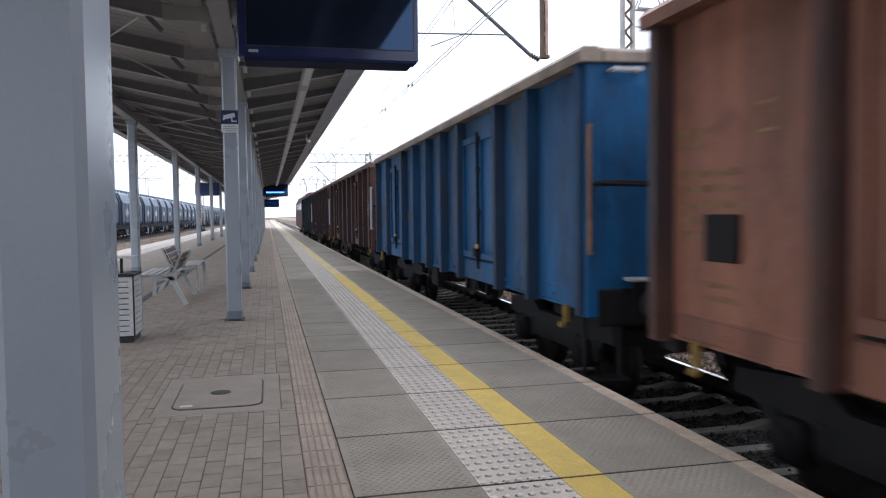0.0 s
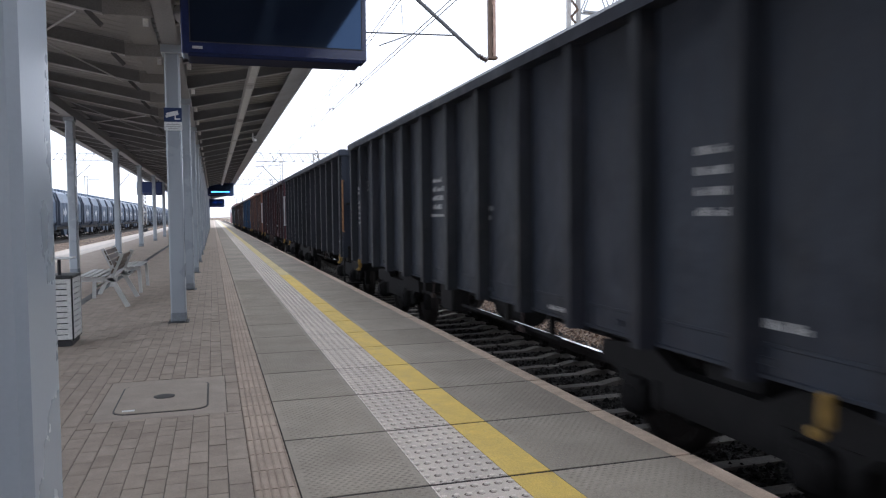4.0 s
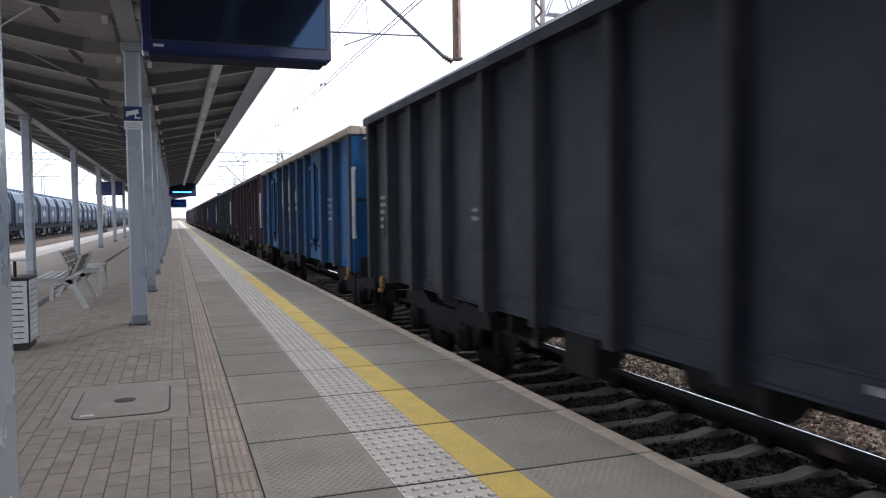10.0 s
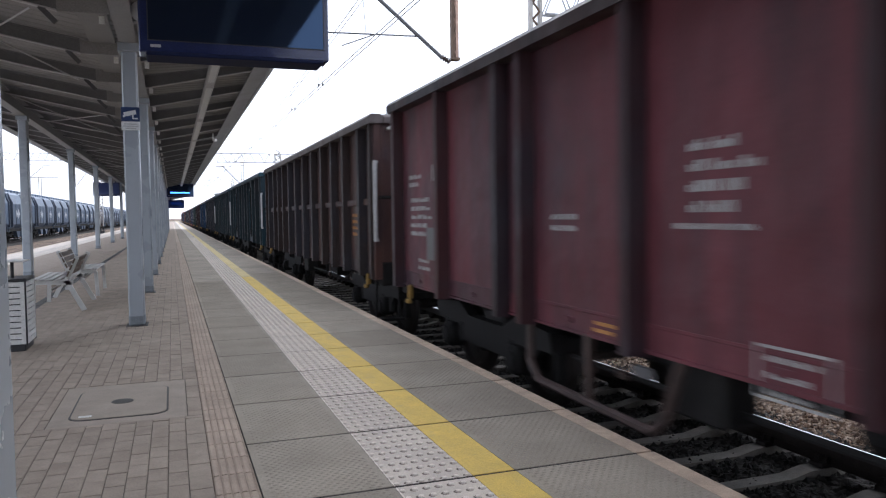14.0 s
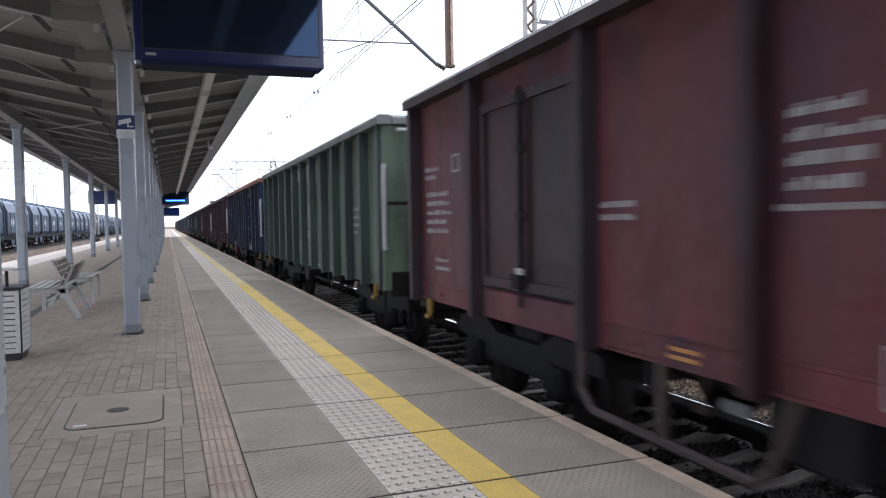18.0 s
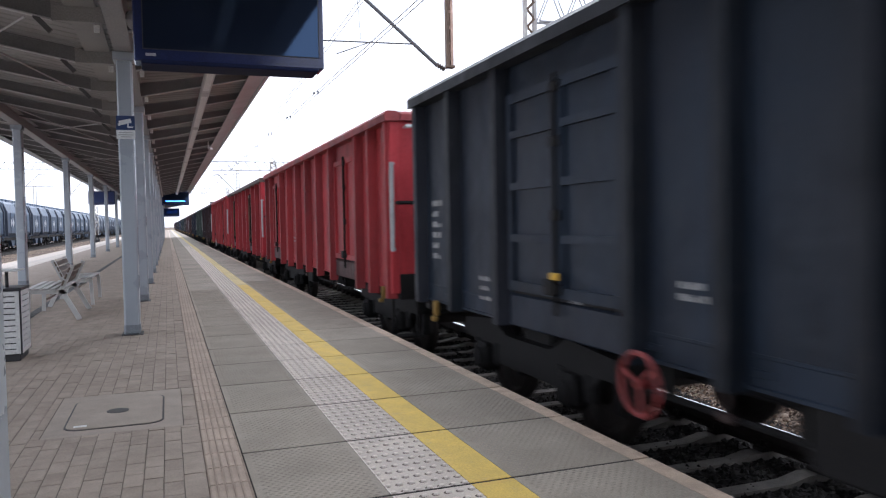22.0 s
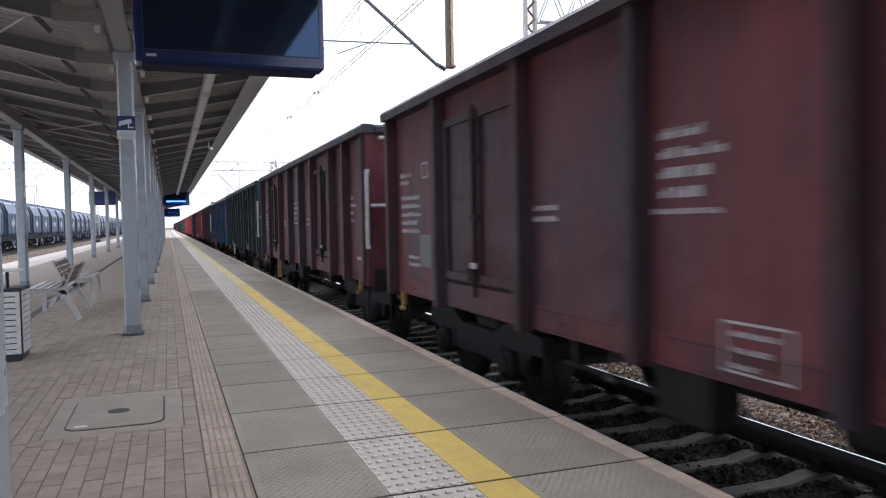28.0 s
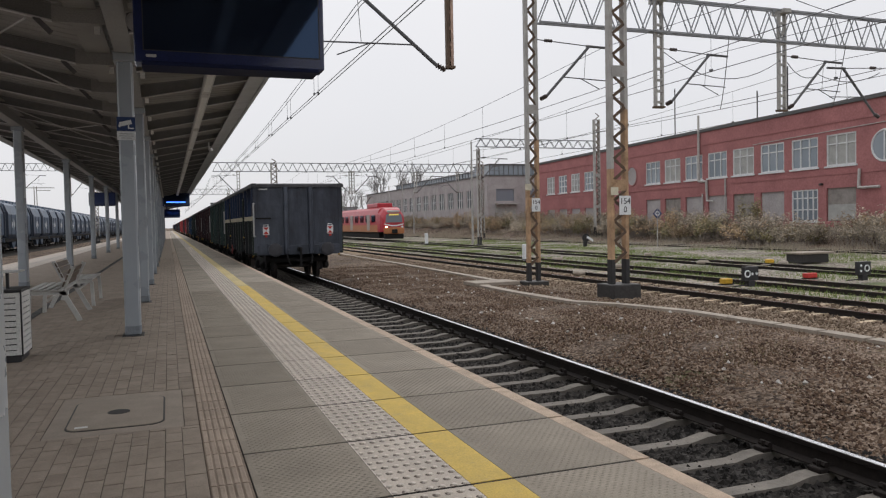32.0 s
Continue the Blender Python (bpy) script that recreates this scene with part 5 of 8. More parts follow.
def build_wagon(n, label, kind, rgb, rim_rgb=None, marks="std", mark_mat=None, rust=0.35, rust_rgb=(0.06, 0.03, 0.02), extras=(), door_rgb=None, end_rgb=None, rib_rgb=None):
    K = KINDS[kind]
    # strength of the soot, which also carries the painted sky reflection
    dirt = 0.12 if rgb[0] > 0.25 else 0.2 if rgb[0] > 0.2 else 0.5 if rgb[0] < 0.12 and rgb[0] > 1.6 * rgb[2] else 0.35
    paint = wagon_paint(rgb, rust, rust_rgb, soot_sheen=dirt)
    rimp = wagon_paint(rim_rgb or ((0.052, 0.036, 0.036) if 1.6 * rgb[2] < rgb[0] < 0.13 else tuple(c * 1.15 for c in rgb)), 0.3, rust_rgb, soot_sheen=0.2 if rim_rgb else 0.6)
    doorp = wagon_paint(door_rgb, 0.3, rust_rgb) if door_rgb else wagon_paint(tuple(c * (0.45 if 1.8 * rgb[2] < rgb[0] < 0.12 else 1.0) for c in rgb), rust, rust_rgb, soot_sheen=min(0.6, dirt))
    endp = wagon_paint(end_rgb, 0.4, rust_rgb) if end_rgb else paint
    # posts get the wall colour darkened, painting the shade of their flanks
    post_shade = 0.32 if rgb[0] < 0.12 and rgb[0] > 1.6 * rgb[2] else 0.8 if rgb[0] > 0.25 else 0.4
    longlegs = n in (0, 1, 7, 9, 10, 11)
    ribp = wagon_paint(rib_rgb or tuple(c * post_shade for c in rgb), 0.4, rust_rgb, soot_sheen=0.12 if rgb[0] > 0.25 else 0.6)
    sillp = wagon_paint((0.05, 0.05, 0.052), 0.5, (0.03, 0.024, 0.02)) if "greysill" in extras else paint
    w = thing("freight_wagon", label, "freight wagon", group="open wagons of the passing freight train")
    flip = Matrix.Rotation(math.pi, 4, "Z")
    for turn in (Matrix(), flip):
        sw = part("side_wall", shared("side_wall", side_wall), paint, w, at=turn)
        part("sole_bar", shared("sole_bar", sole_bar), sillp, w, "lower edge channel", at=turn)
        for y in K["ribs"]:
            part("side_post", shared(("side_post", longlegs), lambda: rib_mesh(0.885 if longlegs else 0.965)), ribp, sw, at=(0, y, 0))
        for d0, d1 in K["doors"]:
            dm = (d0 + d1) / 2
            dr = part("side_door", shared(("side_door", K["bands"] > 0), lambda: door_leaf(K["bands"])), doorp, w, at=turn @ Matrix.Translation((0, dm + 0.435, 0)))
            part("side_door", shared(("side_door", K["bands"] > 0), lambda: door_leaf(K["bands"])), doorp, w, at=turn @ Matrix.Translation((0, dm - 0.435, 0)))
            part("lock_bar", shared("lock_bar", lock_bar), under_mat, dr, at=(0, -0.435, 0))
            if n in (0, 5, 8, 20, 30):
                part("latch", shared("latch", lambda: Geo().box(-1.53, -1.50, -0.09, 0.02, 1.42, 1.475, 0.008)), mark_yellow, dr, "small yellow door latch", at=(0, -0.435, 0))
            elif kind == "M":
                part("latch", shared("latch", lambda: Geo().box(-1.53, -1.50, -0.09, 0.02, 1.42, 1.475, 0.008)), rail_grey, dr, "small pale door latch", at=(0, -0.435, 0))
            # near-black plate on the wall, drawn as shade between the door leaves
            part("door_recess", shared("door_recess", lambda: Geo().box(-1.424, -1.38, -0.868, 0.868, 1.20, 2.935)), under_mat, w, "dark plate painting the shade in the door gaps", at=turn @ Matrix.Translation((0, dm, 0)))
            part("door_sill", shared("door_sill", lambda: Geo().box(-1.455, -1.38, -0.88, 0.88, 0.975, 1.25, 0.015)), (wagon_paint((0.055, 0.016, 0.018), 0.5, (0.02, 0.015, 0.015)) if marks == "red" else under_mat) if longlegs else sillp, w, "sill under the side door", at=turn @ Matrix.Translation((0, dm, 0)))
        ew = part("end_wall", shared("end_wall", end_wall), endp, w, at=turn)
        for x in (-0.42, 0.42):
            part("end_post", shared("end_post", end_post), endp, ew, at=(x, 0, 0))
        hs = part("headstock", shared("headstock", headstock), endp if "tail" in extras else under_mat, w, at=turn)
        for x in (-0.875, 0.875):
            part("buffer", shared("buffer", buffer_geo), buffer_mat, hs, at=(x, -HALF - 0.02, 1.06))
        part("coupling", shared("coupling", coupler), under_mat, hs)
        for x in (-1, 1):
            part("brake_hose", shared(("brake_hose", x), lambda: Geo().path([(x * 0.42, -HALF, 0.95), (x * 0.42, -HALF - 0.18, 0.80), (x * 0.36, -HALF - 0.28, 0.55), (x * 0.30, -HALF - 0.22, 0.50)], 0.024, 6)), under_mat, hs)
        part("end_rung", shared("end_rung", lambda: Geo().path([(-1.42, -HALF, 2.12), (-1.42, -HALF - 0.13, 2.12), (-0.95, -HALF - 0.13, 2.12), (-0.95, -HALF, 2.12)], 0.02, 6)), rail_grey if 0 < n < 8 else under_mat, w, "tubular end step", at=turn)
        if "tail" not in extras:
            part("end_handle", shared("end_handle", lambda: Geo().path([(-0.80, -HALF, 2.36), (-0.80, -HALF - 0.13, 2.36), (-0.80, -HALF - 0.13, 3.0), (-0.80, -HALF, 3.0)], 0.024, 8)), rail_grey, w, "pale upright end handle", at=turn)
            part("end_handle", shared("end_handle_low", lambda: Geo().path([(-0.45, -HALF - 0.02, 2.2), (-0.45, -HALF - 0.16, 2.2), (-0.78, -HALF - 0.16, 2.2), (-0.78, -HALF - 0.16, 1.6), (-0.5, -HALF - 0.16, 1.6), (-0.5, -HALF - 0.02, 1.6)], 0.024, 8)), rail_grey, w, "pale bent end handle", at=turn)
            part("end_tread", shared("end_tread", lambda: Geo().box(-1.15, -0.82, -HALF - 0.16, -HALF, 1.27, 1.30, 0.008)), rail_grey, w, "narrow end footboard", at=turn)
        part("corner_handle", shared("corner_handle", lambda: Geo().path([(-1.30, -HALF - 0.03, 3.09), (-1.30, -HALF - 0.14, 3.09), (-1.05, -HALF - 0.14, 3.09), (-1.05, -HALF - 0.03, 3.09)], 0.018, 6)), rail_grey, w, "pale bent handle", at=turn)
        part("step", shared("step", step_geo), under_mat, w, at=turn)
        hk = "handrail_yellow" if "yellow_rail" in extras else ""
        part("handrail", shared(("handrail_end", bool(hk)), lambda: Geo().path([(-1.46, -HALF - 0.02, 2.62), (-1.50, -HALF - 0.07, 2.62), (-1.50, -HALF - 0.07, 1.52), (-1.46, -HALF - 0.02, 1.52)], 0.014 if hk else 0.022, 8)), rail_brown if hk else rail_grey, w, "tubular corner handrail", at=turn)
        part("rope_hook", shared("rope_hook", lambda: Geo().box(-1.50, -1.43, HALF - 0.562, HALF - 0.512, 0.84, 1.01, 0.015).box(-1.53, -1.46, HALF - 0.60, HALF - 0.53, 0.79, 0.845, 0.015)), hook_yellow, w, "yellow rope hook", at=turn)
        part("rope_hook", shared("rope_hook_b", lambda: Geo().box(-1.50, -1.43, -HALF + 0.512, -HALF + 0.562, 0.84, 1.01, 0.015).box(-1.53, -1.46, -HALF + 0.53, -HALF + 0.60, 0.79, 0.845, 0.015)), hook_yellow, w, "yellow rope hook", at=turn)
        b = part("bogie", shared("bogie", bogie_frame), under_mat, w, at=turn @ Matrix.Translation((0, 4.5, 0)))
        for k, yy in (("rear", -0.9), ("front", 0.9)):
            ws = part("wheelset", shared("wheelset", wheelset_geo), wheel_mat, b, at=(0, yy, 0.46))
            bogie_wheels.append((k, turn is flip, ws))
    part("top_rim", shared("top_rim", rim), rimp, w, "rolled steel top rim")
    part("underframe", shared("underframe", underframe), under_mat, w)
    part("brake_gear", shared("brake_gear", brake_gear), under_mat, w)
    for y, z in ((1.62, 0.74), (-1.60, 0.72)):
        part("brake_lever", shared("brake_lever", lambda: Geo().rod((-1.18, 0, 0.22), (-1.21, 0.01, -0.04), 0.012, 6).box(-1.23, -1.18, -0.05, 0.06, -0.06, 0.0, 0.012)), lever_brown, w, "small brake lever below the sill", at=(0, y, z))
    if kind in "MS" and n not in (2, 3, 6):
        guard = [(-1.40, 2.68, 1.0), (-1.42, 2.66, 0.66), (-1.42, 2.50, 0.52), (-1.42, 0.98, 0.50), (-1.42, 0.84, 0.60), (-1.40, 0.69, 1.0)]
        part("guard_frame", shared("guard_frame", lambda: Geo().path(guard, 0.034, 8).bar((-1.41, 1.73, 0.50), (-1.41, 1.73, 1.0), 0.05, 0.07)), lever_brown, w, "bent tubular guard below the sill")
        part("changeover_plate", shared("changeover_plate", lambda: Geo().box(-1.33, -1.30, 1.10, 1.32, 0.78, 0.86, 0.01)), plate_grey, w, "pale brake changeover plate")
        part("low_stencil", shared("low_stencil", lambda: bars([(1.40, 1.66, 1.035, 1.06), (1.38, 1.64, 1.085, 1.11)])), mark_orange, w, "small orange stencil low on the side")["kind"] = "stuff"
    if kind == "C":
        part("waist_rail", shared("waist_rail", lambda: Geo().box(-1.475, -1.42, -HALF, HALF, 2.02, 2.12, 0.012)), paint, w)
    mm = mark_mat or mark_white
    slide = 0.15 if marks == "blue" or kind == "R" else 0.85 if kind == "E" else 0.2 if kind == "F" else -1.2 if "lowword" in extras else -0.22 if kind == "S" else -0.10 if kind == "M" else 0.0
    part("stencil_marking", shared(("stencil_marking", marks), lambda: bars(MARKS[marks])), mm, w, "rows of small stencil markings", at=(0, slide, 0.28 if kind == "R" else 0.2 if kind == "F" else -0.07 if kind == "S" else 0.05 if kind == "M" else 0.0))["kind"] = "stuff"
    if "emblem" in extras:
        part("painted_sign", shared("painted_sign", emblem), mark_cream, w, "large cream painted signs", at=(0, 0.18, -0.02))["kind"] = "stuff"
    if "logo" in extras:
        part("painted_sign", shared("logo_frame", frame_logo), mark_white, w, "white framed emblem", at=(0, 0.7 if kind == "E" else 0.12 if kind == "F" else 0.0, 0.2 if kind == "F" else 0.0))["kind"] = "stuff"
    if "word" in extras:
        part("painted_word", shared("wordmark", wordmark) if "lowword" not in extras else shared("low_word", lambda: wordmark(((2.10, 0.28), (1.74, 0.28), (1.39, 0.28), (0.53, 0.28), (0.16, 0.28), (-0.22, 0.28)), 2.05, 2.47)), mark_white, w, "tall pale painted blocks", at=(0, 0.45 if kind == "E" else 0.0, 0))["kind"] = "stuff"
    if "warn" in extras:
        part("warning_sign", shared("warning_sign", warning_signs), mark_yellow, w, "yellow warning triangles")
        part("warning_disc", shared("warning_disc", lambda: Geo().lathe([(0.09, 0), (0.09, 0.006)], 18, Matrix.Translation((-1.12, -HALF - 0.012, 2.54)) @ Matrix.Rotation(radians(90), 4, "X"))), mark_orange, w, "orange round sign")
    if "redwheel" in extras or "greywheel" in extras:
        part("handwheel", shared("handwheel", handwheel), wheel_red if "redwheel" in extras else wheel_grey, w, "brake handwheel", at=(0, 2.47 if kind == "F" else 1.96 if kind == "N" else 2.12, 0.87))
    if "frame" in extras:
        part("step_frame", shared("step_frame", lambda: Geo().path([(-1.46, 2.75, 1.0), (-1.46, 2.75, 0.52), (-1.46, 3.18, 0.52), (-1.46, 3.18, 1.0)], 0.025, 6).path([(-1.46, 2.75, 0.78), (-1.46, 3.18, 0.78)], 0.02, 6)), rail_brown if n < 10 else lever_brown, w, "tubular step frame", at=(0, 0.12 if n < 10 else 0.0, 0))
    if "box" in extras:
        part("card_holder", shared("card_holder", lambda: Geo().box(-1.45, -1.42, 5.45, 5.80, 1.55, 1.85, 0.008)), under_mat, w, "dark card holder")
    if marks == "blue":
        py, pz = (-1.36, 1.58) if n > 10 else (-1.70, 1.37)
        dp = part("data_panel", shared("data_panel", lambda: Geo().box(-1.426, -1.42, -0.21, 0.21, -0.16, 0.16)), wagon_paint((0.012, 0.022, 0.075), 0.2, (0.02, 0.03, 0.06)), w, "dark navy data panel", at=(0, py, pz))
        part("panel_lines", shared("panel_lines", lambda: bars([(-0.20, 0.20, 0.145, 0.157), (-0.17, 0.15, 0.085, 0.105), (-0.17, 0.18, 0.03, 0.05), (-0.17, 0.12, -0.025, -0.005), (-0.17, 0.16, -0.08, -0.06), (-0.20, 0.20, -0.157, -0.145)], -1.4285)), mark_white, dp)["kind"] = "stuff"
    if "panel" in extras:
        part("grey_panel", shared("grey_panel", lambda: Geo().box(-1.435, -1.42, 4.9, 5.3, 1.35, 1.72, 0.006)), plate_grey, w, "pale grey data panel")
    if "stripe" in extras:
        part("painted_stripe", shared("painted_stripe", lambda: Geo().box(-1.426, -1.42, -HALF, HALF, 2.05, 2.20)), mark_cream, w, "cream band along the side")
        part("painted_band", shared("painted_band", lambda: Geo().box(-1.425, -1.42, -HALF, HALF, 2.205, 3.16)), wagon_paint((0.040, 0.052, 0.090), 0.3, (0.055, 0.05, 0.05)), w, "dark navy upper half")
        part("stripe_block", shared("stripe_posts", lambda: posts_stripe(KINDS["A"]["ribs"], 2.05, 2.20)), mark_cream, w, "cream band over the posts")["kind"] = "stuff"
        part("stripe_block", shared("navy_posts", lambda: posts_stripe(KINDS["A"]["ribs"], 2.205, 3.16)), wagon_paint((0.022, 0.040, 0.092), 0.2, (0.04, 0.045, 0.05)), w, "dark navy posts")["kind"] = "stuff"
        for d0, d1 in K["doors"]:
            dm = (d0 + d1) / 2
            for d in (-0.435, 0.435):
                part("painted_stripe", shared("door_stripe", lambda: Geo().box(-1.440, -1.435, -0.339, 0.339, 2.05, 2.20).box(-1.474, -1.469, -0.42, -0.341, 2.05, 2.20).box(-1.474, -1.469, 0.341, 0.42, 2.05, 2.20)), mark_cream, w, "cream band over the door", at=(0, dm + d, 0))
                part("painted_band", shared("door_band", lambda: Geo().box(-1.439, -1.435, -0.339, 0.339, 2.205, 2.84).box(-1.473, -1.469, -0.42, -0.341, 2.205, 2.915).box(-1.473, -1.469, 0.341, 0.42, 2.205, 2.915)), wagon_paint((0.030, 0.042, 0.078), 0.3, (0.05, 0.05, 0.05)), w, "dark navy upper half of the door", at=(0, dm + d, 0))
        for b0, b1, c in ((1.51, 2.56, (0.10, 0.125, 0.095)), (0.34, 1.33, (0.105, 0.13, 0.098)), (4.75, 6.2, (0.085, 0.11, 0.085))):
            part("repainted_panel", Geo().box(-1.4235, -1.42, b0, b1, 1.178, 2.046), wagon_paint(c, 0.5, (0.05, 0.055, 0.042)), w, "paler repainted panel")
        part("data_plate", shared("orange_plate", lambda: Geo().box(-1.43, -1.42, 0.48, 1.12, 2.38, 2.86, 0.005)), faded_tan, w, "faded orange data plate")
    if "graffiti" in extras:
        part("scrawl", shared(("scrawl", n), lambda: scrawl(5, -6.05, -5.10, 1.55, 2.5) if n > 10 else scrawl(9, 3.0, 4.4, 2.25, 2.6)), mark_tan, w, "faded tan scrawl of loops")
    if "tail" in extras:
        for x in (-1.10, 1.08):
            build_tail_sign(w, x)
    return w


def posts_stripe(ribs, z0, z1):
    g = Geo()
    for y in ribs:
        out = [(-1.421, y - 0.092), (-1.550, y - 0.060), (-1.550, y + 0.060), (-1.421, y + 0.092)]
        g.extrude(out[::-1], "z", z0, z1)
    return g


def scrawl(seed, y0, y1, z0, z1):
    """Loose hand-drawn loops of thin paint."""
    r = random.Random(seed)
    g = Geo()
    for k in range(26):
        cy, cz = r.uniform(y0, y1), r.uniform(z0, z1)
        ry, rz = r.uniform(0.06, 0.2), r.uniform(0.05, 0.16)
        a0, turn = r.uniform(0, 6.28), r.uniform(2.0, 6.0)
        pts = [(-1.4235, cy + ry * math.cos(a0 + turn * j / 9), cz + rz * math.sin(a0 + turn * j / 9)) for j in range(10)]
        for p, q in zip(pts, pts[1:]):
            g.bar(p, q, 0.005, r.uniform(0.03, 0.075))
    return g


def build_tail_sign(w, x):
    y = -HALF - 0.03
    p = part("tail_marker", Geo().box(x - 0.105, x + 0.105, y - 0.02, y, 1.56, 1.84, 0.008), sign_white, w, "white reflective tail marker")
    part("triangle", Geo().extrude([(x - 0.09, 1.815), (x + 0.09, 1.815), (x, 1.71)], "y", y - 0.025, y - 0.02), mark_red, p, "red reflector triangle")
    part("triangle", Geo().extrude([(x - 0.09, 1.585), (x, 1.69), (x + 0.09, 1.585)], "y", y - 0.025, y - 0.02), mark_red, p, "red reflector triangle")
    part("grip", Geo().path([(x - 0.07, y - 0.01, 1.84), (x - 0.07, y - 0.01, 1.90), (x + 0.07, y - 0.01, 1.90), (x + 0.07, y - 0.01, 1.84)], 0.012, 6), sign_white, p, "white wire grip")
    part("peg", Geo().box(x - 0.04, x + 0.04, y - 0.03, y, 1.48, 1.56, 0.008), mark_red, p, "red peg")


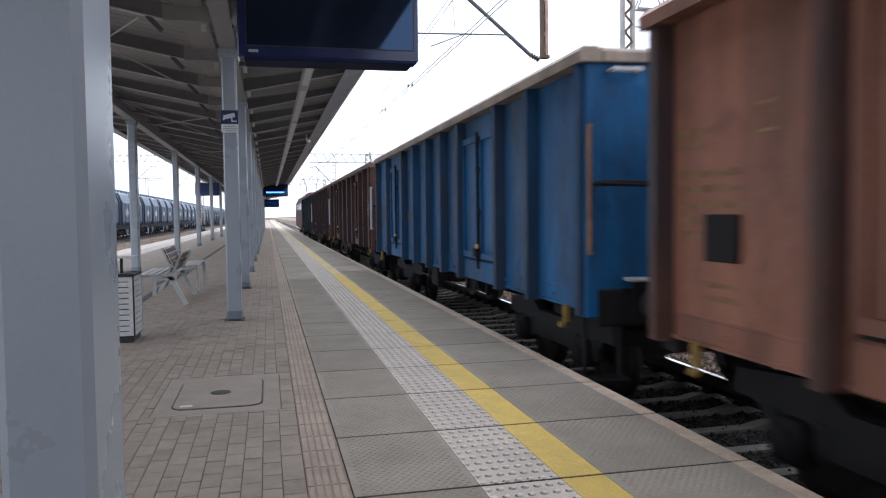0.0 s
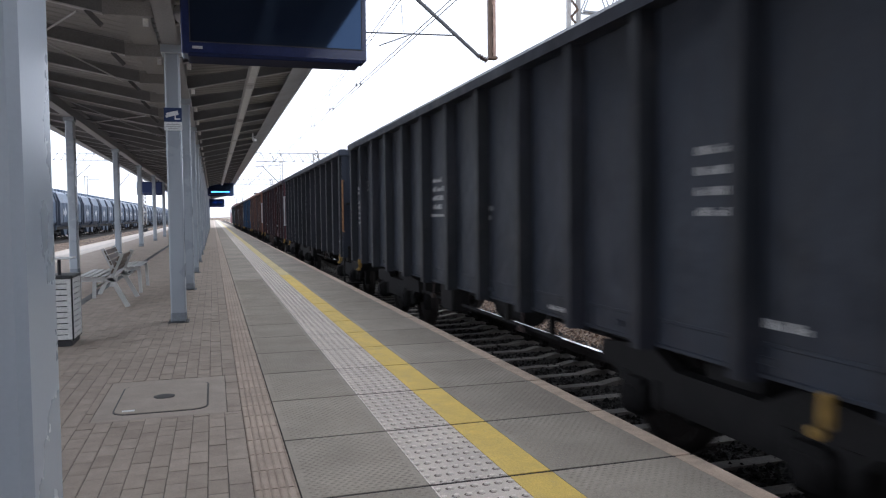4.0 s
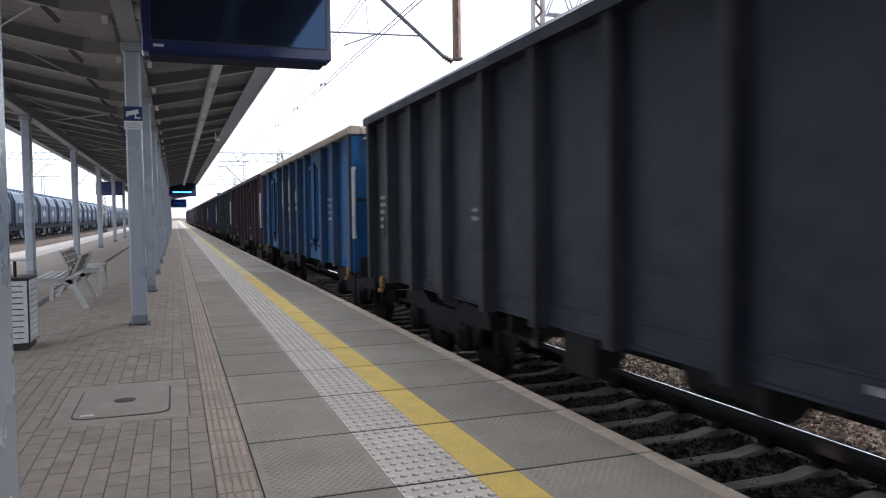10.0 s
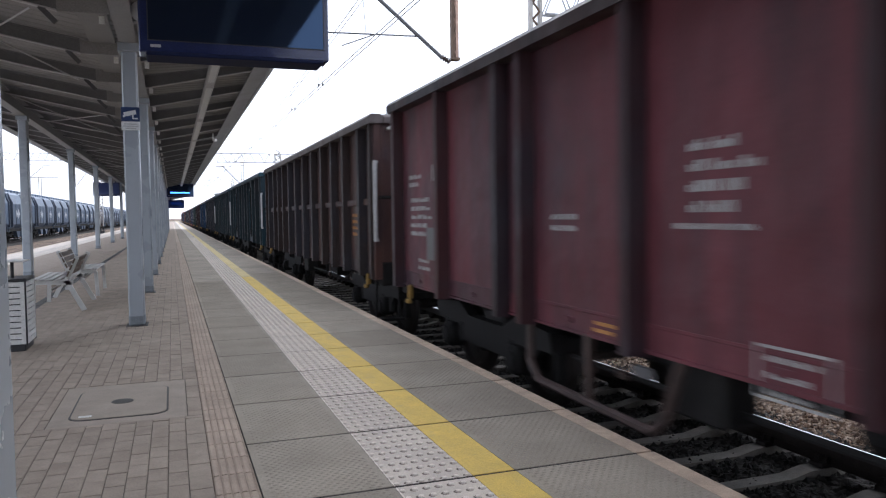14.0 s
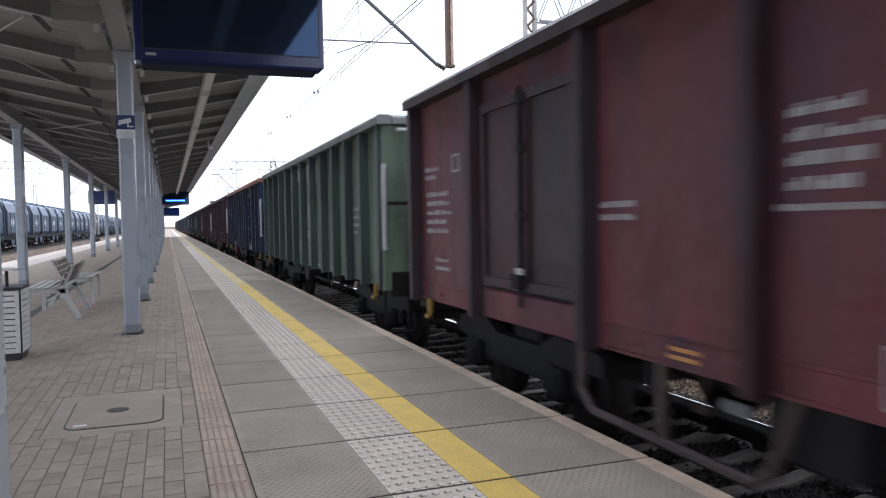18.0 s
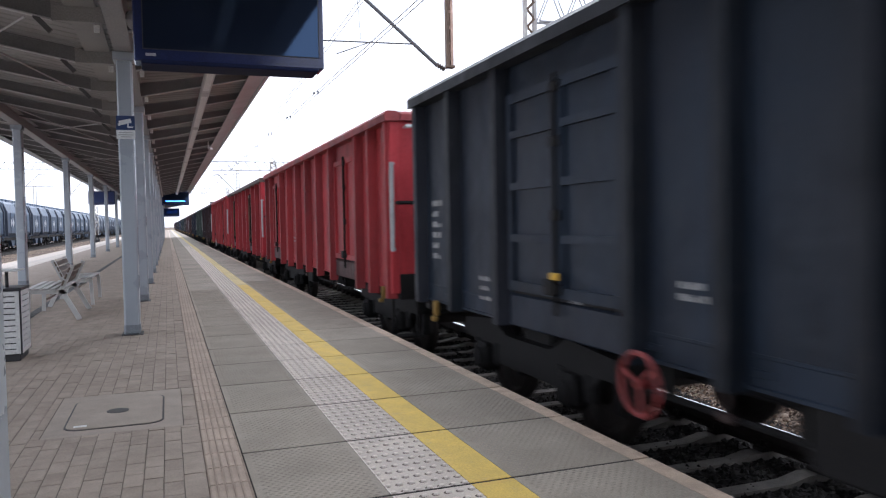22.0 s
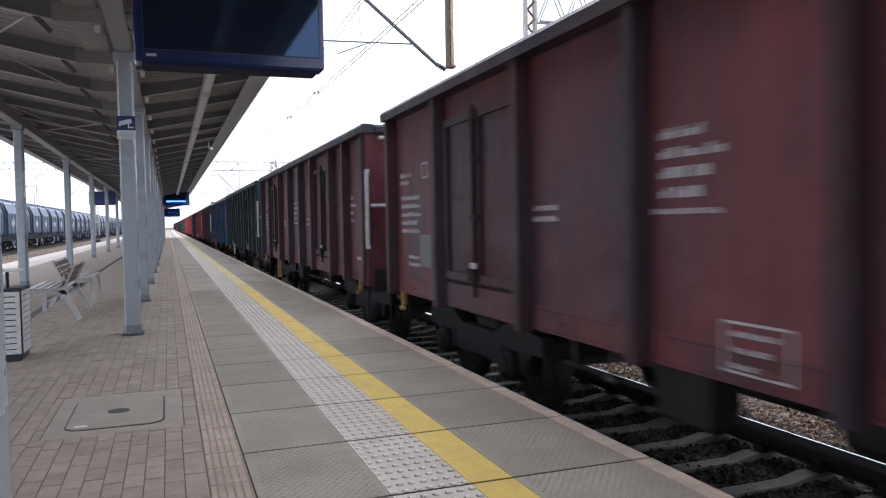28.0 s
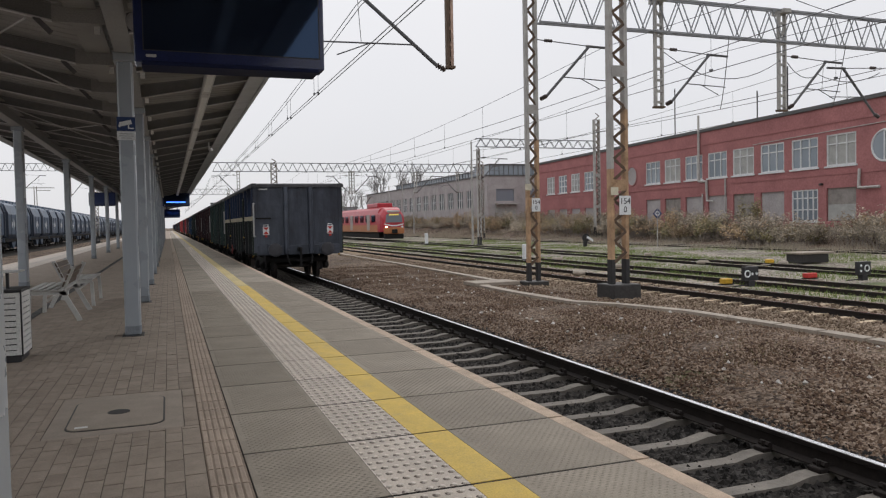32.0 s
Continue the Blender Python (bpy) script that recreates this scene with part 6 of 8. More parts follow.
NAVY = (0.013, 0.032, 0.088)
TAN, RUSTRIM = (0.36, 0.29, 0.22), (0.22, 0.10, 0.055)
TRAIN = [
    build_wagon(0, "dark green open wagon with cream stripe and grey end", "A", (0.050, 0.078, 0.062), (0.07, 0.07, 0.075), rust=0.3, extras=("stripe", "tail", "redwheel"), end_rgb=(0.072, 0.083, 0.105)),
    build_wagon(1, "faded sage green open wagon with dark posts", "A", (0.088, 0.140, 0.100), (0.16, 0.17, 0.16), marks="big", rust=0.2, extras=("word",), rib_rgb=(0.03, 0.06, 0.055)),
    build_wagon(2, "dark maroon open wagon with white stencils", "M", (0.116, 0.029, 0.034), rust=0.45, rust_rgb=(0.03, 0.02, 0.022), extras=("panel",)),
    build_wagon(3, "sooty maroon open wagon with warning signs on its end", "M", (0.108, 0.028, 0.033), rust=0.5, rust_rgb=(0.028, 0.02, 0.022), extras=("warn", "frame")),
    build_wagon(4, "dark teal green open wagon", "A", (0.011, 0.044, 0.042), marks="big", rust=0.2, extras=("word", "greywheel")),
    build_wagon(5, "blue open wagon with large cream signs and tan rim", "A", (0.006, 0.078, 0.21), TAN, marks="blue", rust=0.3, rust_rgb=(0.018, 0.045, 0.08), extras=("emblem", "greysill", "redwheel", "frame", "yellow_rail")),
    build_wagon(6, "maroon open wagon with faded graffiti", "S", (0.112, 0.027, 0.033), rust=0.5, rust_rgb=(0.028, 0.022, 0.024), extras=("graffiti",)),
    build_wagon(7, "bright red open wagon with white emblem", "F", (0.315, 0.034, 0.042), (0.28, 0.05, 0.05), marks="red", rust=0.2, rust_rgb=(0.12, 0.02, 0.02), extras=("logo", "greywheel", "box")),
    build_wagon(8, "black open wagon with banded doors and red handwheel", "N", (0.011, 0.020, 0.036), (0.03, 0.034, 0.04), marks="nav", rust=0.25, rust_rgb=(0.035, 0.035, 0.04), extras=("redwheel", "yellow_rail")),
    build_wagon(9, "bright red open wagon with white emblem", "E", (0.36, 0.038, 0.044), (0.30, 0.05, 0.05), marks="red", rust=0.2, rust_rgb=(0.14, 0.02, 0.02), extras=("logo",)),
    build_wagon(10, "bright red open wagon with rusty brown doors", "R", (0.44, 0.040, 0.050), (0.10, 0.07, 0.06), marks="red", rust=0.15, rust_rgb=(0.14, 0.02, 0.02), door_rgb=(0.17, 0.085, 0.045)),
    build_wagon(11, "bright red open wagon with white emblem", "D", (0.40, 0.042, 0.047), (0.31, 0.045, 0.05), marks="red", rust=0.18, rust_rgb=(0.14, 0.02, 0.02), extras=("logo", "greywheel")),
    build_wagon(12, "dark maroon open wagon with black sooty doors", "M", (0.112, 0.030, 0.037), rust=0.55, rust_rgb=(0.030, 0.02, 0.022), door_rgb=(0.048, 0.022, 0.024)),
    build_wagon(13, "pale sage green open wagon with dark posts", "P", (0.112, 0.155, 0.108), (0.17, 0.18, 0.17), marks="big", rust=0.2, extras=("word",), rib_rgb=(0.045, 0.07, 0.06)),
    build_wagon(14, "navy blue open wagon with rusty rim and banded doors", "N", NAVY, RUSTRIM, marks="nav", rust=0.25, rust_rgb=(0.04, 0.05, 0.07), extras=("redwheel",)),
    build_wagon(15, "maroon open wagon with grey data panel", "M", (0.116, 0.029, 0.039), rust=0.4, rust_rgb=(0.03, 0.02, 0.022), extras=("panel",)),
    build_wagon(16, "dark maroon open wagon with white stencils", "S", (0.116, 0.029, 0.039), rust=0.35, rust_rgb=(0.03, 0.02, 0.024), extras=("panel",)),
    build_wagon(17, "brown open wagon with waist rail and orange stencils", "C", (0.064, 0.031, 0.025), (0.11, 0.09, 0.085), marks="oran", mark_mat=mark_orange, rust=0.45, rust_rgb=(0.09, 0.04, 0.02)),
    build_wagon(18, "dark teal open wagon with pale stencils", "A", (0.010, 0.036, 0.050), marks="big", rust=0.2, extras=("word",)),
    build_wagon(19, "dark teal open wagon with pale stencils", "A", (0.010, 0.038, 0.050), marks="big", rust=0.2, extras=("word",)),
    build_wagon(20, "charcoal grey open wagon with small white stencils", "P", (0.016, 0.021, 0.032), marks="few", rust=0.3, rust_rgb=(0.05, 0.045, 0.045), extras=("box",)),
    build_wagon(21, "blue open wagon with large cream signs and tan rim", "A", (0.006, 0.086, 0.235), TAN, marks="blue", rust=0.35, rust_rgb=(0.015, 0.045, 0.085), extras=("emblem", "box")),
    build_wagon(22, "brown-maroon open wagon with warning signs on its end", "M", (0.096, 0.026, 0.032), rust=0.45, rust_rgb=(0.035, 0.022, 0.022), extras=("warn",)),
    build_wagon(23, "dark green open wagon with tall pale blocks", "G", (0.020, 0.064, 0.060), (0.06, 0.10, 0.09), marks="big", rust=0.2, extras=("word", "lowword", "warn", "box")),
    build_wagon(24, "navy blue open wagon with rusty rim and banded doors", "N", (0.013, 0.032, 0.088), RUSTRIM, marks="nav", rust=0.25, rust_rgb=(0.035, 0.045, 0.065), extras=("redwheel", "frame")),
    build_wagon(25, "brown-maroon sooty open wagon", "M", (0.084, 0.024, 0.033), rust=0.45, rust_rgb=(0.035, 0.024, 0.024)),
    build_wagon(26, "sooty black open wagon", "P", (0.020, 0.025, 0.036), rust=0.3, rust_rgb=(0.045, 0.04, 0.04)),
    build_wagon(27, "sooty black open wagon with brass-coloured handrail", "P", (0.020, 0.025, 0.036), rust=0.3, rust_rgb=(0.045, 0.04, 0.04), extras=("yellow_rail",)),
    build_wagon(28, "sooty maroon open wagon with faded graffiti", "M", (0.104, 0.027, 0.031), rust=0.45, rust_rgb=(0.035, 0.024, 0.024), extras=("graffiti", "warn")),
    build_wagon(29, "faded orange-brown open wagon", "A", (0.25, 0.108, 0.066), (0.27, 0.14, 0.10), mark_mat=mark_tan, rust=0.5, rust_rgb=(0.10, 0.045, 0.035), extras=("box",)),
    build_wagon(30, "bright blue open wagon with tan rim", "A", (0.012, 0.105, 0.26), (0.33, 0.26, 0.20), marks="few", mark_mat=mark_tan, rust=0.35, rust_rgb=(0.02, 0.045, 0.08), extras=("yellow_rail",)),
    build_wagon(31, "rusty brown open wagon", "M", (0.13, 0.058, 0.04), (0.14, 0.08, 0.06), rust=0.45, rust_rgb=(0.05, 0.03, 0.025)),
    build_wagon(32, "rusty brown open wagon", "M", (0.11, 0.05, 0.04), (0.14, 0.08, 0.06), rust=0.45, rust_rgb=(0.05, 0.03, 0.025)),
    build_wagon(33, "dark green open wagon", "A", (0.018, 0.045, 0.045), (0.05, 0.06, 0.06), marks="big", rust=0.25),
]


def build_locomotive():
    body = wagon_paint((0.20, 0.05, 0.06), 0.25, (0.06, 0.03, 0.03))
    w = thing("locomotive", "dull red electric locomotive at the head of the train", "locomotive", group="")
    g = Geo()
    out = [(-1.45, 0.95), (1.45, 0.95), (1.45, 2.5), (1.42, 3.1), (1.15, 3.65), (0.8, 3.85), (-0.8, 3.85), (-1.15, 3.65), (-1.42, 3.1), (-1.45, 2.5)]
    g.extrude(out, "y", -7.6, 7.6)
    part("body", g, body, w)
    for s in (-1, 1):
        cabm = Matrix.Rotation(math.pi, 4, "Z") if s > 0 else Matrix()
        part("windscreen", Geo().box(-1.15, 1.15, -7.66, -7.58, 2.55, 3.25, 0.02), screen_glass, w, "dark windscreen", at=cabm)
        part("headlamp", Geo().lathe([(0.12, 0), (0.12, 0.06)], 14, Matrix.Translation((-1.0, -7.58, 1.5)) @ Matrix.Rotation(radians(90), 4, "X")), sign_white, w, at=cabm)
        part("headlamp", Geo().lathe([(0.12, 0), (0.12, 0.06)], 14, Matrix.Translation((1.0, -7.58, 1.5)) @ Matrix.Rotation(radians(90), 4, "X")), sign_white, w, at=cabm)
        for x in (-0.875, 0.875):
            part("buffer", shared("buffer", buffer_geo), buffer_mat, w, at=cabm @ Matrix.Translation((x, -7.6, 1.06)))
        b = part("bogie", shared("bogie", bogie_frame), under_mat, w, at=cabm @ Matrix.Translation((0, 4.4, 0)))
        for k, yy in (("rear", -0.9), ("front", 0.9)):
            bogie_wheels.append((k, s > 0, part("wheelset", shared("wheelset", wheelset_geo), wheel_mat, b, at=(0, yy, 0.46))))
        for k in range(4):
            part("side_window", Geo().box(-1.475, -1.44, -5.2 + k * 2.6, -4.3 + k * 2.6, 2.45, 3.0, 0.02), screen_glass, w, at=cabm)
    part("underframe", Geo().box(-1.3, 1.3, -7.4, 7.4, 0.85, 1.0, 0.02).box(-1.1, 1.1, -2.0, 2.0, 0.35, 0.9, 0.04), under_mat, w)
    pan = Geo()
    pan.path([(-0.5, 5.8, 4.0), (-0.45, 4.6, 4.75), (-0.7, 5.6, 5.55)], 0.03).path([(0.5, 5.8, 4.0), (0.45, 4.6, 4.75), (0.7, 5.6, 5.55)], 0.03)
    pan.rod((-0.95, 5.6, 5.57), (0.95, 5.6, 5.57), 0.03)
    pan.rod((-0.6, 5.8, 3.95), (0.6, 5.8, 3.95), 0.05)
    part("pantograph", pan, wire_mat, w, "raised pantograph")
    ins = Geo()
    for x in (-0.6, 0.6):
        ins.rod((x, 5.8, 3.8), (x, 5.8, 3.97), 0.06)
    part("insulator", ins, insulator_mat, w)
    return w


loco = build_locomotive()
# ================= things on the platform =================


def build_display(at, wide, label, lit=False, high=0.90, pane=None):
    d = thing("hanging_display", label, "display board", at)
    t = 0.13
    part("case", Geo().box(-wide / 2, wide / 2, -t, t, 0.0, high, 0.012), screen_case, d, "dark navy metal case")
    for s in (-1, 1):
        sc = part("screen", Geo().box(-wide / 2 + 0.085, wide / 2 - 0.055, s * t, s * (t + 0.006), 0.115, high - 0.06), pane or screen_glass, d, "glossy dark screen pane")
        part("bezel", Geo().box(-wide / 2 + 0.075, wide / 2 - 0.045, s * (t - 0.004), s * (t + 0.003), 0.105, high - 0.05), black_paint, d)
        if lit:
            g = Geo()
            for a, b in ((-0.36, -0.05), (-0.04, 0.12), (0.13, 0.34)):
                g.box(wide * a, wide * b, s * (t + 0.007), s * (t + 0.010), 0.22, 0.31)
            part("glowing_line", g, blue_glow, sc, "glowing blue line of letters")
    part("visor", Geo().box(-wide / 2 + 0.06, wide / 2 - 0.06, -t - 0.05, t + 0.05, -0.035, 0.004, 0.01), visor_navy, d, "thin lower visor")
    part("maker_plate", Geo().box(-wide / 2 + 0.10, -wide / 2 + 0.19, -t - 0.006, -t, 0.045, 0.07), rail_grey, d)
    for x in (-wide * 0.35, wide * 0.35):
        part("hanger", Geo().rod((x, 0, high - 0.01), (x, 0, high + 0.28), 0.025, 8), screen_case, d)
    return d


screen_blue = surface("screen_blue", (0.012, 0.03, 0.12), 0.6, vary=0.1, scale=2, bump=0)
build_display(pose(0.628, 7.58, 2.843), 1.745, "dark hanging departure display with glossy black screen")
build_display(pose(0.58, 57.0, 2.86), 1.82, "hanging departure display with glowing blue line", lit=True)
build_display(pose(0.40, 78.0, 2.32), 1.45, "small dark hanging information board", high=0.78)
build_display(pose(-4.0, 54.0, 2.86), 1.6, "blue hanging display under the far canopy wing", high=0.85, pane=screen_blue)


def build_camera_sign():
    s = thing("camera_sign", "blue and white surveillance sign on the grey post", "sign", (ROW_R, 9.955, 0))
    part("blue_plate", Geo().box(-0.105, 0.105, -0.006, 0.0, 2.505, 2.675, 0.002), sign_blue, s, "blue enamel plate")
    part("white_plate", Geo().box(-0.105, 0.105, -0.006, 0.0, 2.395, 2.500, 0.002), sign_white, s, "white text plate")
    g = Geo()
    m = Matrix.Translation((0, -0.0075, 2.60)) @ Matrix.Rotation(radians(-14), 4, "Y")
    g.box(-0.075, 0.065, -0.001, 0.001, -0.025, 0.028, m=m)
    g.box(-0.09, -0.07, -0.001, 0.001, -0.03, 0.0, m=m)
    g.box(0.02, 0.035, -0.0085, -0.0065, 2.54, 2.58)
    g.box(0.02, 0.085, -0.0085, -0.0065, 2.530, 2.545)
    part("camera_symbol", g, sign_white, s, "white camera pictogram")
    b = Geo()
    for k, w in enumerate((0.15, 0.17, 0.12)):
        b.box(-w / 2, w / 2, -0.0085, -0.0065, 2.465 - k * 0.025, 2.475 - k * 0.025)
    part("text_line", b, rail_grey, s)["kind"] = "stuff"


build_camera_sign()


def build_cctv(at, rz):
    c = thing("security_camera", "small white security camera under the canopy", "camera", at @ Matrix.Rotation(radians(rz), 4, "Z"))
    part("arm", Geo().path([(0, 0, 0.0), (0, 0, -0.16), (0, -0.08, -0.18)], 0.018, 8), sign_white, c)
    part("housing", Geo().box(-0.04, 0.04, -0.28, -0.05, -0.23, -0.15, 0.012), sign_white, c)
    part("lens", Geo().rod((0, -0.28, -0.19), (0, -0.295, -0.19), 0.028, 12), screen_glass, c)


build_cctv(pose(1.2, 23.4, 3.82), 160)
spk = thing("loudspeaker", "pale horn loudspeaker beside the main beam", "loudspeaker", pose(-0.24, 8.7, 3.50))
part("horn", Geo().lathe([(0.05, 0.0), (0.06, 0.10), (0.11, 0.22)], 14, Matrix.Rotation(radians(100), 4, "X")), canopy_steel, spk)
part("bracket", Geo().box(-0.02, 0.02, -0.03, 0.03, 0.0, 0.15), post_paint, spk)


def build_bin():
    b = thing("litter_bin", "square litter bin with slotted white panels and black frame", "litter bin", pose(-1.655, 8.765, 0))
    w = 0.245
    part("liner", Geo().box(-w + 0.02, w - 0.02, -w + 0.02, w - 0.02, 0.05, 0.66), black_paint, b)
    for x in (-w, w):
        for y in (-w, w):
            part("corner_post", Geo().box(x - 0.008, x + 0.008, y - 0.008, y + 0.008, 0.06, 0.715, 0.003), black_paint, b)
    part("plinth", Geo().box(-w + 0.015, w - 0.015, -w + 0.015, w - 0.015, 0.0, 0.07, 0.006), black_paint, b)
    part("top_frame", Geo().box(-w - 0.010, w + 0.010, -w - 0.010, w + 0.010, 0.705, 0.735, 0.005), black_paint, b)
    slat = fix_normals(Geo().box(-w + 0.045, w - 0.045, -0.007, 0.007, -0.0235, 0.0235, 0.002).mesh("slat"))
    stile = fix_normals(Geo().box(-0.020, 0.020, -0.0085, 0.0085, 0.075, 0.700, 0.003).mesh("stile"))
    rail = fix_normals(Geo().box(-w + 0.046, w - 0.046, -0.0085, 0.0085, -0.022, 0.022, 0.003).mesh("panel_rail"))
    for a in range(4):
        side = Matrix.Rotation(a * math.pi / 2, 4, "Z") @ Matrix.Translation((0, -w, 0))
        for x in (-w + 0.028, w - 0.028):
            part("stile", stile, white_paint, b, at=side @ Matrix.Translation((x, 0, 0)))
        for z in (0.097, 0.678):
            part("panel_rail", rail, white_paint, b, at=side @ Matrix.Translation((0, 0, z)))
        for k in range(9):
            part("slat", slat, white_paint, b, at=side @ Matrix.Translation((0, 0, 0.153 + k * 0.0587)))
    for x in (-0.02, 0.10):
        part("hood_post", Geo().rod((x, -0.05, 0.70), (x, -0.05, 0.90), 0.017, 8), black_paint, b)
    part("hood", Geo().box(-0.24, 0.225, -0.22, 0.20, 0.90, 0.911, 0.003), white_paint, b, "flat white rain hood")


build_bin()


def build_bench(at):
    b = thing("bench", "platform bench with pale metal frame and brown slatted back", "bench", at, group="platform benches")
    # it faces -x; its length runs along y
    for y in (0.06, 1.55):
        g = Geo()
        g.bar((-0.54, y, 0.43), (-0.02, y, 0.41), 0.05, 0.06)
        g.bar((-0.53, y, 0.42), (-0.55, y, 0.0), 0.05, 0.055)
        g.bar((-0.10, y, 0.43), (0.12, y, 0.0), 0.05, 0.065)
        g.bar((-0.12, y, 0.40), (0.05, y, 0.79), 0.05, 0.06)
        part("end_frame", g, bench_metal, b, "pale cast metal end frame")
    for k in range(5):
        x = -0.515 + k * 0.100
        part("seat_slat", Geo().box(x - 0.041, x + 0.041, 0.0, 1.61, 0.455 - k * 0.004, 0.478 - k * 0.004, 0.006), bench_seat_mat, b, "pale shiny seat slat")
    for k in range(3):
        z = 0.54 + k * 0.092
        x = -0.055 + (z - 0.50) * 0.436
        m = Matrix.Translation((x - 0.04, 0, z)) @ Matrix.Rotation(radians(23), 4, "Y")
        part("back_slat", Geo().box(-0.012, 0.012, 0.0, 1.61, -0.040, 0.040, 0.005, m=m), bench_wood, b, "brown back slat")
    part("stretcher", Geo().rod((-0.32, 0.06, 0.30), (-0.32, 1.55, 0.30), 0.02, 8), bench_metal, b)
    return b


build_bench(pose(-1.36, 12.0, 0))
build_bench(pose(-1.80, 15.8, 0, 0, 0, 180))

# ================= overhead line =================


def mast(at, wide, deep, h, label, paint, blockw=0.6, blockh=0.45, lace_deep=True):
    m = thing("catenary_mast", label, "catenary mast", at)
    for s in (-1, 1):
        low = min(h, 4.4 if s > 0 else 2.9)
        part("leg", Geo().box(s * wide / 2 - 0.05, s * wide / 2 + 0.05, -deep / 2, deep / 2, 0.0, low, 0.006), paint, m, "rusty steel channel leg")
        if h > low:
            part("upper_leg", Geo().box(s * wide / 2 - 0.05, s * wide / 2 + 0.05, -deep / 2, deep / 2, low, h, 0.006), mast_pale, m, "pale weathered upper leg")
        part("painted_base", Geo().box(s * wide / 2 - 0.056, s * wide / 2 + 0.056, -deep / 2 - 0.006, deep / 2 + 0.006, 0.0, 0.62, 0.006), black_paint, m, "black painted base")
    n = int(h / 0.52)
    lace = fix_normals(Geo().bar((-wide / 2 + 0.04, 0, 0), (wide / 2 - 0.04, 0, 0.26), 0.014, 0.075).mesh("lacing_bar"))
    lace2 = fix_normals(Geo().bar((wide / 2 - 0.04, 0, 0), (-wide / 2 + 0.04, 0, 0.26), 0.014, 0.075).mesh("lacing_bar"))
    for k in range(n):
        part("lacing_bar", lace, lace_rust, m, at=(0, -deep / 2, 0.55 + k * 0.52))
        part("lacing_bar", lace2, lace_rust, m, at=(0, -deep / 2 + 0.012, 0.81 + k * 0.52))
    for z in (2.35, 5.2):
        part("batten_plate", Geo().box(-wide / 2, wide / 2, -deep / 2 - 0.012, -deep / 2, z, z + 0.28), paint if z < 4 else mast_pale, m)
    part("footing", Geo().box(-blockw / 2, blockw / 2, -blockw / 2, blockw / 2, -0.5, blockh - 0.40, 0.02), black_paint if blockh > 0.5 else iron_dark, m, "black concrete footing")
    return m


MZ = -0.62
mast(pose(10.62, 21.0, MZ + 0.02), 0.32, 0.16, 10.5, "tall rusty lattice catenary mast carrying the gantry", mast_rust, 0.7, 0.45)
mast(pose(10.72, 16.45, MZ + 0.30), 0.42, 0.20, 11.0, "tall rusty lattice catenary mast on black footing", mast_rust, 0.80, 0.40)


def bar_text(name, body, size, material, parent, m):
    c = bpy.data.curves.new(name, "FONT")
    c.body, c.size, c.align_x, c.align_y, c.extrude = body, size, "CENTER", "CENTER", 0.003
    tmp = new(name, c)
    bpy.context.view_layer.update()
    me = bpy.data.meshes.new_from_object(tmp)
    bpy.data.objects.remove(tmp)
    me.materials.clear()
    me.materials.append(None)
    return part(name, me, material, parent, at=m)


ink = surface("sign_ink", (0.03, 0.03, 0.035), 0.6, vary=0.1, bump=0)
for nm, x, y, z, sc in (("a", 10.82, 16.28, 1.66, 1.0), ("b", 10.66, 20.85, 1.80, 0.85)):
    s = thing("kilometre_plate", "white kilometre plate with black figures on the mast", "sign", pose(x, y, z))
    part("plate", Geo().box(-0.17 * sc, 0.17 * sc, -0.01, 0.0, -0.24 * sc, 0.24 * sc, 0.004), sign_white, s)
    bar_text("figures", "154", 0.21 * sc, ink, s, Matrix.Translation((0, -0.0125, 0.10 * sc)) @ Matrix.Rotation(radians(90), 4, "X"))
    bar_text("figures", "0", 0.21 * sc, ink, s, Matrix.Translation((0, -0.0125, -0.11 * sc)) @ Matrix.Rotation(radians(90), 4, "X"))
for x, y, z in ((10.55, 16.33, 2.02), (10.42, 20.88, 2.35)):
    s = thing("mast_label", "small cream enamel label on the mast", "sign", pose(x, y, z))
    part("plate", Geo().box(-0.11, 0.11, -0.008, 0, -0.10, 0.10, 0.003), mark_cream, s)


def gantry(name, label, x0, x1, y, z0, z1, material, step=0.95, deep=0.5, rod=0.028):
    """A lattice portal beam: four chords with zig-zag lacing."""
    g = thing(name, label, "catenary gantry", pose(0, y, 0))
    for yy in (-deep / 2, deep / 2):
        for z in (z0, z1):
            part("chord", Geo().box(x0, x1, yy - rod * 1.3, yy + rod * 1.3, z - rod * 1.3, z + rod * 1.3), material, g)
    n = int((x1 - x0) / step)
    d1 = fix_normals(Geo().rod((0, 0, z0), (step / 2, 0, z1), rod, 5).mesh("brace"))
    d2 = fix_normals(Geo().rod((step / 2, 0, z1), (step, 0, z0), rod, 5).mesh("brace"))
    tie = fix_normals(Geo().rod((0, -deep / 2, z0), (step / 2, deep / 2, z0), rod * 0.7, 5).mesh("tie"))
    for k in range(n):
        for yy in (-deep / 2, deep / 2):
            part("brace", d1, material, g, at=(x0 + k * step, yy, 0))
            part("brace", d2, material, g, at=(x0 + k * step, yy, 0))
        part("tie", tie, material, g, at=(x0 + k * step, 0, 0))
    return g


gantry("catenary_gantry", "galvanised lattice gantry spanning the sidings", 10.9, 44.0, 21.0, 7.42, 8.50, gantry_grey, 0.95, 0.22, 0.022)
gantry("catenary_gantry", "lattice gantry over the platform track", 5.9, 10.9, 16.4, 8.2, 9.2, gantry_grey, 0.95, 0.22, 0.022)


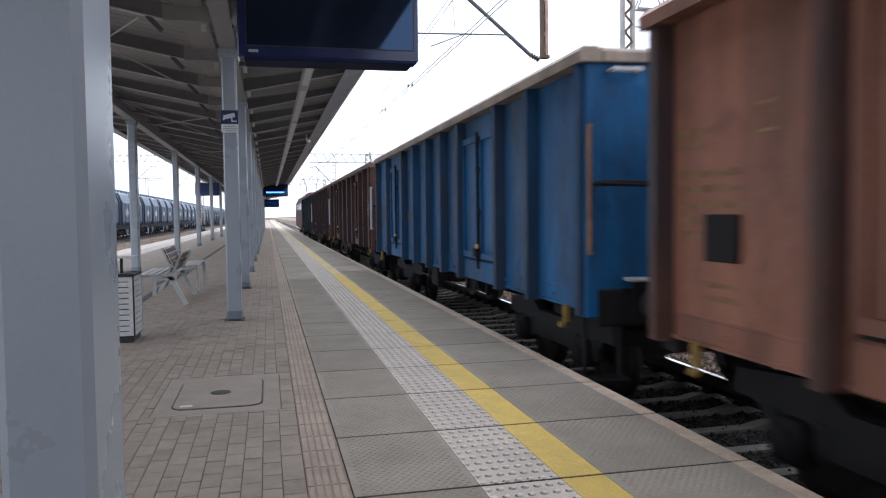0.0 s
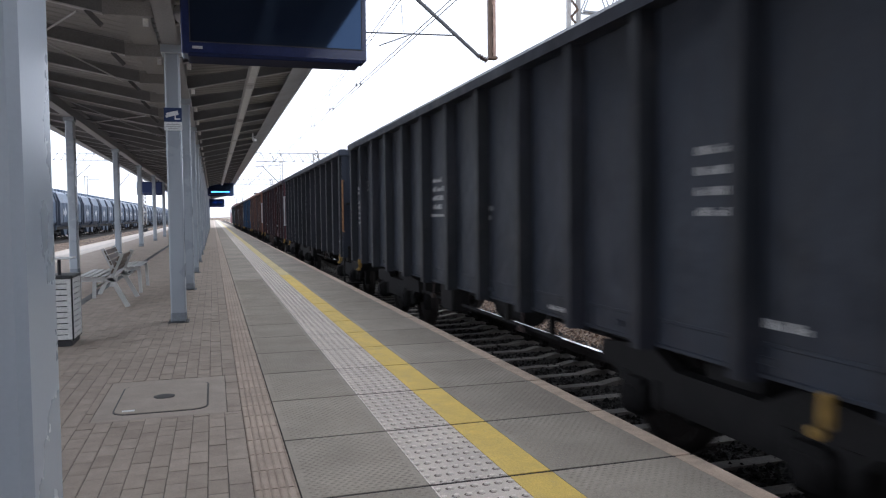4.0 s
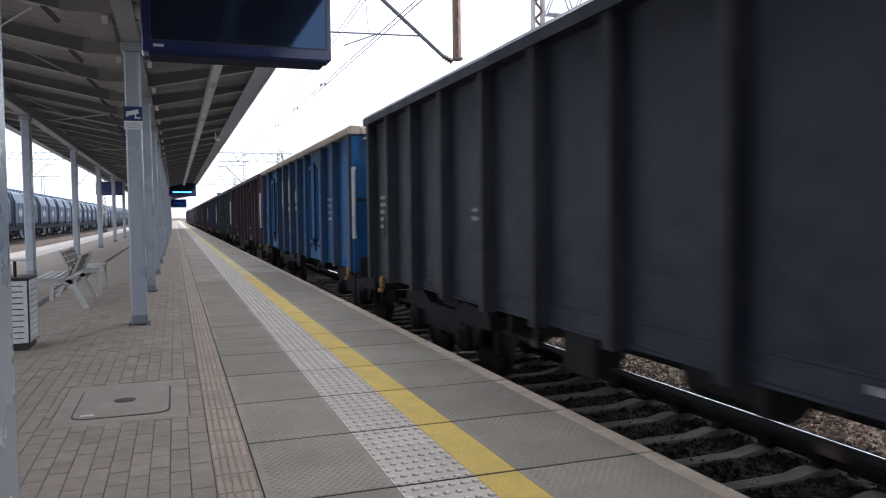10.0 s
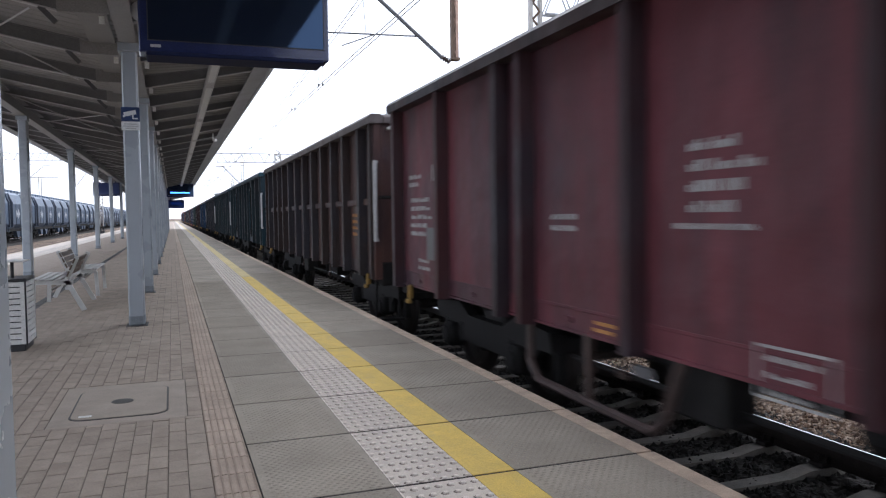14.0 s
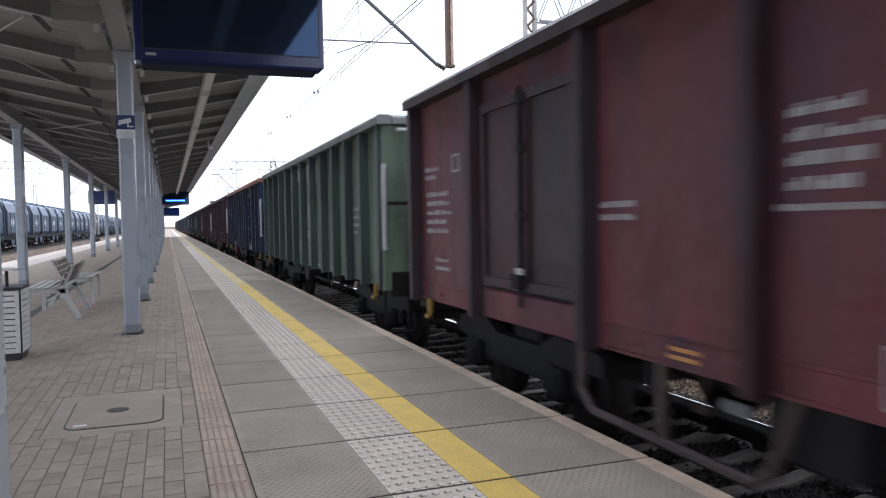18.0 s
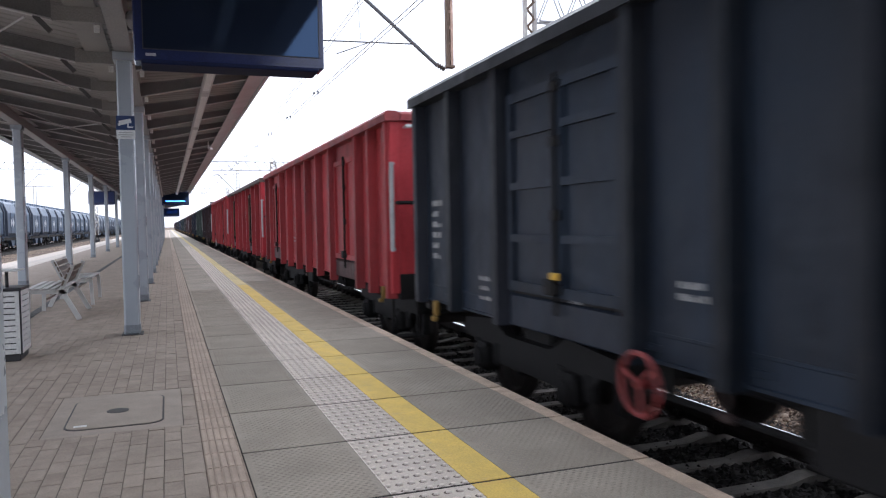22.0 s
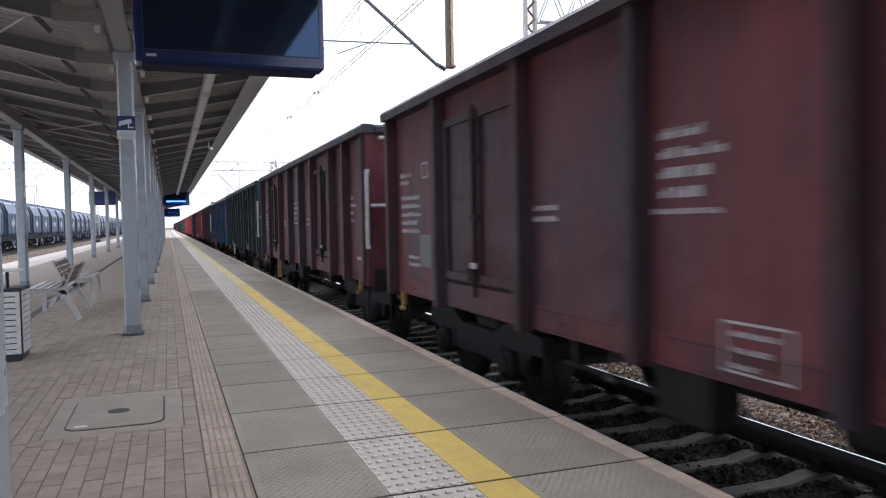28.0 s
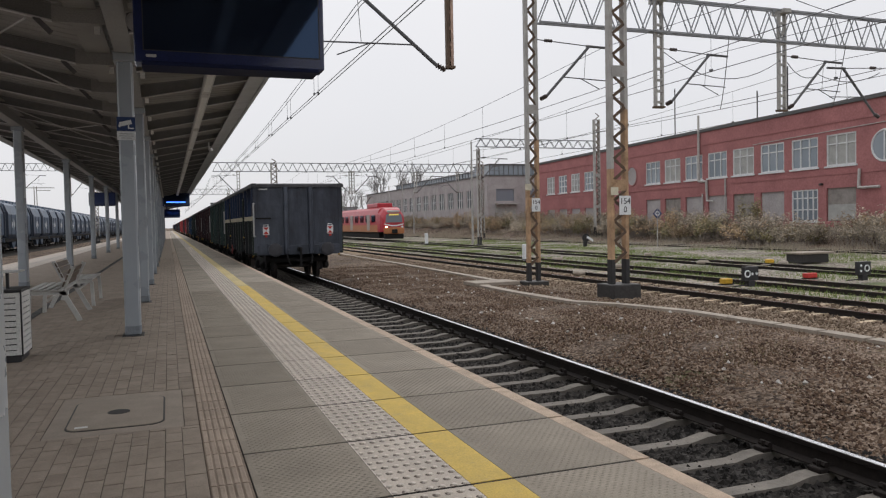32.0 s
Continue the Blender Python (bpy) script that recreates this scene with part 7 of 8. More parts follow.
def drop_post(x, y, z0, z1, paint, half=0.13):
    d = thing("drop_post", "riveted steel drop post hanging from the gantry", "catenary post", pose(x, y, 0))
    for s in (-1, 1):
        part("channel", Geo().box(s * half - 0.033, s * half + 0.033, -0.07, 0.07, z0, z1, 0.005), paint if s > 0 or half > 0.1 else lace_rust, d)
    k = z0 + 0.1
    b = fix_normals(Geo().box(-half + 0.03, half - 0.03, -0.05, 0.05, 0, 0.07).mesh("batten"))
    while k < z1 - 0.1:
        part("batten", b, paint, d, at=(0, 0, k))
        k += 0.36
    part("cap", Geo().box(-half - 0.06, half + 0.06, -0.10, 0.10, z0 - 0.06, z0, 0.005), lace_rust, d)
    part("clamp", Geo().box(-0.16, 0.16, -0.30, 0.30, z1 - 0.12, z1 + 0.02, 0.005), paint, d)
    return d


drop_post(15.3, 21.0, 5.0, 8.5, mast_pale)
drop_post(20.45, 21.0, 5.05, 8.5, mast_pale)
drop_post(6.22, 16.4, 4.92, 9.2, drop_rust, 0.048)


def cantilever(x, y, z, s, reach=1.9, rise=1.75, thick=0.045, joint=0.38):
    """Registration arm: s is -1 or 1, the side that it reaches to."""
    c = thing("cantilever_arm", "black tubular cantilever arm with brown insulators", "catenary arm", pose(x, y, 0))
    ex, ez = s * reach, z + rise
    part("tube", Geo().rod((s * 0.35, 0, z + 0.12), (ex, 0, ez), thick, 8), wire_mat, c)
    part("head", Geo().rod((ex - s * 0.1, 0, ez), (ex + s * 0.75, 0, ez - 0.02), thick * 0.9, 8), wire_mat, c)
    ins = Geo()
    for k in range(4):
        ins.lathe([(0.035, 0), (0.075, 0.03), (0.035, 0.06)], 10, Matrix.Translation((s * (0.14 + k * 0.055), 0, z + 0.02 + k * 0.028)) @ Matrix.Rotation(radians(s * 62), 4, "Y"))
    part("insulator", ins, insulator_mat, c)
    part("stay", Geo().rod((0, 0, ez + 0.10), (ex, 0, ez), 0.016, 6), wire_mat, c)
    ins2 = Geo()
    for k in range(5):
        ins2.lathe([(0.03, 0), (0.06, 0.03), (0.03, 0.06)], 10, Matrix.Translation((s * (0.30 + k * 0.055), 0, ez + 0.085)) @ Matrix.Rotation(radians(s * 90), 4, "Y"))
    part("insulator", ins2, insulator_mat, c)
    rx = s * (0.35 + (reach - 0.35) * joint)
    rz = z + 0.12 + (rise - 0.12) * joint
    part("steady_arm", Geo().rod((rx, 0, rz), (s * (reach + 0.65), 0, rz - 0.05), 0.018, 6).rod((s * reach * 0.8, 0, rz), (s * (reach + 0.35), 0, rz - 0.32), 0.014, 6), wire_mat, c)
    part("dropper", Geo().rod((s * (reach - 0.12), 0, ez), (s * (reach - 0.2), 0, rz), 0.008, 5), wire_mat, c)
    return c


cantilever(10.8, 21.0, 5.05, 1)
cantilever(15.45, 21.0, 5.05, 1)
cantilever(20.6, 21.0, 5.1, 1)
cantilever(25.2, 21.0, 4.9, -1)
cantilever(6.21, 16.3, 4.78, -1, 2.30, 1.72, joint=0.27)


def wires(x, label, z_low=5.02, z_high=6.35, spans=((-40, 16.4), (16.4, 78), (78, 140), (140, 200)), thick=0.010, skew=0.0):
    w = thing("contact_line", label, "overhead wire", pose(x, 0, 0))
    g = Geo()
    g.rod((0, -40, z_low), (skew * 240, 200, z_low), thick, 5)
    part("contact_wire", g, wire_mat, w)
    g2, g3 = Geo(), Geo()
    for a, b in spans:
        pts = []
        for k in range(13):
            t = k / 12
            y = a + (b - a) * t
            pts.append((skew * (y + 40), y, z_high - 4 * 0.75 * t * (1 - t)))
        g2.path(pts, thick * 0.9, 5)
        for k in range(1, 12):
            g3.rod(pts[k], (pts[k][0], pts[k][1], z_low), 0.006, 4)
            g3.box(pts[k][0] - 0.02, pts[k][0] + 0.02, pts[k][1] - 0.05, pts[k][1] + 0.05, z_low - 0.01, z_low + 0.06)
    part("messenger_wire", g2, wire_mat, w)
    part("dropper", g3, wire_mat, w)["kind"] = "stuff"
    return w


def jumper(pts, sag, label):
    """A slack feeder cable that hangs between fixed points."""
    w = thing("feeder_cable", label, "overhead wire")
    for a, b in zip(pts, pts[1:]):
        A, B = Vector(a), Vector(b)
        part("cable", Geo().path([A.lerp(B, k / 10) - Vector((0, 0, 4 * sag * k / 10 * (1 - k / 10))) for k in range(11)], 0.014, 5), wire_mat, w)


jumper(((15.45, 20.9, 6.75), (20.3, 20.9, 6.75)), 0.75, "slack feeder cable between two drop posts")
jumper(((20.6, 20.9, 6.70), (22.0, 20.9, 6.35), (25.0, 20.9, 6.55)), 0.30, "slack feeder cable under the gantry")
jumper(((18.0, 20.8, 7.4), (18.3, 21.6, 5.1)), 0.25, "thin jumper wire down to the contact line")
jumper(((23.2, 20.8, 7.4), (23.4, 21.6, 5.3)), 0.25, "thin jumper wire down to the contact line")
jumper(((21.0, 20.9, 8.9), (30.0, 20.9, 8.9)), 0.5, "slack feeder cable over the gantry")
jumper(((16.0, -10, 7.3), (16.0, 80, 7.2)), 0.9, "thin return wire along the sidings")
jumper(((25.6, -10, 7.3), (25.6, 62, 7.6)), 0.9, "thin return wire along the sidings")
wires(4.02, "contact and messenger wires over the platform track", 5.02, 6.12)
wires(4.14, "second contact wire pair over the platform track", 5.04, 6.14)
wires(13.2, "contact wires over the rusty track", 5.05, 6.79, spans=((-40, 21), (21, 80), (80, 140), (140, 200)))
wires(17.4, "contact wires over the siding", 5.05, 6.79, spans=((-40, 21), (21, 80), (80, 140), (140, 200)))
wires(22.6, "contact wires over the far siding", 5.3, 6.84, spans=((-40, 21), (21, 80), (80, 140), (140, 200)))


def portal(y, xl, xr, z0, z1, step=0.95):
    gantry("catenary_gantry", "distant lattice gantry across the tracks", xl, xr, y, z0, z1, gantry_grey, step, 0.16, 0.026)


portal(60.0, 25.0, 36.8, 7.75, 8.45)
portal(80.0, 4.4, 34.0, 6.95, 7.85)
portal(118.0, -26.0, -9.0, 9.6, 10.6)
portal(150.0, 2.5, 30.0, 7.5, 8.5)
mast(pose(36.9, 60.0, 0.0), 0.45, 0.4, 10.4, "distant lattice mast with a slanted top", mast_pale, 0.7, 0.4)
mast(pose(25.2, 60.0, -0.62), 0.22, 0.2, 8.2, "slim pale catenary post", mast_pale, 0.5, 0.4)
mast(pose(10.5, 80.0, -0.62), 0.55, 0.5, 8.5, "distant pale lattice mast", mast_pale, 0.7, 0.4)
mast(pose(34.0, 80.0, -0.62), 0.4, 0.3, 8.5, "distant pale lattice mast", mast_pale, 0.7, 0.4)
mast(pose(-24.0, 118.0, 0.0), 0.4, 0.3, 10.5, "distant pale lattice mast", mast_pale, 0.7, 0.4)
mast(pose(-9.5, 118.0, -0.3), 0.4, 0.3, 10.9, "distant pale lattice mast", mast_pale, 0.7, 0.4)
mast(pose(11.0, 150.0, -0.6), 0.4, 0.3, 9.0, "distant pale lattice mast", mast_pale, 0.7, 0.4)
mast(pose(29.8, 150.0, -0.6), 0.4, 0.3, 9.0, "distant pale lattice mast", mast_pale, 0.7, 0.4)
for x, s in ((6.9, -1), (18.6, -1), (18.9, 1), (26.0, 1), (31, -1)):
    drop_post(x, 80.0, 4.7, 7.0, mast_pale)
    cantilever(x, 80.0, 4.75, s)
for x, s in ((25.3, 1),):
    cantilever(x, 60.0, 5.0, s)
for x, z, s in ((-18.75, 7.1, 1), (-12.85, 6.15, 1)):
    drop_post(x, 118.0, z - 0.1, 9.6, mast_pale)
    cantilever(x, 118.0, z, s, 2.2, 1.85 if z > 7 else 2.6)
tp = thing("signal_frame", "thin twin-post frame with crossbars beyond the hopper wagons", "signal frame", pose(-17.35, 119.0, -0.72))
for x in (-0.16, 0.16):
    part("upright", Geo().rod((x, 0, 0), (x, 0, 8.2), 0.06, 8), mast_pale, tp)
part("crossbar", Geo().box(-1.15, 2.4, -0.05, 0.05, 7.95, 8.05), mast_pale, tp)
part("crossbar", Geo().box(0.1, 1.9, -0.05, 0.05, 7.6, 7.68), mast_pale, tp)
for k, (x, y, h) in enumerate(((25.6, 62.5, 9.0), (31.5, 110.0, 7.5), (36.0, 112.0, 7.0), (29.0, 95.0, 7.0), (33.5, 135.0, 7.5))):
    p = thing("pole", "slim pale concrete lighting pole", "pole", pose(x, y, -0.6))
    part("shaft", Geo().rod((0, 0, -0.2), (0, 0, h), 0.12, 8, 0.07), mast_pale, p)
    part("cap", Geo().lathe([(0.08, h), (0.02, h + 0.1)], 8), mast_pale, p)

# ================= signals and small trackside things =================


def point_indicator(x, y, face):
    d = thing("point_indicator", "black point indicator box with white discs", "point indicator", pose(x, y, -0.64) @ Matrix.Scale(0.68, 4))
    part("stand", Geo().box(-0.16, 0.16, -0.12, 0.12, 0.0, 0.24, 0.01), black_paint, d)
    hd = part("head", Geo().box(-0.36, 0.36, -0.10, 0.10, 0.24, 0.82, 0.012), black_paint, d)
    for xx, zz in ((0.04, 0.52), (0.25, 0.52)) if face else ((-0.22, 0.42), (-0.22, 0.66)):
        part("white_disc", Geo().lathe([(0.055, 0), (0.055, 0.012)], 12, Matrix.Translation((xx, -0.10, zz)) @ Matrix.Rotation(radians(90), 4, "X")), sign_white, hd)
    part("arrow_disc", Geo().ring(Matrix.Translation((-0.21 if face else 0.12, -0.105, 0.53)) @ Matrix.Rotation(radians(90), 4, "X"), 0.13, 0.03, 16, 6), sign_white, hd, "white ring symbol")
    part("lever", Geo().rod((-0.15, 0.0, 0.06), (-0.75, 0.1, 0.02), 0.03, 6), iron_dark, d)


point_indicator(15.25, 16.85, True)
point_indicator(19.3, 16.7, False)


def motor_box(x, y, rgb_mat, label, w=0.42):
    d = thing("point_weight", label, "point lever", pose(x, y, -0.66) @ Matrix.Scale(0.75, 4))
    part("weight", Geo().box(-w / 2, w / 2, -0.14, 0.14, 0.10, 0.30, 0.03), rgb_mat, d)
    part("arm", Geo().box(-w * 0.8, w * 0.8, -0.04, 0.04, 0.03, 0.10, 0.01), iron_dark, d)
    part("base", Geo().box(-w, w, -0.2, 0.2, -0.02, 0.05, 0.01), trough_mat, d)


motor_box(14.9, 17.4, mark_yellow, "yellow point lever weight beside the rail")
motor_box(18.3, 17.7, mark_red, "red point lever weight beside the rail", 0.55)
motor_box(22.9, 24.2, mark_yellow, "yellow point lever weight in the grass")
cov = thing("concrete_cover", "dark concrete chamber with pale slab lid", "chamber", pose(25.2, 24.5, -0.66) @ Matrix.Scale(0.72, 4))
part("body", Geo().box(-1.0, 1.0, -0.6, 0.6, 0, 0.5, 0.03), iron_dark, cov)
part("lid", Geo().box(-1.15, 1.35, -0.7, 0.7, 0.5, 0.62, 0.03), trough_mat, cov)
for x, y in ((23.4, 24.0), (21.4, 26.4), (17.2, 26.5), (24.0, 34.0), (18.0, 33.0), (13.9, 23.8), (19.4, 41.0)):
    b = thing("stone_block", "small pale concrete block in the weeds", "stone", pose(x, y, -0.68, 0, 0, x * 40), group="pale stones between the tracks")
    part("block", Geo().box(-0.25, 0.25, -0.18, 0.18, 0, 0.16, 0.05), trough_mat, b)
for x, y, h in ((16.5, 33.5, 0.85), (21.95, 64.7, 1.05)):
    b = thing("marker_post", "short white marker post beside the rails", "marker post", pose(x, y, -0.68))
    part("post", Geo().box(-0.14, 0.14, -0.10, 0.10, 0, h, 0.03), sign_white, b)
    part("foot", Geo().box(-0.16, 0.16, -0.12, 0.12, 0, 0.12, 0.01), black_paint, b)
sg = thing("shunting_sign", "blue and white diamond shunting sign on a thin pole", "sign", pose(30.9, 42.7, -0.62))
part("pole", Geo().rod((0, 0, 0), (0, 0, 2.6), 0.035, 8), mast_pale, sg)
pl = part("diamond", Geo().box(-0.26, 0.26, -0.02, 0.0, -0.26, 0.26, 0.003, m=Matrix.Translation((0, 0, 2.25)) @ Matrix.Rotation(radians(45), 4, "Y")), sign_blue, sg)
part("white_border", Geo().box(-0.16, 0.16, -0.024, -0.02, -0.16, 0.16, m=Matrix.Translation((0, 0, 2.25)) @ Matrix.Rotation(radians(45), 4, "Y")), sign_white, pl)
part("blue_centre", Geo().box(-0.09, 0.09, -0.028, -0.024, -0.09, 0.09, m=Matrix.Translation((0, 0, 2.25)) @ Matrix.Rotation(radians(45), 4, "Y")), sign_blue, pl)
ds = thing("dwarf_signal", "black and white dwarf signal between the tracks", "signal", pose(28.3, 47.7, -0.62))
part("mount", Geo().box(-0.12, 0.12, -0.1, 0.1, 0, 0.35, 0.02), black_paint, ds)
part("disc", Geo().lathe([(0.3, 0), (0.3, 0.04)], 16, Matrix.Translation((0, -0.1, 0.62)) @ Matrix.Rotation(radians(90), 4, "X")), black_paint, ds)
part("white_arm", Geo().box(-0.28, 0.28, -0.16, -0.14, 0.56, 0.72, m=Matrix.Rotation(radians(30), 4, "Y")), sign_white, ds)

# ================= red brick works building =================
brick_red = surface("brick_red_painted", (0.36, 0.155, 0.152), 0.9, vary=0.14, scale=0.6, grain=9, bump=0.15, blotch=0.3, blotch_rgb=(0.21, 0.10, 0.098), spec=0.2)
brick_dark = surface("brick_brown_wall", (0.37, 0.345, 0.34), 0.9, vary=0.16, scale=0.6, grain=9, bump=0.1, spec=0.2)
roof_felt = surface("roof_felt", (0.10, 0.10, 0.10), 0.9, vary=0.15, scale=1)
pane_dark = glossy("window_pane_dark", (0.05, 0.055, 0.06), 0.12, 0.3)
# glass whose base colour is lifted to pale blue for reflected sky
pane_mat = glossy("pane_sky_tint", (0.19, 0.225, 0.26), 0.08, 0.9)
frame_white = surface("window_frame_white", (0.62, 0.63, 0.63), 0.6, vary=0.06, scale=3, bump=0)
blind_mat = surface("window_blind_pale", (0.36, 0.36, 0.34), 0.8, vary=0.15, scale=2, bump=0)
board_mat = surface("boarded_window_grey", (0.26, 0.235, 0.215), 0.9, vary=0.25, scale=2)
zinc = surface("downpipe_zinc", (0.42, 0.40, 0.38), 0.5, vary=0.2, scale=4, bump=0)


def wall_frame(ax, ay, bx, by):
    d = Vector((bx - ax, by - ay, 0)).normalized()
    m = Matrix.Translation((ax, ay, 0))
    m.col[0] = (*d, 0)
    m.col[1] = (d.y, -d.x, 0, 0)      # outwards, towards the tracks side is negative
    m.col[2] = (0, 0, 1, 0)
    if m.to_3x3().determinant() < 0:
        m.col[1] = -m.col[1]
    return m


def window_unit(parent, u0, u1, z0, z1, bars_x, bars_z, frame_m, pane_m, sill=True):
    wn_ = part("window", Geo().box(u0, u1, 0.10, 0.16, z0, z1), pane_m, parent, "window pane in the wall")
    g = Geo()
    t = 0.09
    g.box(u0, u1, 0.03, 0.11, z1 - t, z1).box(u0, u1, 0.03, 0.11, z0, z0 + t).box(u0, u0 + t, 0.03, 0.11, z0 + t, z1 - t).box(u1 - t, u1, 0.03, 0.11, z0 + t, z1 - t)
    for k in range(1, bars_x):
        u = u0 + (u1 - u0) * k / bars_x
        g.box(u - 0.045, u + 0.045, 0.035, 0.108, z0 + t, z1 - t)
    for z in bars_z:
        g.box(u0 + t, u1 - t, 0.04, 0.107, z - 0.04, z + 0.04)
    part("window_frame", g, frame_m, wn_, "painted window frame")
    if sill:
        part("window_sill", Geo().box(u0 - 0.12, u1 + 0.12, -0.10, 0.10, z0 - 0.12, z0 - 0.004), frame_m, wn_)
    return wn_


def pierced_wall(u0, u1, z0, z1, openings, thick=0.35):
    """One wall slab with rectangular openings through it. The outer face is v = 0, inwards positive."""
    g = Geo()
    us = sorted({u0, u1, *[o[0] for o in openings], *[o[1] for o in openings]})
    zs = sorted({z0, z1, *[o[2] for o in openings], *[o[3] for o in openings]})
    key = {}

    def v(i, j, k):
        if (i, j, k) not in key:
            key[i, j, k] = len(g.v)
            g.v.append((us[i], k * thick, zs[j]))
        return key[i, j, k]

    def solid(i, j):
        if not (0 <= i < len(us) - 1 and 0 <= j < len(zs) - 1):
            return False
        return not any(o[0] <= us[i] and us[i + 1] <= o[1] and o[2] <= zs[j] and zs[j + 1] <= o[3] for o in openings)
    for i in range(len(us) - 1):
        for j in range(len(zs) - 1):
            if not solid(i, j):
                continue
            q = [(i, j), (i + 1, j), (i + 1, j + 1), (i, j + 1)]
            g.f.append(tuple(v(a, b, 0) for a, b in q))
            g.f.append(tuple(v(a, b, 1) for a, b in q[::-1]))
            for n, (di, dj) in enumerate(((0, -1), (1, 0), (0, 1), (-1, 0))):
                if not solid(i + di, j + dj):
                    p, r = q[n], q[(n + 1) % 4]
                    g.f.append((v(*p, 1), v(*r, 1), v(*r, 0), v(*p, 0)))
    return g


def build_works():
    m = wall_frame(41.1, 34.0, 45.1, 87.3)
    # local x runs along the wall away from the camera; local y must point away from the tracks
    if (m.to_3x3() @ Vector((0, 1, 0))).x < 0:
        m.col[1] = -m.col[1]
    b = thing("works_building", "long red brick works building with white windows", "building", m)
    uppers = [(2.2 + 3.25 * k, 4.70 + 3.25 * k) for k in range(8)]
    lefts = [(38.2 + 3.45 * k, 40.5 + 3.45 * k) for k in range(4)]
    rights = [(-4.6 - 3.25 * k, -2.1 - 3.25 * k) for k in range(6)]
    ops = [(a, c, 4.55, 6.62) for a, c in uppers + lefts + rights] + [(a, c, 0.9, 3.08) for a, c in uppers] + [(a, c, 1.2, 2.6) for a, c in lefts]
    part("front_wall", pierced_wall(-25, 54, -0.6, 8.45, ops), brick_red, b, "red painted brick wall")
    part("parapet", Geo().box(-25.1, 54.1, -0.12, 0.6, 8.45, 8.72, 0.02), roof_felt, b, "dark parapet coping")
    part("cornice", Geo().box(-25, 54, -0.05, 0.0, 7.35, 7.5), brick_red, b)
    part("back_volume", Geo().box(-25, 54, 0.45, 18, -0.6, 8.5), brick_dark, b)
    part("end_wall", Geo().box(53.7, 54.05, 0.35, 18, -0.6, 8.5), brick_red, b)
    part("plinth_band", Geo().box(-25, 54, -0.04, 0.0, 3.95, 4.08), brick_red, b)
    for k, (a, c) in enumerate(uppers + rights):
        window_unit(b, a, c, 4.55, 6.62, 3, (5.98,), frame_white, pane_mat if k % 3 else blind_mat)
    for k, (a, c) in enumerate(lefts):
        window_unit(b, a, c, 4.55, 6.62, 3, (5.3, 5.98), frame_white, blind_mat if k % 2 else pane_mat)
    for k, (a, c) in enumerate(uppers):
        if k == 1:
            window_unit(b, a, c, 0.9, 3.08, 5, (1.7, 2.5), frame_white, pane_mat)
        else:
            wn_ = part("window", Geo().box(a, c, 0.12, 0.18, 0.9, 3.08), (board_mat, brick_dark, brick_dark)[k % 3], b, "bricked-up ground floor window")
            if k == 0:
                part("curtain", Geo().box(a + 0.05, c - 0.1, 0.06, 0.11, 0.95, 2.0), blind_mat, wn_, "pale sheet behind the lower panes")
    for a, c in lefts:
        part("window", Geo().box(a, c, 0.12, 0.18, 1.2, 2.6), brick_dark, b)
    for u in (0.0, 30.0):
        rw = part("round_window", Geo().lathe([(0.95, -0.03), (0.95, 0.02)], 28, Matrix.Translation((u, 0, 5.5)) @ Matrix.Rotation(radians(90), 4, "X")), pane_mat if u < 1 else brick_dark, b, "round window")
        g = Geo()
        g.ring(Matrix.Translation((u, -0.02, 5.5)) @ Matrix.Rotation(radians(90), 4, "X"), 0.95, 0.07, 28, 6)
        if u < 1:
            g.box(u - 0.05, u + 0.05, -0.06, -0.02, 4.6, 6.4)
        part("round_frame", g, frame_white if u < 1 else brick_red, rw)
    pipe = Geo().path([(18.75, -0.15, 9.9), (18.75, -0.15, 4.35), (17.7, -0.15, 4.3), (17.6, -0.15, 2.7), (16.8, -0.15, 2.6)], 0.09, 8)
    part("downpipe", pipe, zinc, b, "pale zinc downpipe")
    part("downpipe", Geo().path([(15.25, -0.12, 4.4), (15.25, -0.12, 1.2)], 0.07, 8), zinc, b)
    part("downpipe", Geo().path([(18.3, -0.12, 3.3), (18.3, -0.12, 1.0)], 0.07, 8), zinc, b)
    part("vent_pipe", Geo().path([(1.8, -0.15, 4.2), (1.8, -0.2, 3.0), (0.2, -0.2, 3.0)], 0.09, 8), zinc, b)
    for u, h in ((9.5, 3.6), (24.0, 4.5), (12.8, 2.4)):
        part("roof_mast", Geo().rod((u, 1.0, 8.6), (u, 1.0, 8.6 + h), 0.05, 6), iron_dark, b)
    part("conduit", Geo().rod((-2, -0.04, 6.95), (12, -0.04, 6.75), 0.03, 6), zinc, b)
    lamp = part("wall_lamp", Geo().box(4.95, 5.15, -0.25, 0.0, 3.3, 3.45, 0.03), iron_dark, b)
    return b


build_works()


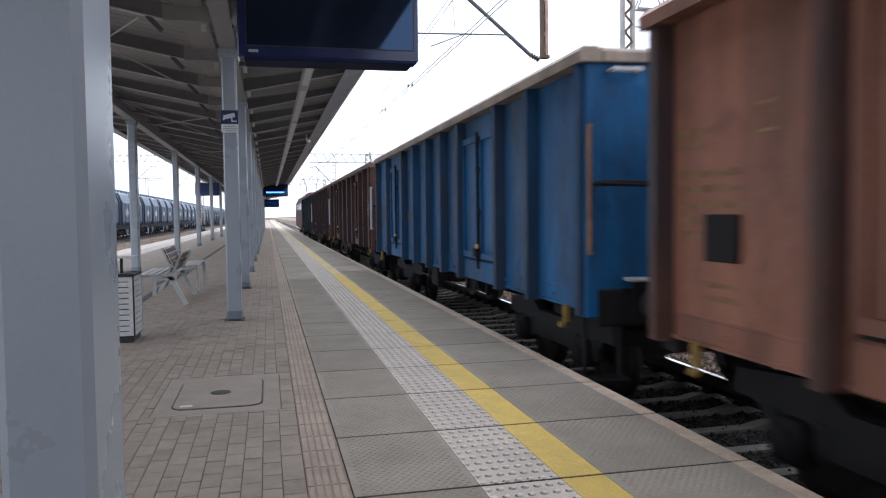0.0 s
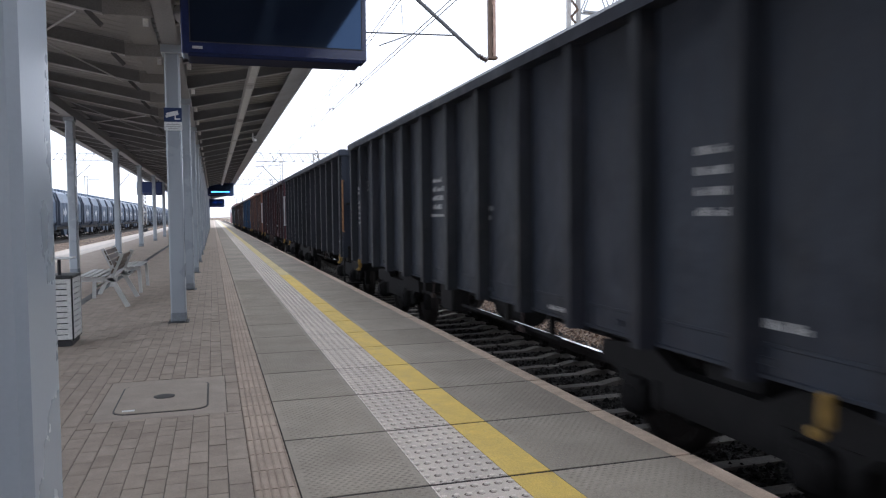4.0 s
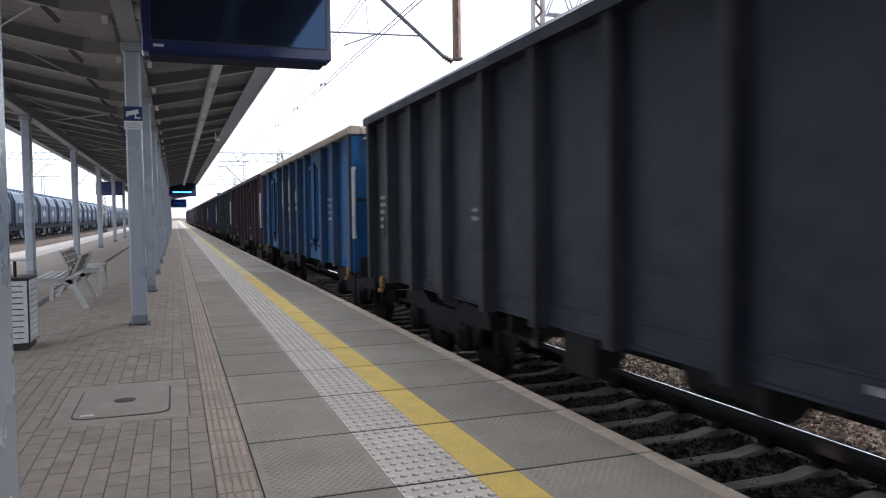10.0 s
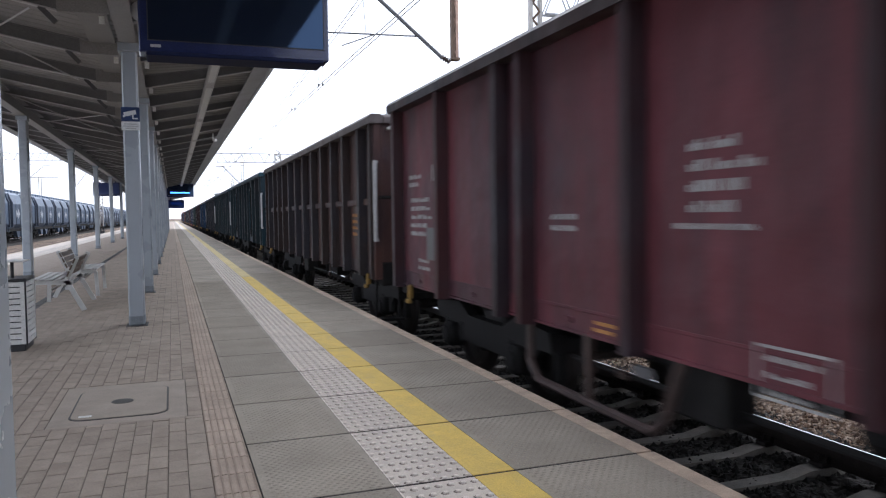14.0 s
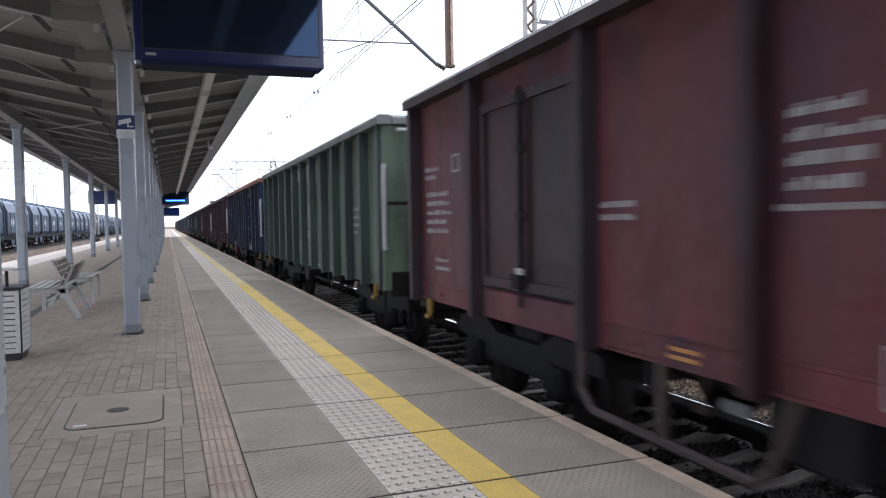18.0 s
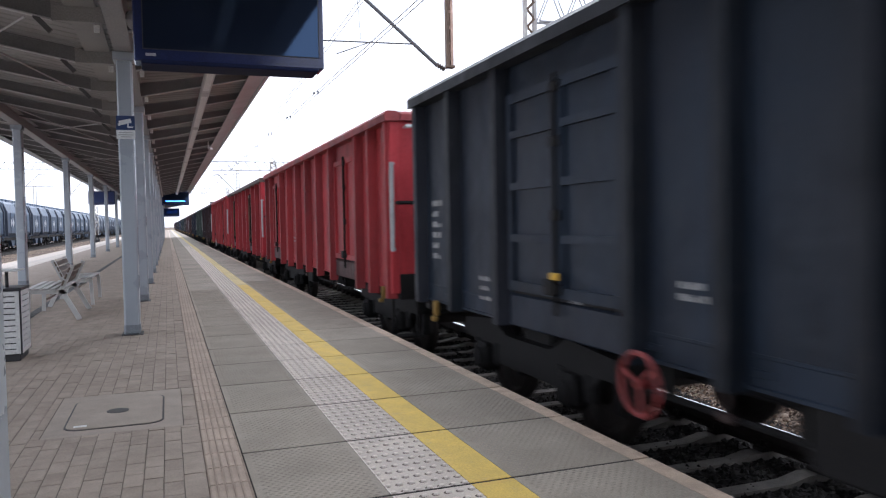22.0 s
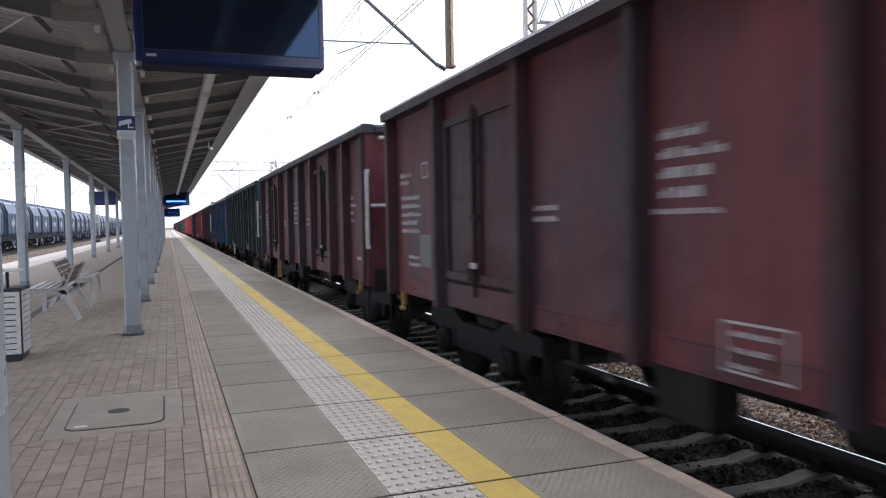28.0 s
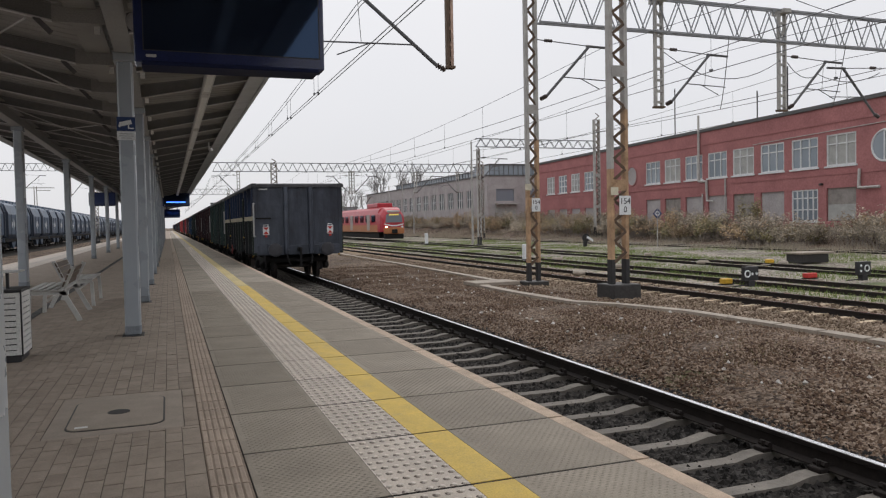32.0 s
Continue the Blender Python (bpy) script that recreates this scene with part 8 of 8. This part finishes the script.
def build_hall():
    b = thing("factory_hall", "grey-brown factory hall with glazed roof lantern", "building", pose(0, 0, 0))
    # gable block facing the camera, then a long range going away
    gops = [(43.6, 46.4, 4.2, 5.9), (48.6, 50.0, 4.2, 5.9)]
    part("gable_wall", pierced_wall(42.3, 60, -0.6, 7.7, gops), brick_dark, b, at=(0, 97.5, 0))
    for a, c, z0, z1 in gops:
        part("window", Geo().box(a, c, 97.62, 97.7, z0, z1), pane_mat, b)
    part("awning", Geo().box(43.4, 46.6, 96.6, 97.5, 3.7, 3.85), zinc, b, "pale lean-to roof over the door")
    part("sheeting", Geo().box(43.4, 46.6, 97.40, 97.49, 1.4, 3.7), blind_mat, b, "pale corrugated sheeting")
    part("lantern", Geo().box(43.0, 52, 98.5, 104, 7.7, 9.3), pane_mat, b, "glazed roof lantern")
    lg = Geo()
    for k in range(13):
        lg.box(43.0 + k * 0.75, 43.1 + k * 0.75, 98.44, 98.5, 7.7, 9.3)
    lg.box(42.9, 52.1, 98.3, 104.2, 9.3, 9.5)
    part("lantern_frame", lg, roof_felt, b)
    wins = [(98.8 + 4.1 * k, 101.4 + 4.1 * k, 3.4, 5.9) for k in range(16)]
    wall = pierced_wall(97.86, 166, -0.6, 7.7, wins)
    wall.v = [(42.3 + v, u, z) for u, v, z in wall.v]
    part("side_wall", wall, brick_dark, b)
    for a, c, z0, z1 in wins:
        w = part("window", Geo().box(42.45, 42.5, a, c, z0, z1), pane_dark, b)
        g = Geo()
        for k in range(4):
            y = a + (c - a) * k / 3
            g.box(42.38, 42.45, y - 0.08, y + 0.08, z0, z1)
        g.box(42.38, 42.45, a, c, z0 + 1.2, z0 + 1.3)
        part("window_frame", g, frame_white, w)
    part("side_lantern", Geo().box(44.5, 50, 100, 150, 7.7, 8.9), pane_mat, b)
    lg = Geo()
    for k in range(40):
        lg.box(44.42, 44.5, 100 + k * 1.25, 100.12 + k * 1.25, 7.7, 8.9)
    lg.box(44.3, 50.2, 99.8, 150.2, 8.9, 9.05)
    part("lantern_frame", lg, roof_felt, b)
    part("roof", Geo().box(42.2, 60, 97.4, 166.1, 7.7, 7.9), roof_felt, b)
    part("core", Geo().box(42.8, 60, 98, 166, -0.6, 7.7), brick_dark, b)


build_hall()

# low far blocks closing the distance
haze_wall = surface("hazy_far_block", (0.30, 0.31, 0.33), 0.95, vary=0.1, scale=0.05, grain=1, bump=0)
for x, y, w, h in ((40, 480, 30, 16), (75, 420, 50, 11)):
    b = thing("distant_building", "hazy grey block in the far distance", "building", pose(x, y, -0.7), group="far town blocks")
    part("wall", Geo().box(-w / 2, w / 2, -6, 6, 0, h), haze_wall, b)
    part("roof", Geo().box(-w / 2 - 0.4, w / 2 + 0.4, -6.4, 6.4, h, h + 0.6), roof_felt, b)
    wg = Geo()
    for k in range(int(w / 4)):
        wg.box(-w / 2 + 1 + k * 4, -w / 2 + 2.6 + k * 4, -6.05, -5.99, h * 0.5, h * 0.5 + 1.8)
    part("window_band", wg, pane_mat, b)

# ================= standing trains =================
emu_red = surface("emu_red", (0.42, 0.030, 0.045), 0.35, vary=0.08, scale=2, bump=0.02)
emu_orange = surface("emu_orange_skirt", (0.42, 0.16, 0.06), 0.45, vary=0.15, scale=2, bump=0.02)
emu_grey = surface("emu_grey_side", (0.34, 0.31, 0.29), 0.45, vary=0.12, scale=2, bump=0.02)
lamp_glow = glow("headlamp_glow", (1.0, 0.85, 0.6), 6.0)
route_glow = glow("route_letters_glow", (0.9, 0.75, 0.15), 0.25)


def build_emu():
    e = thing("electric_train", "red and orange electric passenger train with lit headlamp", "train", pose(23.4, 80.0, RAIL_Z - 0.03))
    prof = [(-1.42, 0.95), (1.42, 0.95), (1.44, 2.2), (1.40, 2.9), (1.22, 3.45), (0.85, 3.72), (-0.85, 3.72), (-1.22, 3.45), (-1.40, 2.9), (-1.44, 2.2)]
    for k in range(3):
        part("carriage", Geo().extrude([p for p in prof], "y", 1.6 + k * 21, 21.6 + k * 21), emu_red, e, "red carriage body")
        part("side_band", Geo().box(-1.47, 1.47, 1.7 + k * 21, 21.5 + k * 21, 0.95, 1.75), emu_orange if k == 0 else emu_grey, e, "orange and grey lower band")
        part("underfloor", Geo().box(-1.2, 1.2, 2.0 + k * 21, 21.0 + k * 21, 0.25, 0.95, 0.05), under_mat, e)
        for j in range(7):
            y = 2.6 + k * 21 + j * 2.7
            part("side_window", Geo().box(-1.475, -1.43, y, y + 1.6, 2.05, 2.85, 0.01), screen_glass, e, "dark side window")
        for y in (5.0, 13.5):
            part("door", Geo().box(-1.485, -1.43, y + k * 21, y + 1.3 + k * 21, 1.1, 2.95, 0.01), emu_grey, e, "grey door")
    # rounded nose
    n = Geo()
    rows = [(0.0, 1.0, 1.05), (0.25, 1.25, 1.0), (0.8, 1.38, 1.0), (1.7, 1.43, 1.0)]
    ring_pts = []
    for y, hw_, _ in rows:
        k = {0.0: 0.0, 0.25: 0.35, 0.8: 0.75, 1.7: 1.0}[y]
        top = 2.95 + 0.77 * k
        ring_pts.append([(-hw_, y, 1.0), (hw_, y, 1.0), (hw_ * 1.01, y, 1.9), (hw_ * 0.98, y, top - 0.75), (hw_ * 0.62, y, top), (-hw_ * 0.62, y, top), (-hw_ * 0.98, y, top - 0.75), (-hw_ * 1.01, y, 1.9)])
    vs = [p for r in ring_pts for p in r]
    fs = [(r * 8 + i, r * 8 + (i + 1) % 8, (r + 1) * 8 + (i + 1) % 8, (r + 1) * 8 + i) for r in range(3) for i in range(8)] + [tuple(range(8))[::-1]]
    n.poly(vs, fs)
    nose = part("nose", n, emu_red, e, "red rounded cab nose")
    part("windscreen", Geo().extrude([(-0.98, 2.0), (0.98, 2.0), (0.86, 2.82), (0.6, 2.98), (-0.6, 2.98), (-0.86, 2.82)], "y", -0.05, 0.02), pane_mat, nose, "large grey windscreen")
    part("route_display", Geo().box(-0.55, 0.55, -0.07, -0.05, 2.78, 2.92), route_glow, nose)
    part("roof_crown", Geo().box(-0.75, 0.75, 0.1, 1.3, 2.98, 3.35, 0.12), emu_grey, nose, "pale crown over the windscreen")
    part("white_stripe", Geo().extrude([(-1.12, 1.78), (-0.3, 1.58), (0.3, 1.58), (1.12, 1.78), (1.12, 1.90), (0.3, 1.72), (-0.3, 1.72), (-1.12, 1.90)], "y", -0.06, 0.0), sign_white, nose, "white v-shaped stripe")
    part("orange_apron", Geo().box(-1.15, 1.15, -0.10, 0.3, 0.75, 1.45, 0.08), emu_orange, e, "orange front apron")
    part("coupler", Geo().box(-0.28, 0.28, -0.45, 0.2, 0.80, 1.25, 0.06), under_mat, e)
    part("plough", Geo().box(-1.1, 1.1, -0.05, 0.4, 0.2, 0.72, 0.05), under_mat, e)
    for x in (-0.92, 0.92):
        part("headlamp", Geo().lathe([(0.11, 0), (0.11, 0.05)], 12, Matrix.Translation((x, -0.06, 1.52)) @ Matrix.Rotation(radians(90), 4, "X")), lamp_glow if x < 0 else sign_white, e, "headlamp")
    part("roof_box", Geo().box(-0.9, 0.9, 3.5, 8.5, 3.7, 4.25, 0.1), emu_red, e, "red roof equipment box")
    part("pantograph", Geo().path([(-0.4, 12, 3.8), (-0.35, 13.5, 4.5), (-0.6, 12.2, 5.3)], 0.04).path([(0.4, 12, 3.8), (0.35, 13.5, 4.5), (0.6, 12.2, 5.3)], 0.04).rod((-0.9, 12.2, 5.3), (0.9, 12.2, 5.3), 0.04), wire_mat, e)


build_emu()

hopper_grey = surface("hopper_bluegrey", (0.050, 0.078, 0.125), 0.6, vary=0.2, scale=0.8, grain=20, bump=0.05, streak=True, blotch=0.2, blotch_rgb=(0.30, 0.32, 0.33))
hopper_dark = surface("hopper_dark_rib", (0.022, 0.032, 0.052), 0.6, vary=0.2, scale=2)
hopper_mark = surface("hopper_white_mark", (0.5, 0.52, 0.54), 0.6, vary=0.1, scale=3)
hopper_pale = surface("hopper_pale_sheen", (0.115, 0.145, 0.19), 0.6, vary=0.3, scale=2)


def build_hopper(y0):
    w = thing("hopper_wagon", "blue-grey bulk hopper wagon standing on the storage track", "freight wagon", pose(-14.4, y0, RAIL_Z), group="standing grey hopper wagons")
    prof = [(-1.05, 0.98), (1.05, 0.98), (1.5, 1.55), (1.5, 3.30), (-1.5, 3.30), (-1.5, 1.55)]
    shoulder = [(-1.49, 3.30), (1.49, 3.30), (1.22, 4.10), (0.85, 4.35), (-0.85, 4.35), (-1.22, 4.10)]
    for k in range(2):
        c = -3.0 + k * 6.1
        b = part("body", Geo().extrude(prof, "y", c - 2.72, c + 2.72), hopper_grey, w, "blue-grey hopper body with tapered foot")
        # the paler colour paints sky sheen on the slope, and its fittings
        part("shoulder", Geo().extrude(shoulder, "y", c - 2.68, c + 2.68), hopper_pale, b, "sloping roof shoulder, coloured paler for sky sheen")
        for yy in (-2.74, 2.74):
            part("rib", Geo().box(1.40, 1.60, c + yy - 0.10, c + yy + 0.10, 1.3, 3.45).bar((1.50, c + yy, 3.42), (1.22, c + yy, 4.15), 0.2, 0.14), hopper_dark, b)
        for yy in (-0.9, 0.9):
            part("seam", Geo().box(1.49, 1.53, c + yy - 0.04, c + yy + 0.04, 1.5, 3.3), hopper_dark, b)
        part("painted_mark", Geo().extrude([(c - 0.9, 2.0), (c - 0.1, 2.45), (c - 0.9, 2.9)], "x", 1.5, 1.512).extrude([(c + 0.1, 2.0), (c + 0.8, 2.45), (c + 0.1, 2.9)], "x", 1.5, 1.512), hopper_mark, b, "pale triangular mark")
    for k in range(8):
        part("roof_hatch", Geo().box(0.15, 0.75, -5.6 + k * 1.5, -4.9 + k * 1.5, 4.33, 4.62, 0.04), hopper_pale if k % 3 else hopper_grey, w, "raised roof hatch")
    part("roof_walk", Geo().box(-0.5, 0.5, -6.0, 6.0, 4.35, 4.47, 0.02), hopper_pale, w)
    part("underframe", Geo().box(-1.3, 1.3, -6.1, 6.1, 0.90, 1.17, 0.02), under_mat, w)
    for k in (-1, 1):
        part("chute", Geo().extrude([(-1.2, 1.15), (-0.4, 0.35), (0.4, 0.35), (1.2, 1.15)], "x", -1.2, 1.25), hopper_grey, w, at=(0, k * 1.6, 0))
        b = part("bogie", shared("bogie", bogie_frame), under_mat, w, at=(0, k * 4.3, 0))
        for yy in (-0.9, 0.9):
            part("wheelset", shared("wheelset", wheelset_geo), wheel_mat, b, at=(0, yy, 0.46))
    for yy in (-6.15, 6.15):
        part("end_ladder", Geo().path([(1.3, yy, 0.9), (1.3, yy, 4.2)], 0.04).path([(0.9, yy, 0.9), (0.9, yy, 4.2)], 0.04), hopper_pale, w)
    return w


hop = build_hopper(66.0)
for k in range(1, 15):
    copy_thing(hop, pose(-14.4, 66.0 + 12.9 * k, RAIL_Z))

# ================= plants =================


def leaf_mat(name, cols):
    m = bpy.data.materials.new(name)
    m.use_nodes = True
    n, l = m.node_tree.nodes, m.node_tree.links
    g, r = n.new("ShaderNodeNewGeometry"), n.new("ShaderNodeValToRGB")
    r.color_ramp.elements[0].color, r.color_ramp.elements[1].color = (*cols[0], 1), (*cols[-1], 1)
    for k, c in enumerate(cols[1:-1], 1):
        r.color_ramp.elements.new(k / (len(cols) - 1)).color = (*c, 1)
    l.new(g.outputs["Random Per Island"], r.inputs[0])
    info, hs, mr = n.new("ShaderNodeObjectInfo"), n.new("ShaderNodeHueSaturation"), n.new("ShaderNodeMapRange")
    mr.inputs["To Min"].default_value, mr.inputs["To Max"].default_value = 0.7, 1.35
    l.new(info.outputs["Random"], mr.inputs[0])
    l.new(mr.outputs[0], hs.inputs["Value"])
    l.new(r.outputs[0], hs.inputs["Color"])
    l.new(hs.outputs[0], n["Principled BSDF"].inputs["Base Color"])
    n["Principled BSDF"].inputs["Roughness"].default_value = 0.85
    n["Principled BSDF"].inputs["Specular IOR Level"].default_value = 0.15
    return m


leaf_olive = leaf_mat("leaves_olive", ((0.16, 0.155, 0.085), (0.25, 0.235, 0.13), (0.33, 0.28, 0.16), (0.28, 0.20, 0.13)))
leaf_rust = leaf_mat("leaves_rust", ((0.26, 0.18, 0.13), (0.36, 0.25, 0.16), (0.42, 0.33, 0.20), (0.29, 0.22, 0.18)))
leaf_dry = leaf_mat("dry_stalks", ((0.33, 0.28, 0.225), (0.45, 0.39, 0.30), (0.30, 0.265, 0.22)))
leaf_brown = leaf_mat("brown_weeds", ((0.10, 0.07, 0.04), (0.15, 0.105, 0.06), (0.09, 0.085, 0.04)))
twig_mat = surface("twigs_grey", (0.24, 0.21, 0.19), 0.9, vary=0.2, scale=4, bump=0)
weed_mat = leaf_mat("weeds_green", ((0.11, 0.17, 0.05), (0.18, 0.26, 0.07), (0.25, 0.28, 0.10), (0.15, 0.20, 0.065)))


def bush_meshes(seed, wide, high, leaves):
    r = random.Random(seed)
    tw, lf = Geo(), Geo()
    tips = []
    for k in range(26):
        a, d = r.uniform(0, 6.28), r.uniform(0, wide * 0.35)
        p = Vector((d * math.cos(a), d * math.sin(a) * 1.2, -0.15))
        q = p + Vector((math.cos(a) * r.uniform(0.1, wide * 0.5), math.sin(a) * r.uniform(0.1, wide * 0.5), high * r.uniform(0.45, 1.05)))
        mid = p.lerp(q, 0.5) + Vector((r.uniform(-0.1, 0.1), r.uniform(-0.1, 0.1), 0.08))
        tw.rod(p, mid, 0.02, 4, 0.013).rod(mid, q, 0.013, 4, 0.004)
        tips += [(mid, q)] * 2
        for j in range(3):
            b = mid.lerp(q, r.random())
            e = b + Vector((r.uniform(-0.45, 0.45), r.uniform(-0.45, 0.45), r.uniform(0.05, 0.5)))
            tw.rod(b, e, 0.008, 3, 0.003)
            tips.append((b, e))
    for k in range(leaves):
        b, e = tips[r.randrange(len(tips))]
        c = b.lerp(e, r.uniform(0.1, 1.1)) + Vector((r.gauss(0, 0.09), r.gauss(0, 0.09), r.gauss(0, 0.08)))
        s = r.uniform(0.035, 0.085)
        ax = Vector((r.uniform(-1, 1), r.uniform(-1, 1), r.uniform(-0.6, 0.6))).normalized() * s
        bx = ax.cross(Vector((r.uniform(-1, 1), r.uniform(-1, 1), r.uniform(-1, 1)))).normalized() * s * 0.6
        lf.poly([c - ax, c + bx, c + ax, c - bx], [(0, 1, 2, 3)])
    return fix_normals(tw.mesh("stems")), lf.mesh("leaves")


BUSHES = [bush_meshes(k, *d) for k, d in enumerate(((1.9, 1.7, 1500), (2.2, 1.5, 1700), (1.5, 2.1, 1300), (2.4, 1.25, 1500)))]
rng = random.Random(77)
for k in range(150):
    y = 20 + 120 * (k / 150.0) + rng.uniform(-0.5, 0.5)
    x = rng.uniform(34.9, 38.6) + (y - 34) * 0.045
    i = rng.randrange(4)
    far = y > 95
    b = thing("bush", ("autumn bush with olive leaves", "dry tan bush with sparse leaves", "dry brown leafless bush")[k % 3] + " on the bank below the building", "bush", pose(x, y, ground_z(x) - 0.05, 0, 0, rng.uniform(0, 360)), group="bushes on the bank")
    sc_ = rng.uniform(0.75, 1.12)
    part("stem_clump", BUSHES[i][0], twig_mat, b, at=Matrix.Scale(sc_, 4))
    part("leaves", BUSHES[i][1], (leaf_olive, leaf_dry, leaf_dry)[k % 3] if k % 4 else leaf_rust, b, at=Matrix.Scale(sc_, 4))


def blades(name, label, n, area, seed, hmin, hmax, material, clump=0.35):
    r = random.Random(seed)
    x0, x1, y0, y1 = area
    vs, fs = [], []
    for k in range(n // 12):
        cx, cy = r.uniform(x0, x1), y0 + (y1 - y0) * r.random() ** 1.3
        if noise.noise((cx * 0.35, cy * 0.25, 3.1)) < -0.02:
            continue
        for j in range(16):
            x, y = cx + r.gauss(0, clump), cy + r.gauss(0, clump)
            h, a = r.uniform(hmin, hmax), r.uniform(0, 6.28)
            z = ground_z(x) - 0.01
            wx, wy = 0.012 * math.cos(a), 0.012 * math.sin(a)
            lx, ly = r.gauss(0, 0.35) * h, r.gauss(0, 0.35) * h
            i = len(vs)
            vs += [(x - wx, y - wy, z), (x + wx, y + wy, z), (x + lx, y + ly, z + h)]
            fs.append((i, i + 1, i + 2))
    g = Geo()
    g.v, g.f = vs, fs
    me = g.mesh(name)
    return tagged(part(name, me, material), label, "grass", kind="stuff")


blades("weeds", "green weeds between the siding tracks", 80000, (14.9, 32.0, 11.0, 75.0), 21, 0.04, 0.16, weed_mat)
blades("dry_grass", "dry tan grass along the bank", 36000, (31.5, 40.0, 18.0, 120.0), 22, 0.15, 0.55, leaf_dry)
blades("weeds", "sparse brown weeds on the gravel", 2600, (7.0, 11.5, 8.0, 40.0), 23, 0.03, 0.10, leaf_brown, 0.2)


def tree_meshes(seed, h, slim):
    r = random.Random(seed)
    g = Geo()

    def grow(p, d, ln, rad, level):
        q = p + d * ln
        g.rod(p, q, rad, 5 if level < 2 else 3, rad * 0.65, caps=False)
        if level >= 5:
            return
        for k in range(3 if level else 5):
            a = r.uniform(0, 6.28)
            tilt = r.uniform(0.25, 0.7) * slim
            s = Vector((math.cos(a) * tilt, math.sin(a) * tilt, 0))
            grow(p.lerp(q, r.uniform(0.55, 1.0)), (d + s + Vector((0, 0, 0.15))).normalized(), ln * r.uniform(0.55, 0.8), rad * 0.55, level + 1)
    grow(Vector((0, 0, -0.3)), Vector((0, 0, 1)), h * 0.33, h * 0.018, 0)
    return fix_normals(g.mesh("branches"))


hazy_twig = surface("hazy_twigs", (0.23, 0.22, 0.215), 0.95, vary=0.1, scale=0.3, bump=0)
TREES = [tree_meshes(3, 13, 1.0), tree_meshes(8, 16, 0.55)]
for k, (x, y, i, s) in enumerate(((36, 175, 0, 1.0), (41, 180, 0, 1.1), (47, 172, 0, 0.9), (52, 190, 1, 1.2), (57, 186, 1, 1.15), (62, 190, 1, 1.25), (44, 188, 0, 1.1), (33, 185, 0, 0.8), (-38, 150, 0, 0.9), (-45, 140, 0, 1.0), (-33, 160, 0, 0.9))):
    t = thing("bare_tree", "bare leafless tree in the hazy distance", "tree", pose(x, y, -0.6, 0, 0, k * 47), group="far bare trees")
    part("trunk", Geo().rod((0, 0, -0.4), (0, 0, 3.2), 0.24, 8, 0.19), hazy_twig, t, at=Matrix.Scale(s, 4))
    part("crown", TREES[i], hazy_twig, t, "bare branching crown", at=Matrix.Scale(s, 4))

# ================= what moves =================
# where the last wagon's end wall stands, time by time
TAIL = ((0.0, -415.1), (3.0, -375.9), (6.0, -336.4), (9.0, -296.6), (13.0, -242.1), (19.0, -158.9), (23.0, -103.0), (28.0, -31.5), (30.7, 7.75), (31.2, 14.82), (31.6, 20.4), (32.0, 25.95))

# slack in the couplings, wagon by wagon
SLACK = {2: 0.08, 5: 0.10, 6: 0.30, 7: 0.10, 8: 0.18, 16: 0.22, 18: 0.30, 19: 0.10, 20: 0.30, 21: 0.15, 23: 0.10, 28: -0.15, 29: 0.10}


def motions():
    for n, w in enumerate(TRAIN):
        walk(w, [(t, pose(TRACK_X, y + HALF + n * WAGON + SLACK.get(n, 0.0), RAIL_Z)) for t, y in TAIL])
    walk(loco, [(t, pose(TRACK_X, y + HALF + len(TRAIN) * WAGON + 1.2, RAIL_Z)) for t, y in TAIL])
    # wheels roll: one turn every 2.89 m; alike wheelsets share their keys
    ts, ys = [t for t, _ in TAIL], [y for _, y in TAIL]
    lead = {}
    for k, turned, ws in bogie_wheels:
        if (k, turned) not in lead:
            s = 1 if turned else -1
            rows = []
            for i in range(32 * FPS + 1):
                t = i / FPS
                rows.append((t, Matrix.Translation(ws.location) @ Matrix.Rotation(s * float(np.interp(t, ts, ys)) / 0.46, 4, "X")))
            walk(ws, rows)
            lead[k, turned] = ws.animation_data
        else:
            ad = ws.animation_data_create()
            ws.rotation_mode = "QUATERNION"
            ad.action = lead[k, turned].action
            ad.action_slot = lead[k, turned].action_slot


motions()
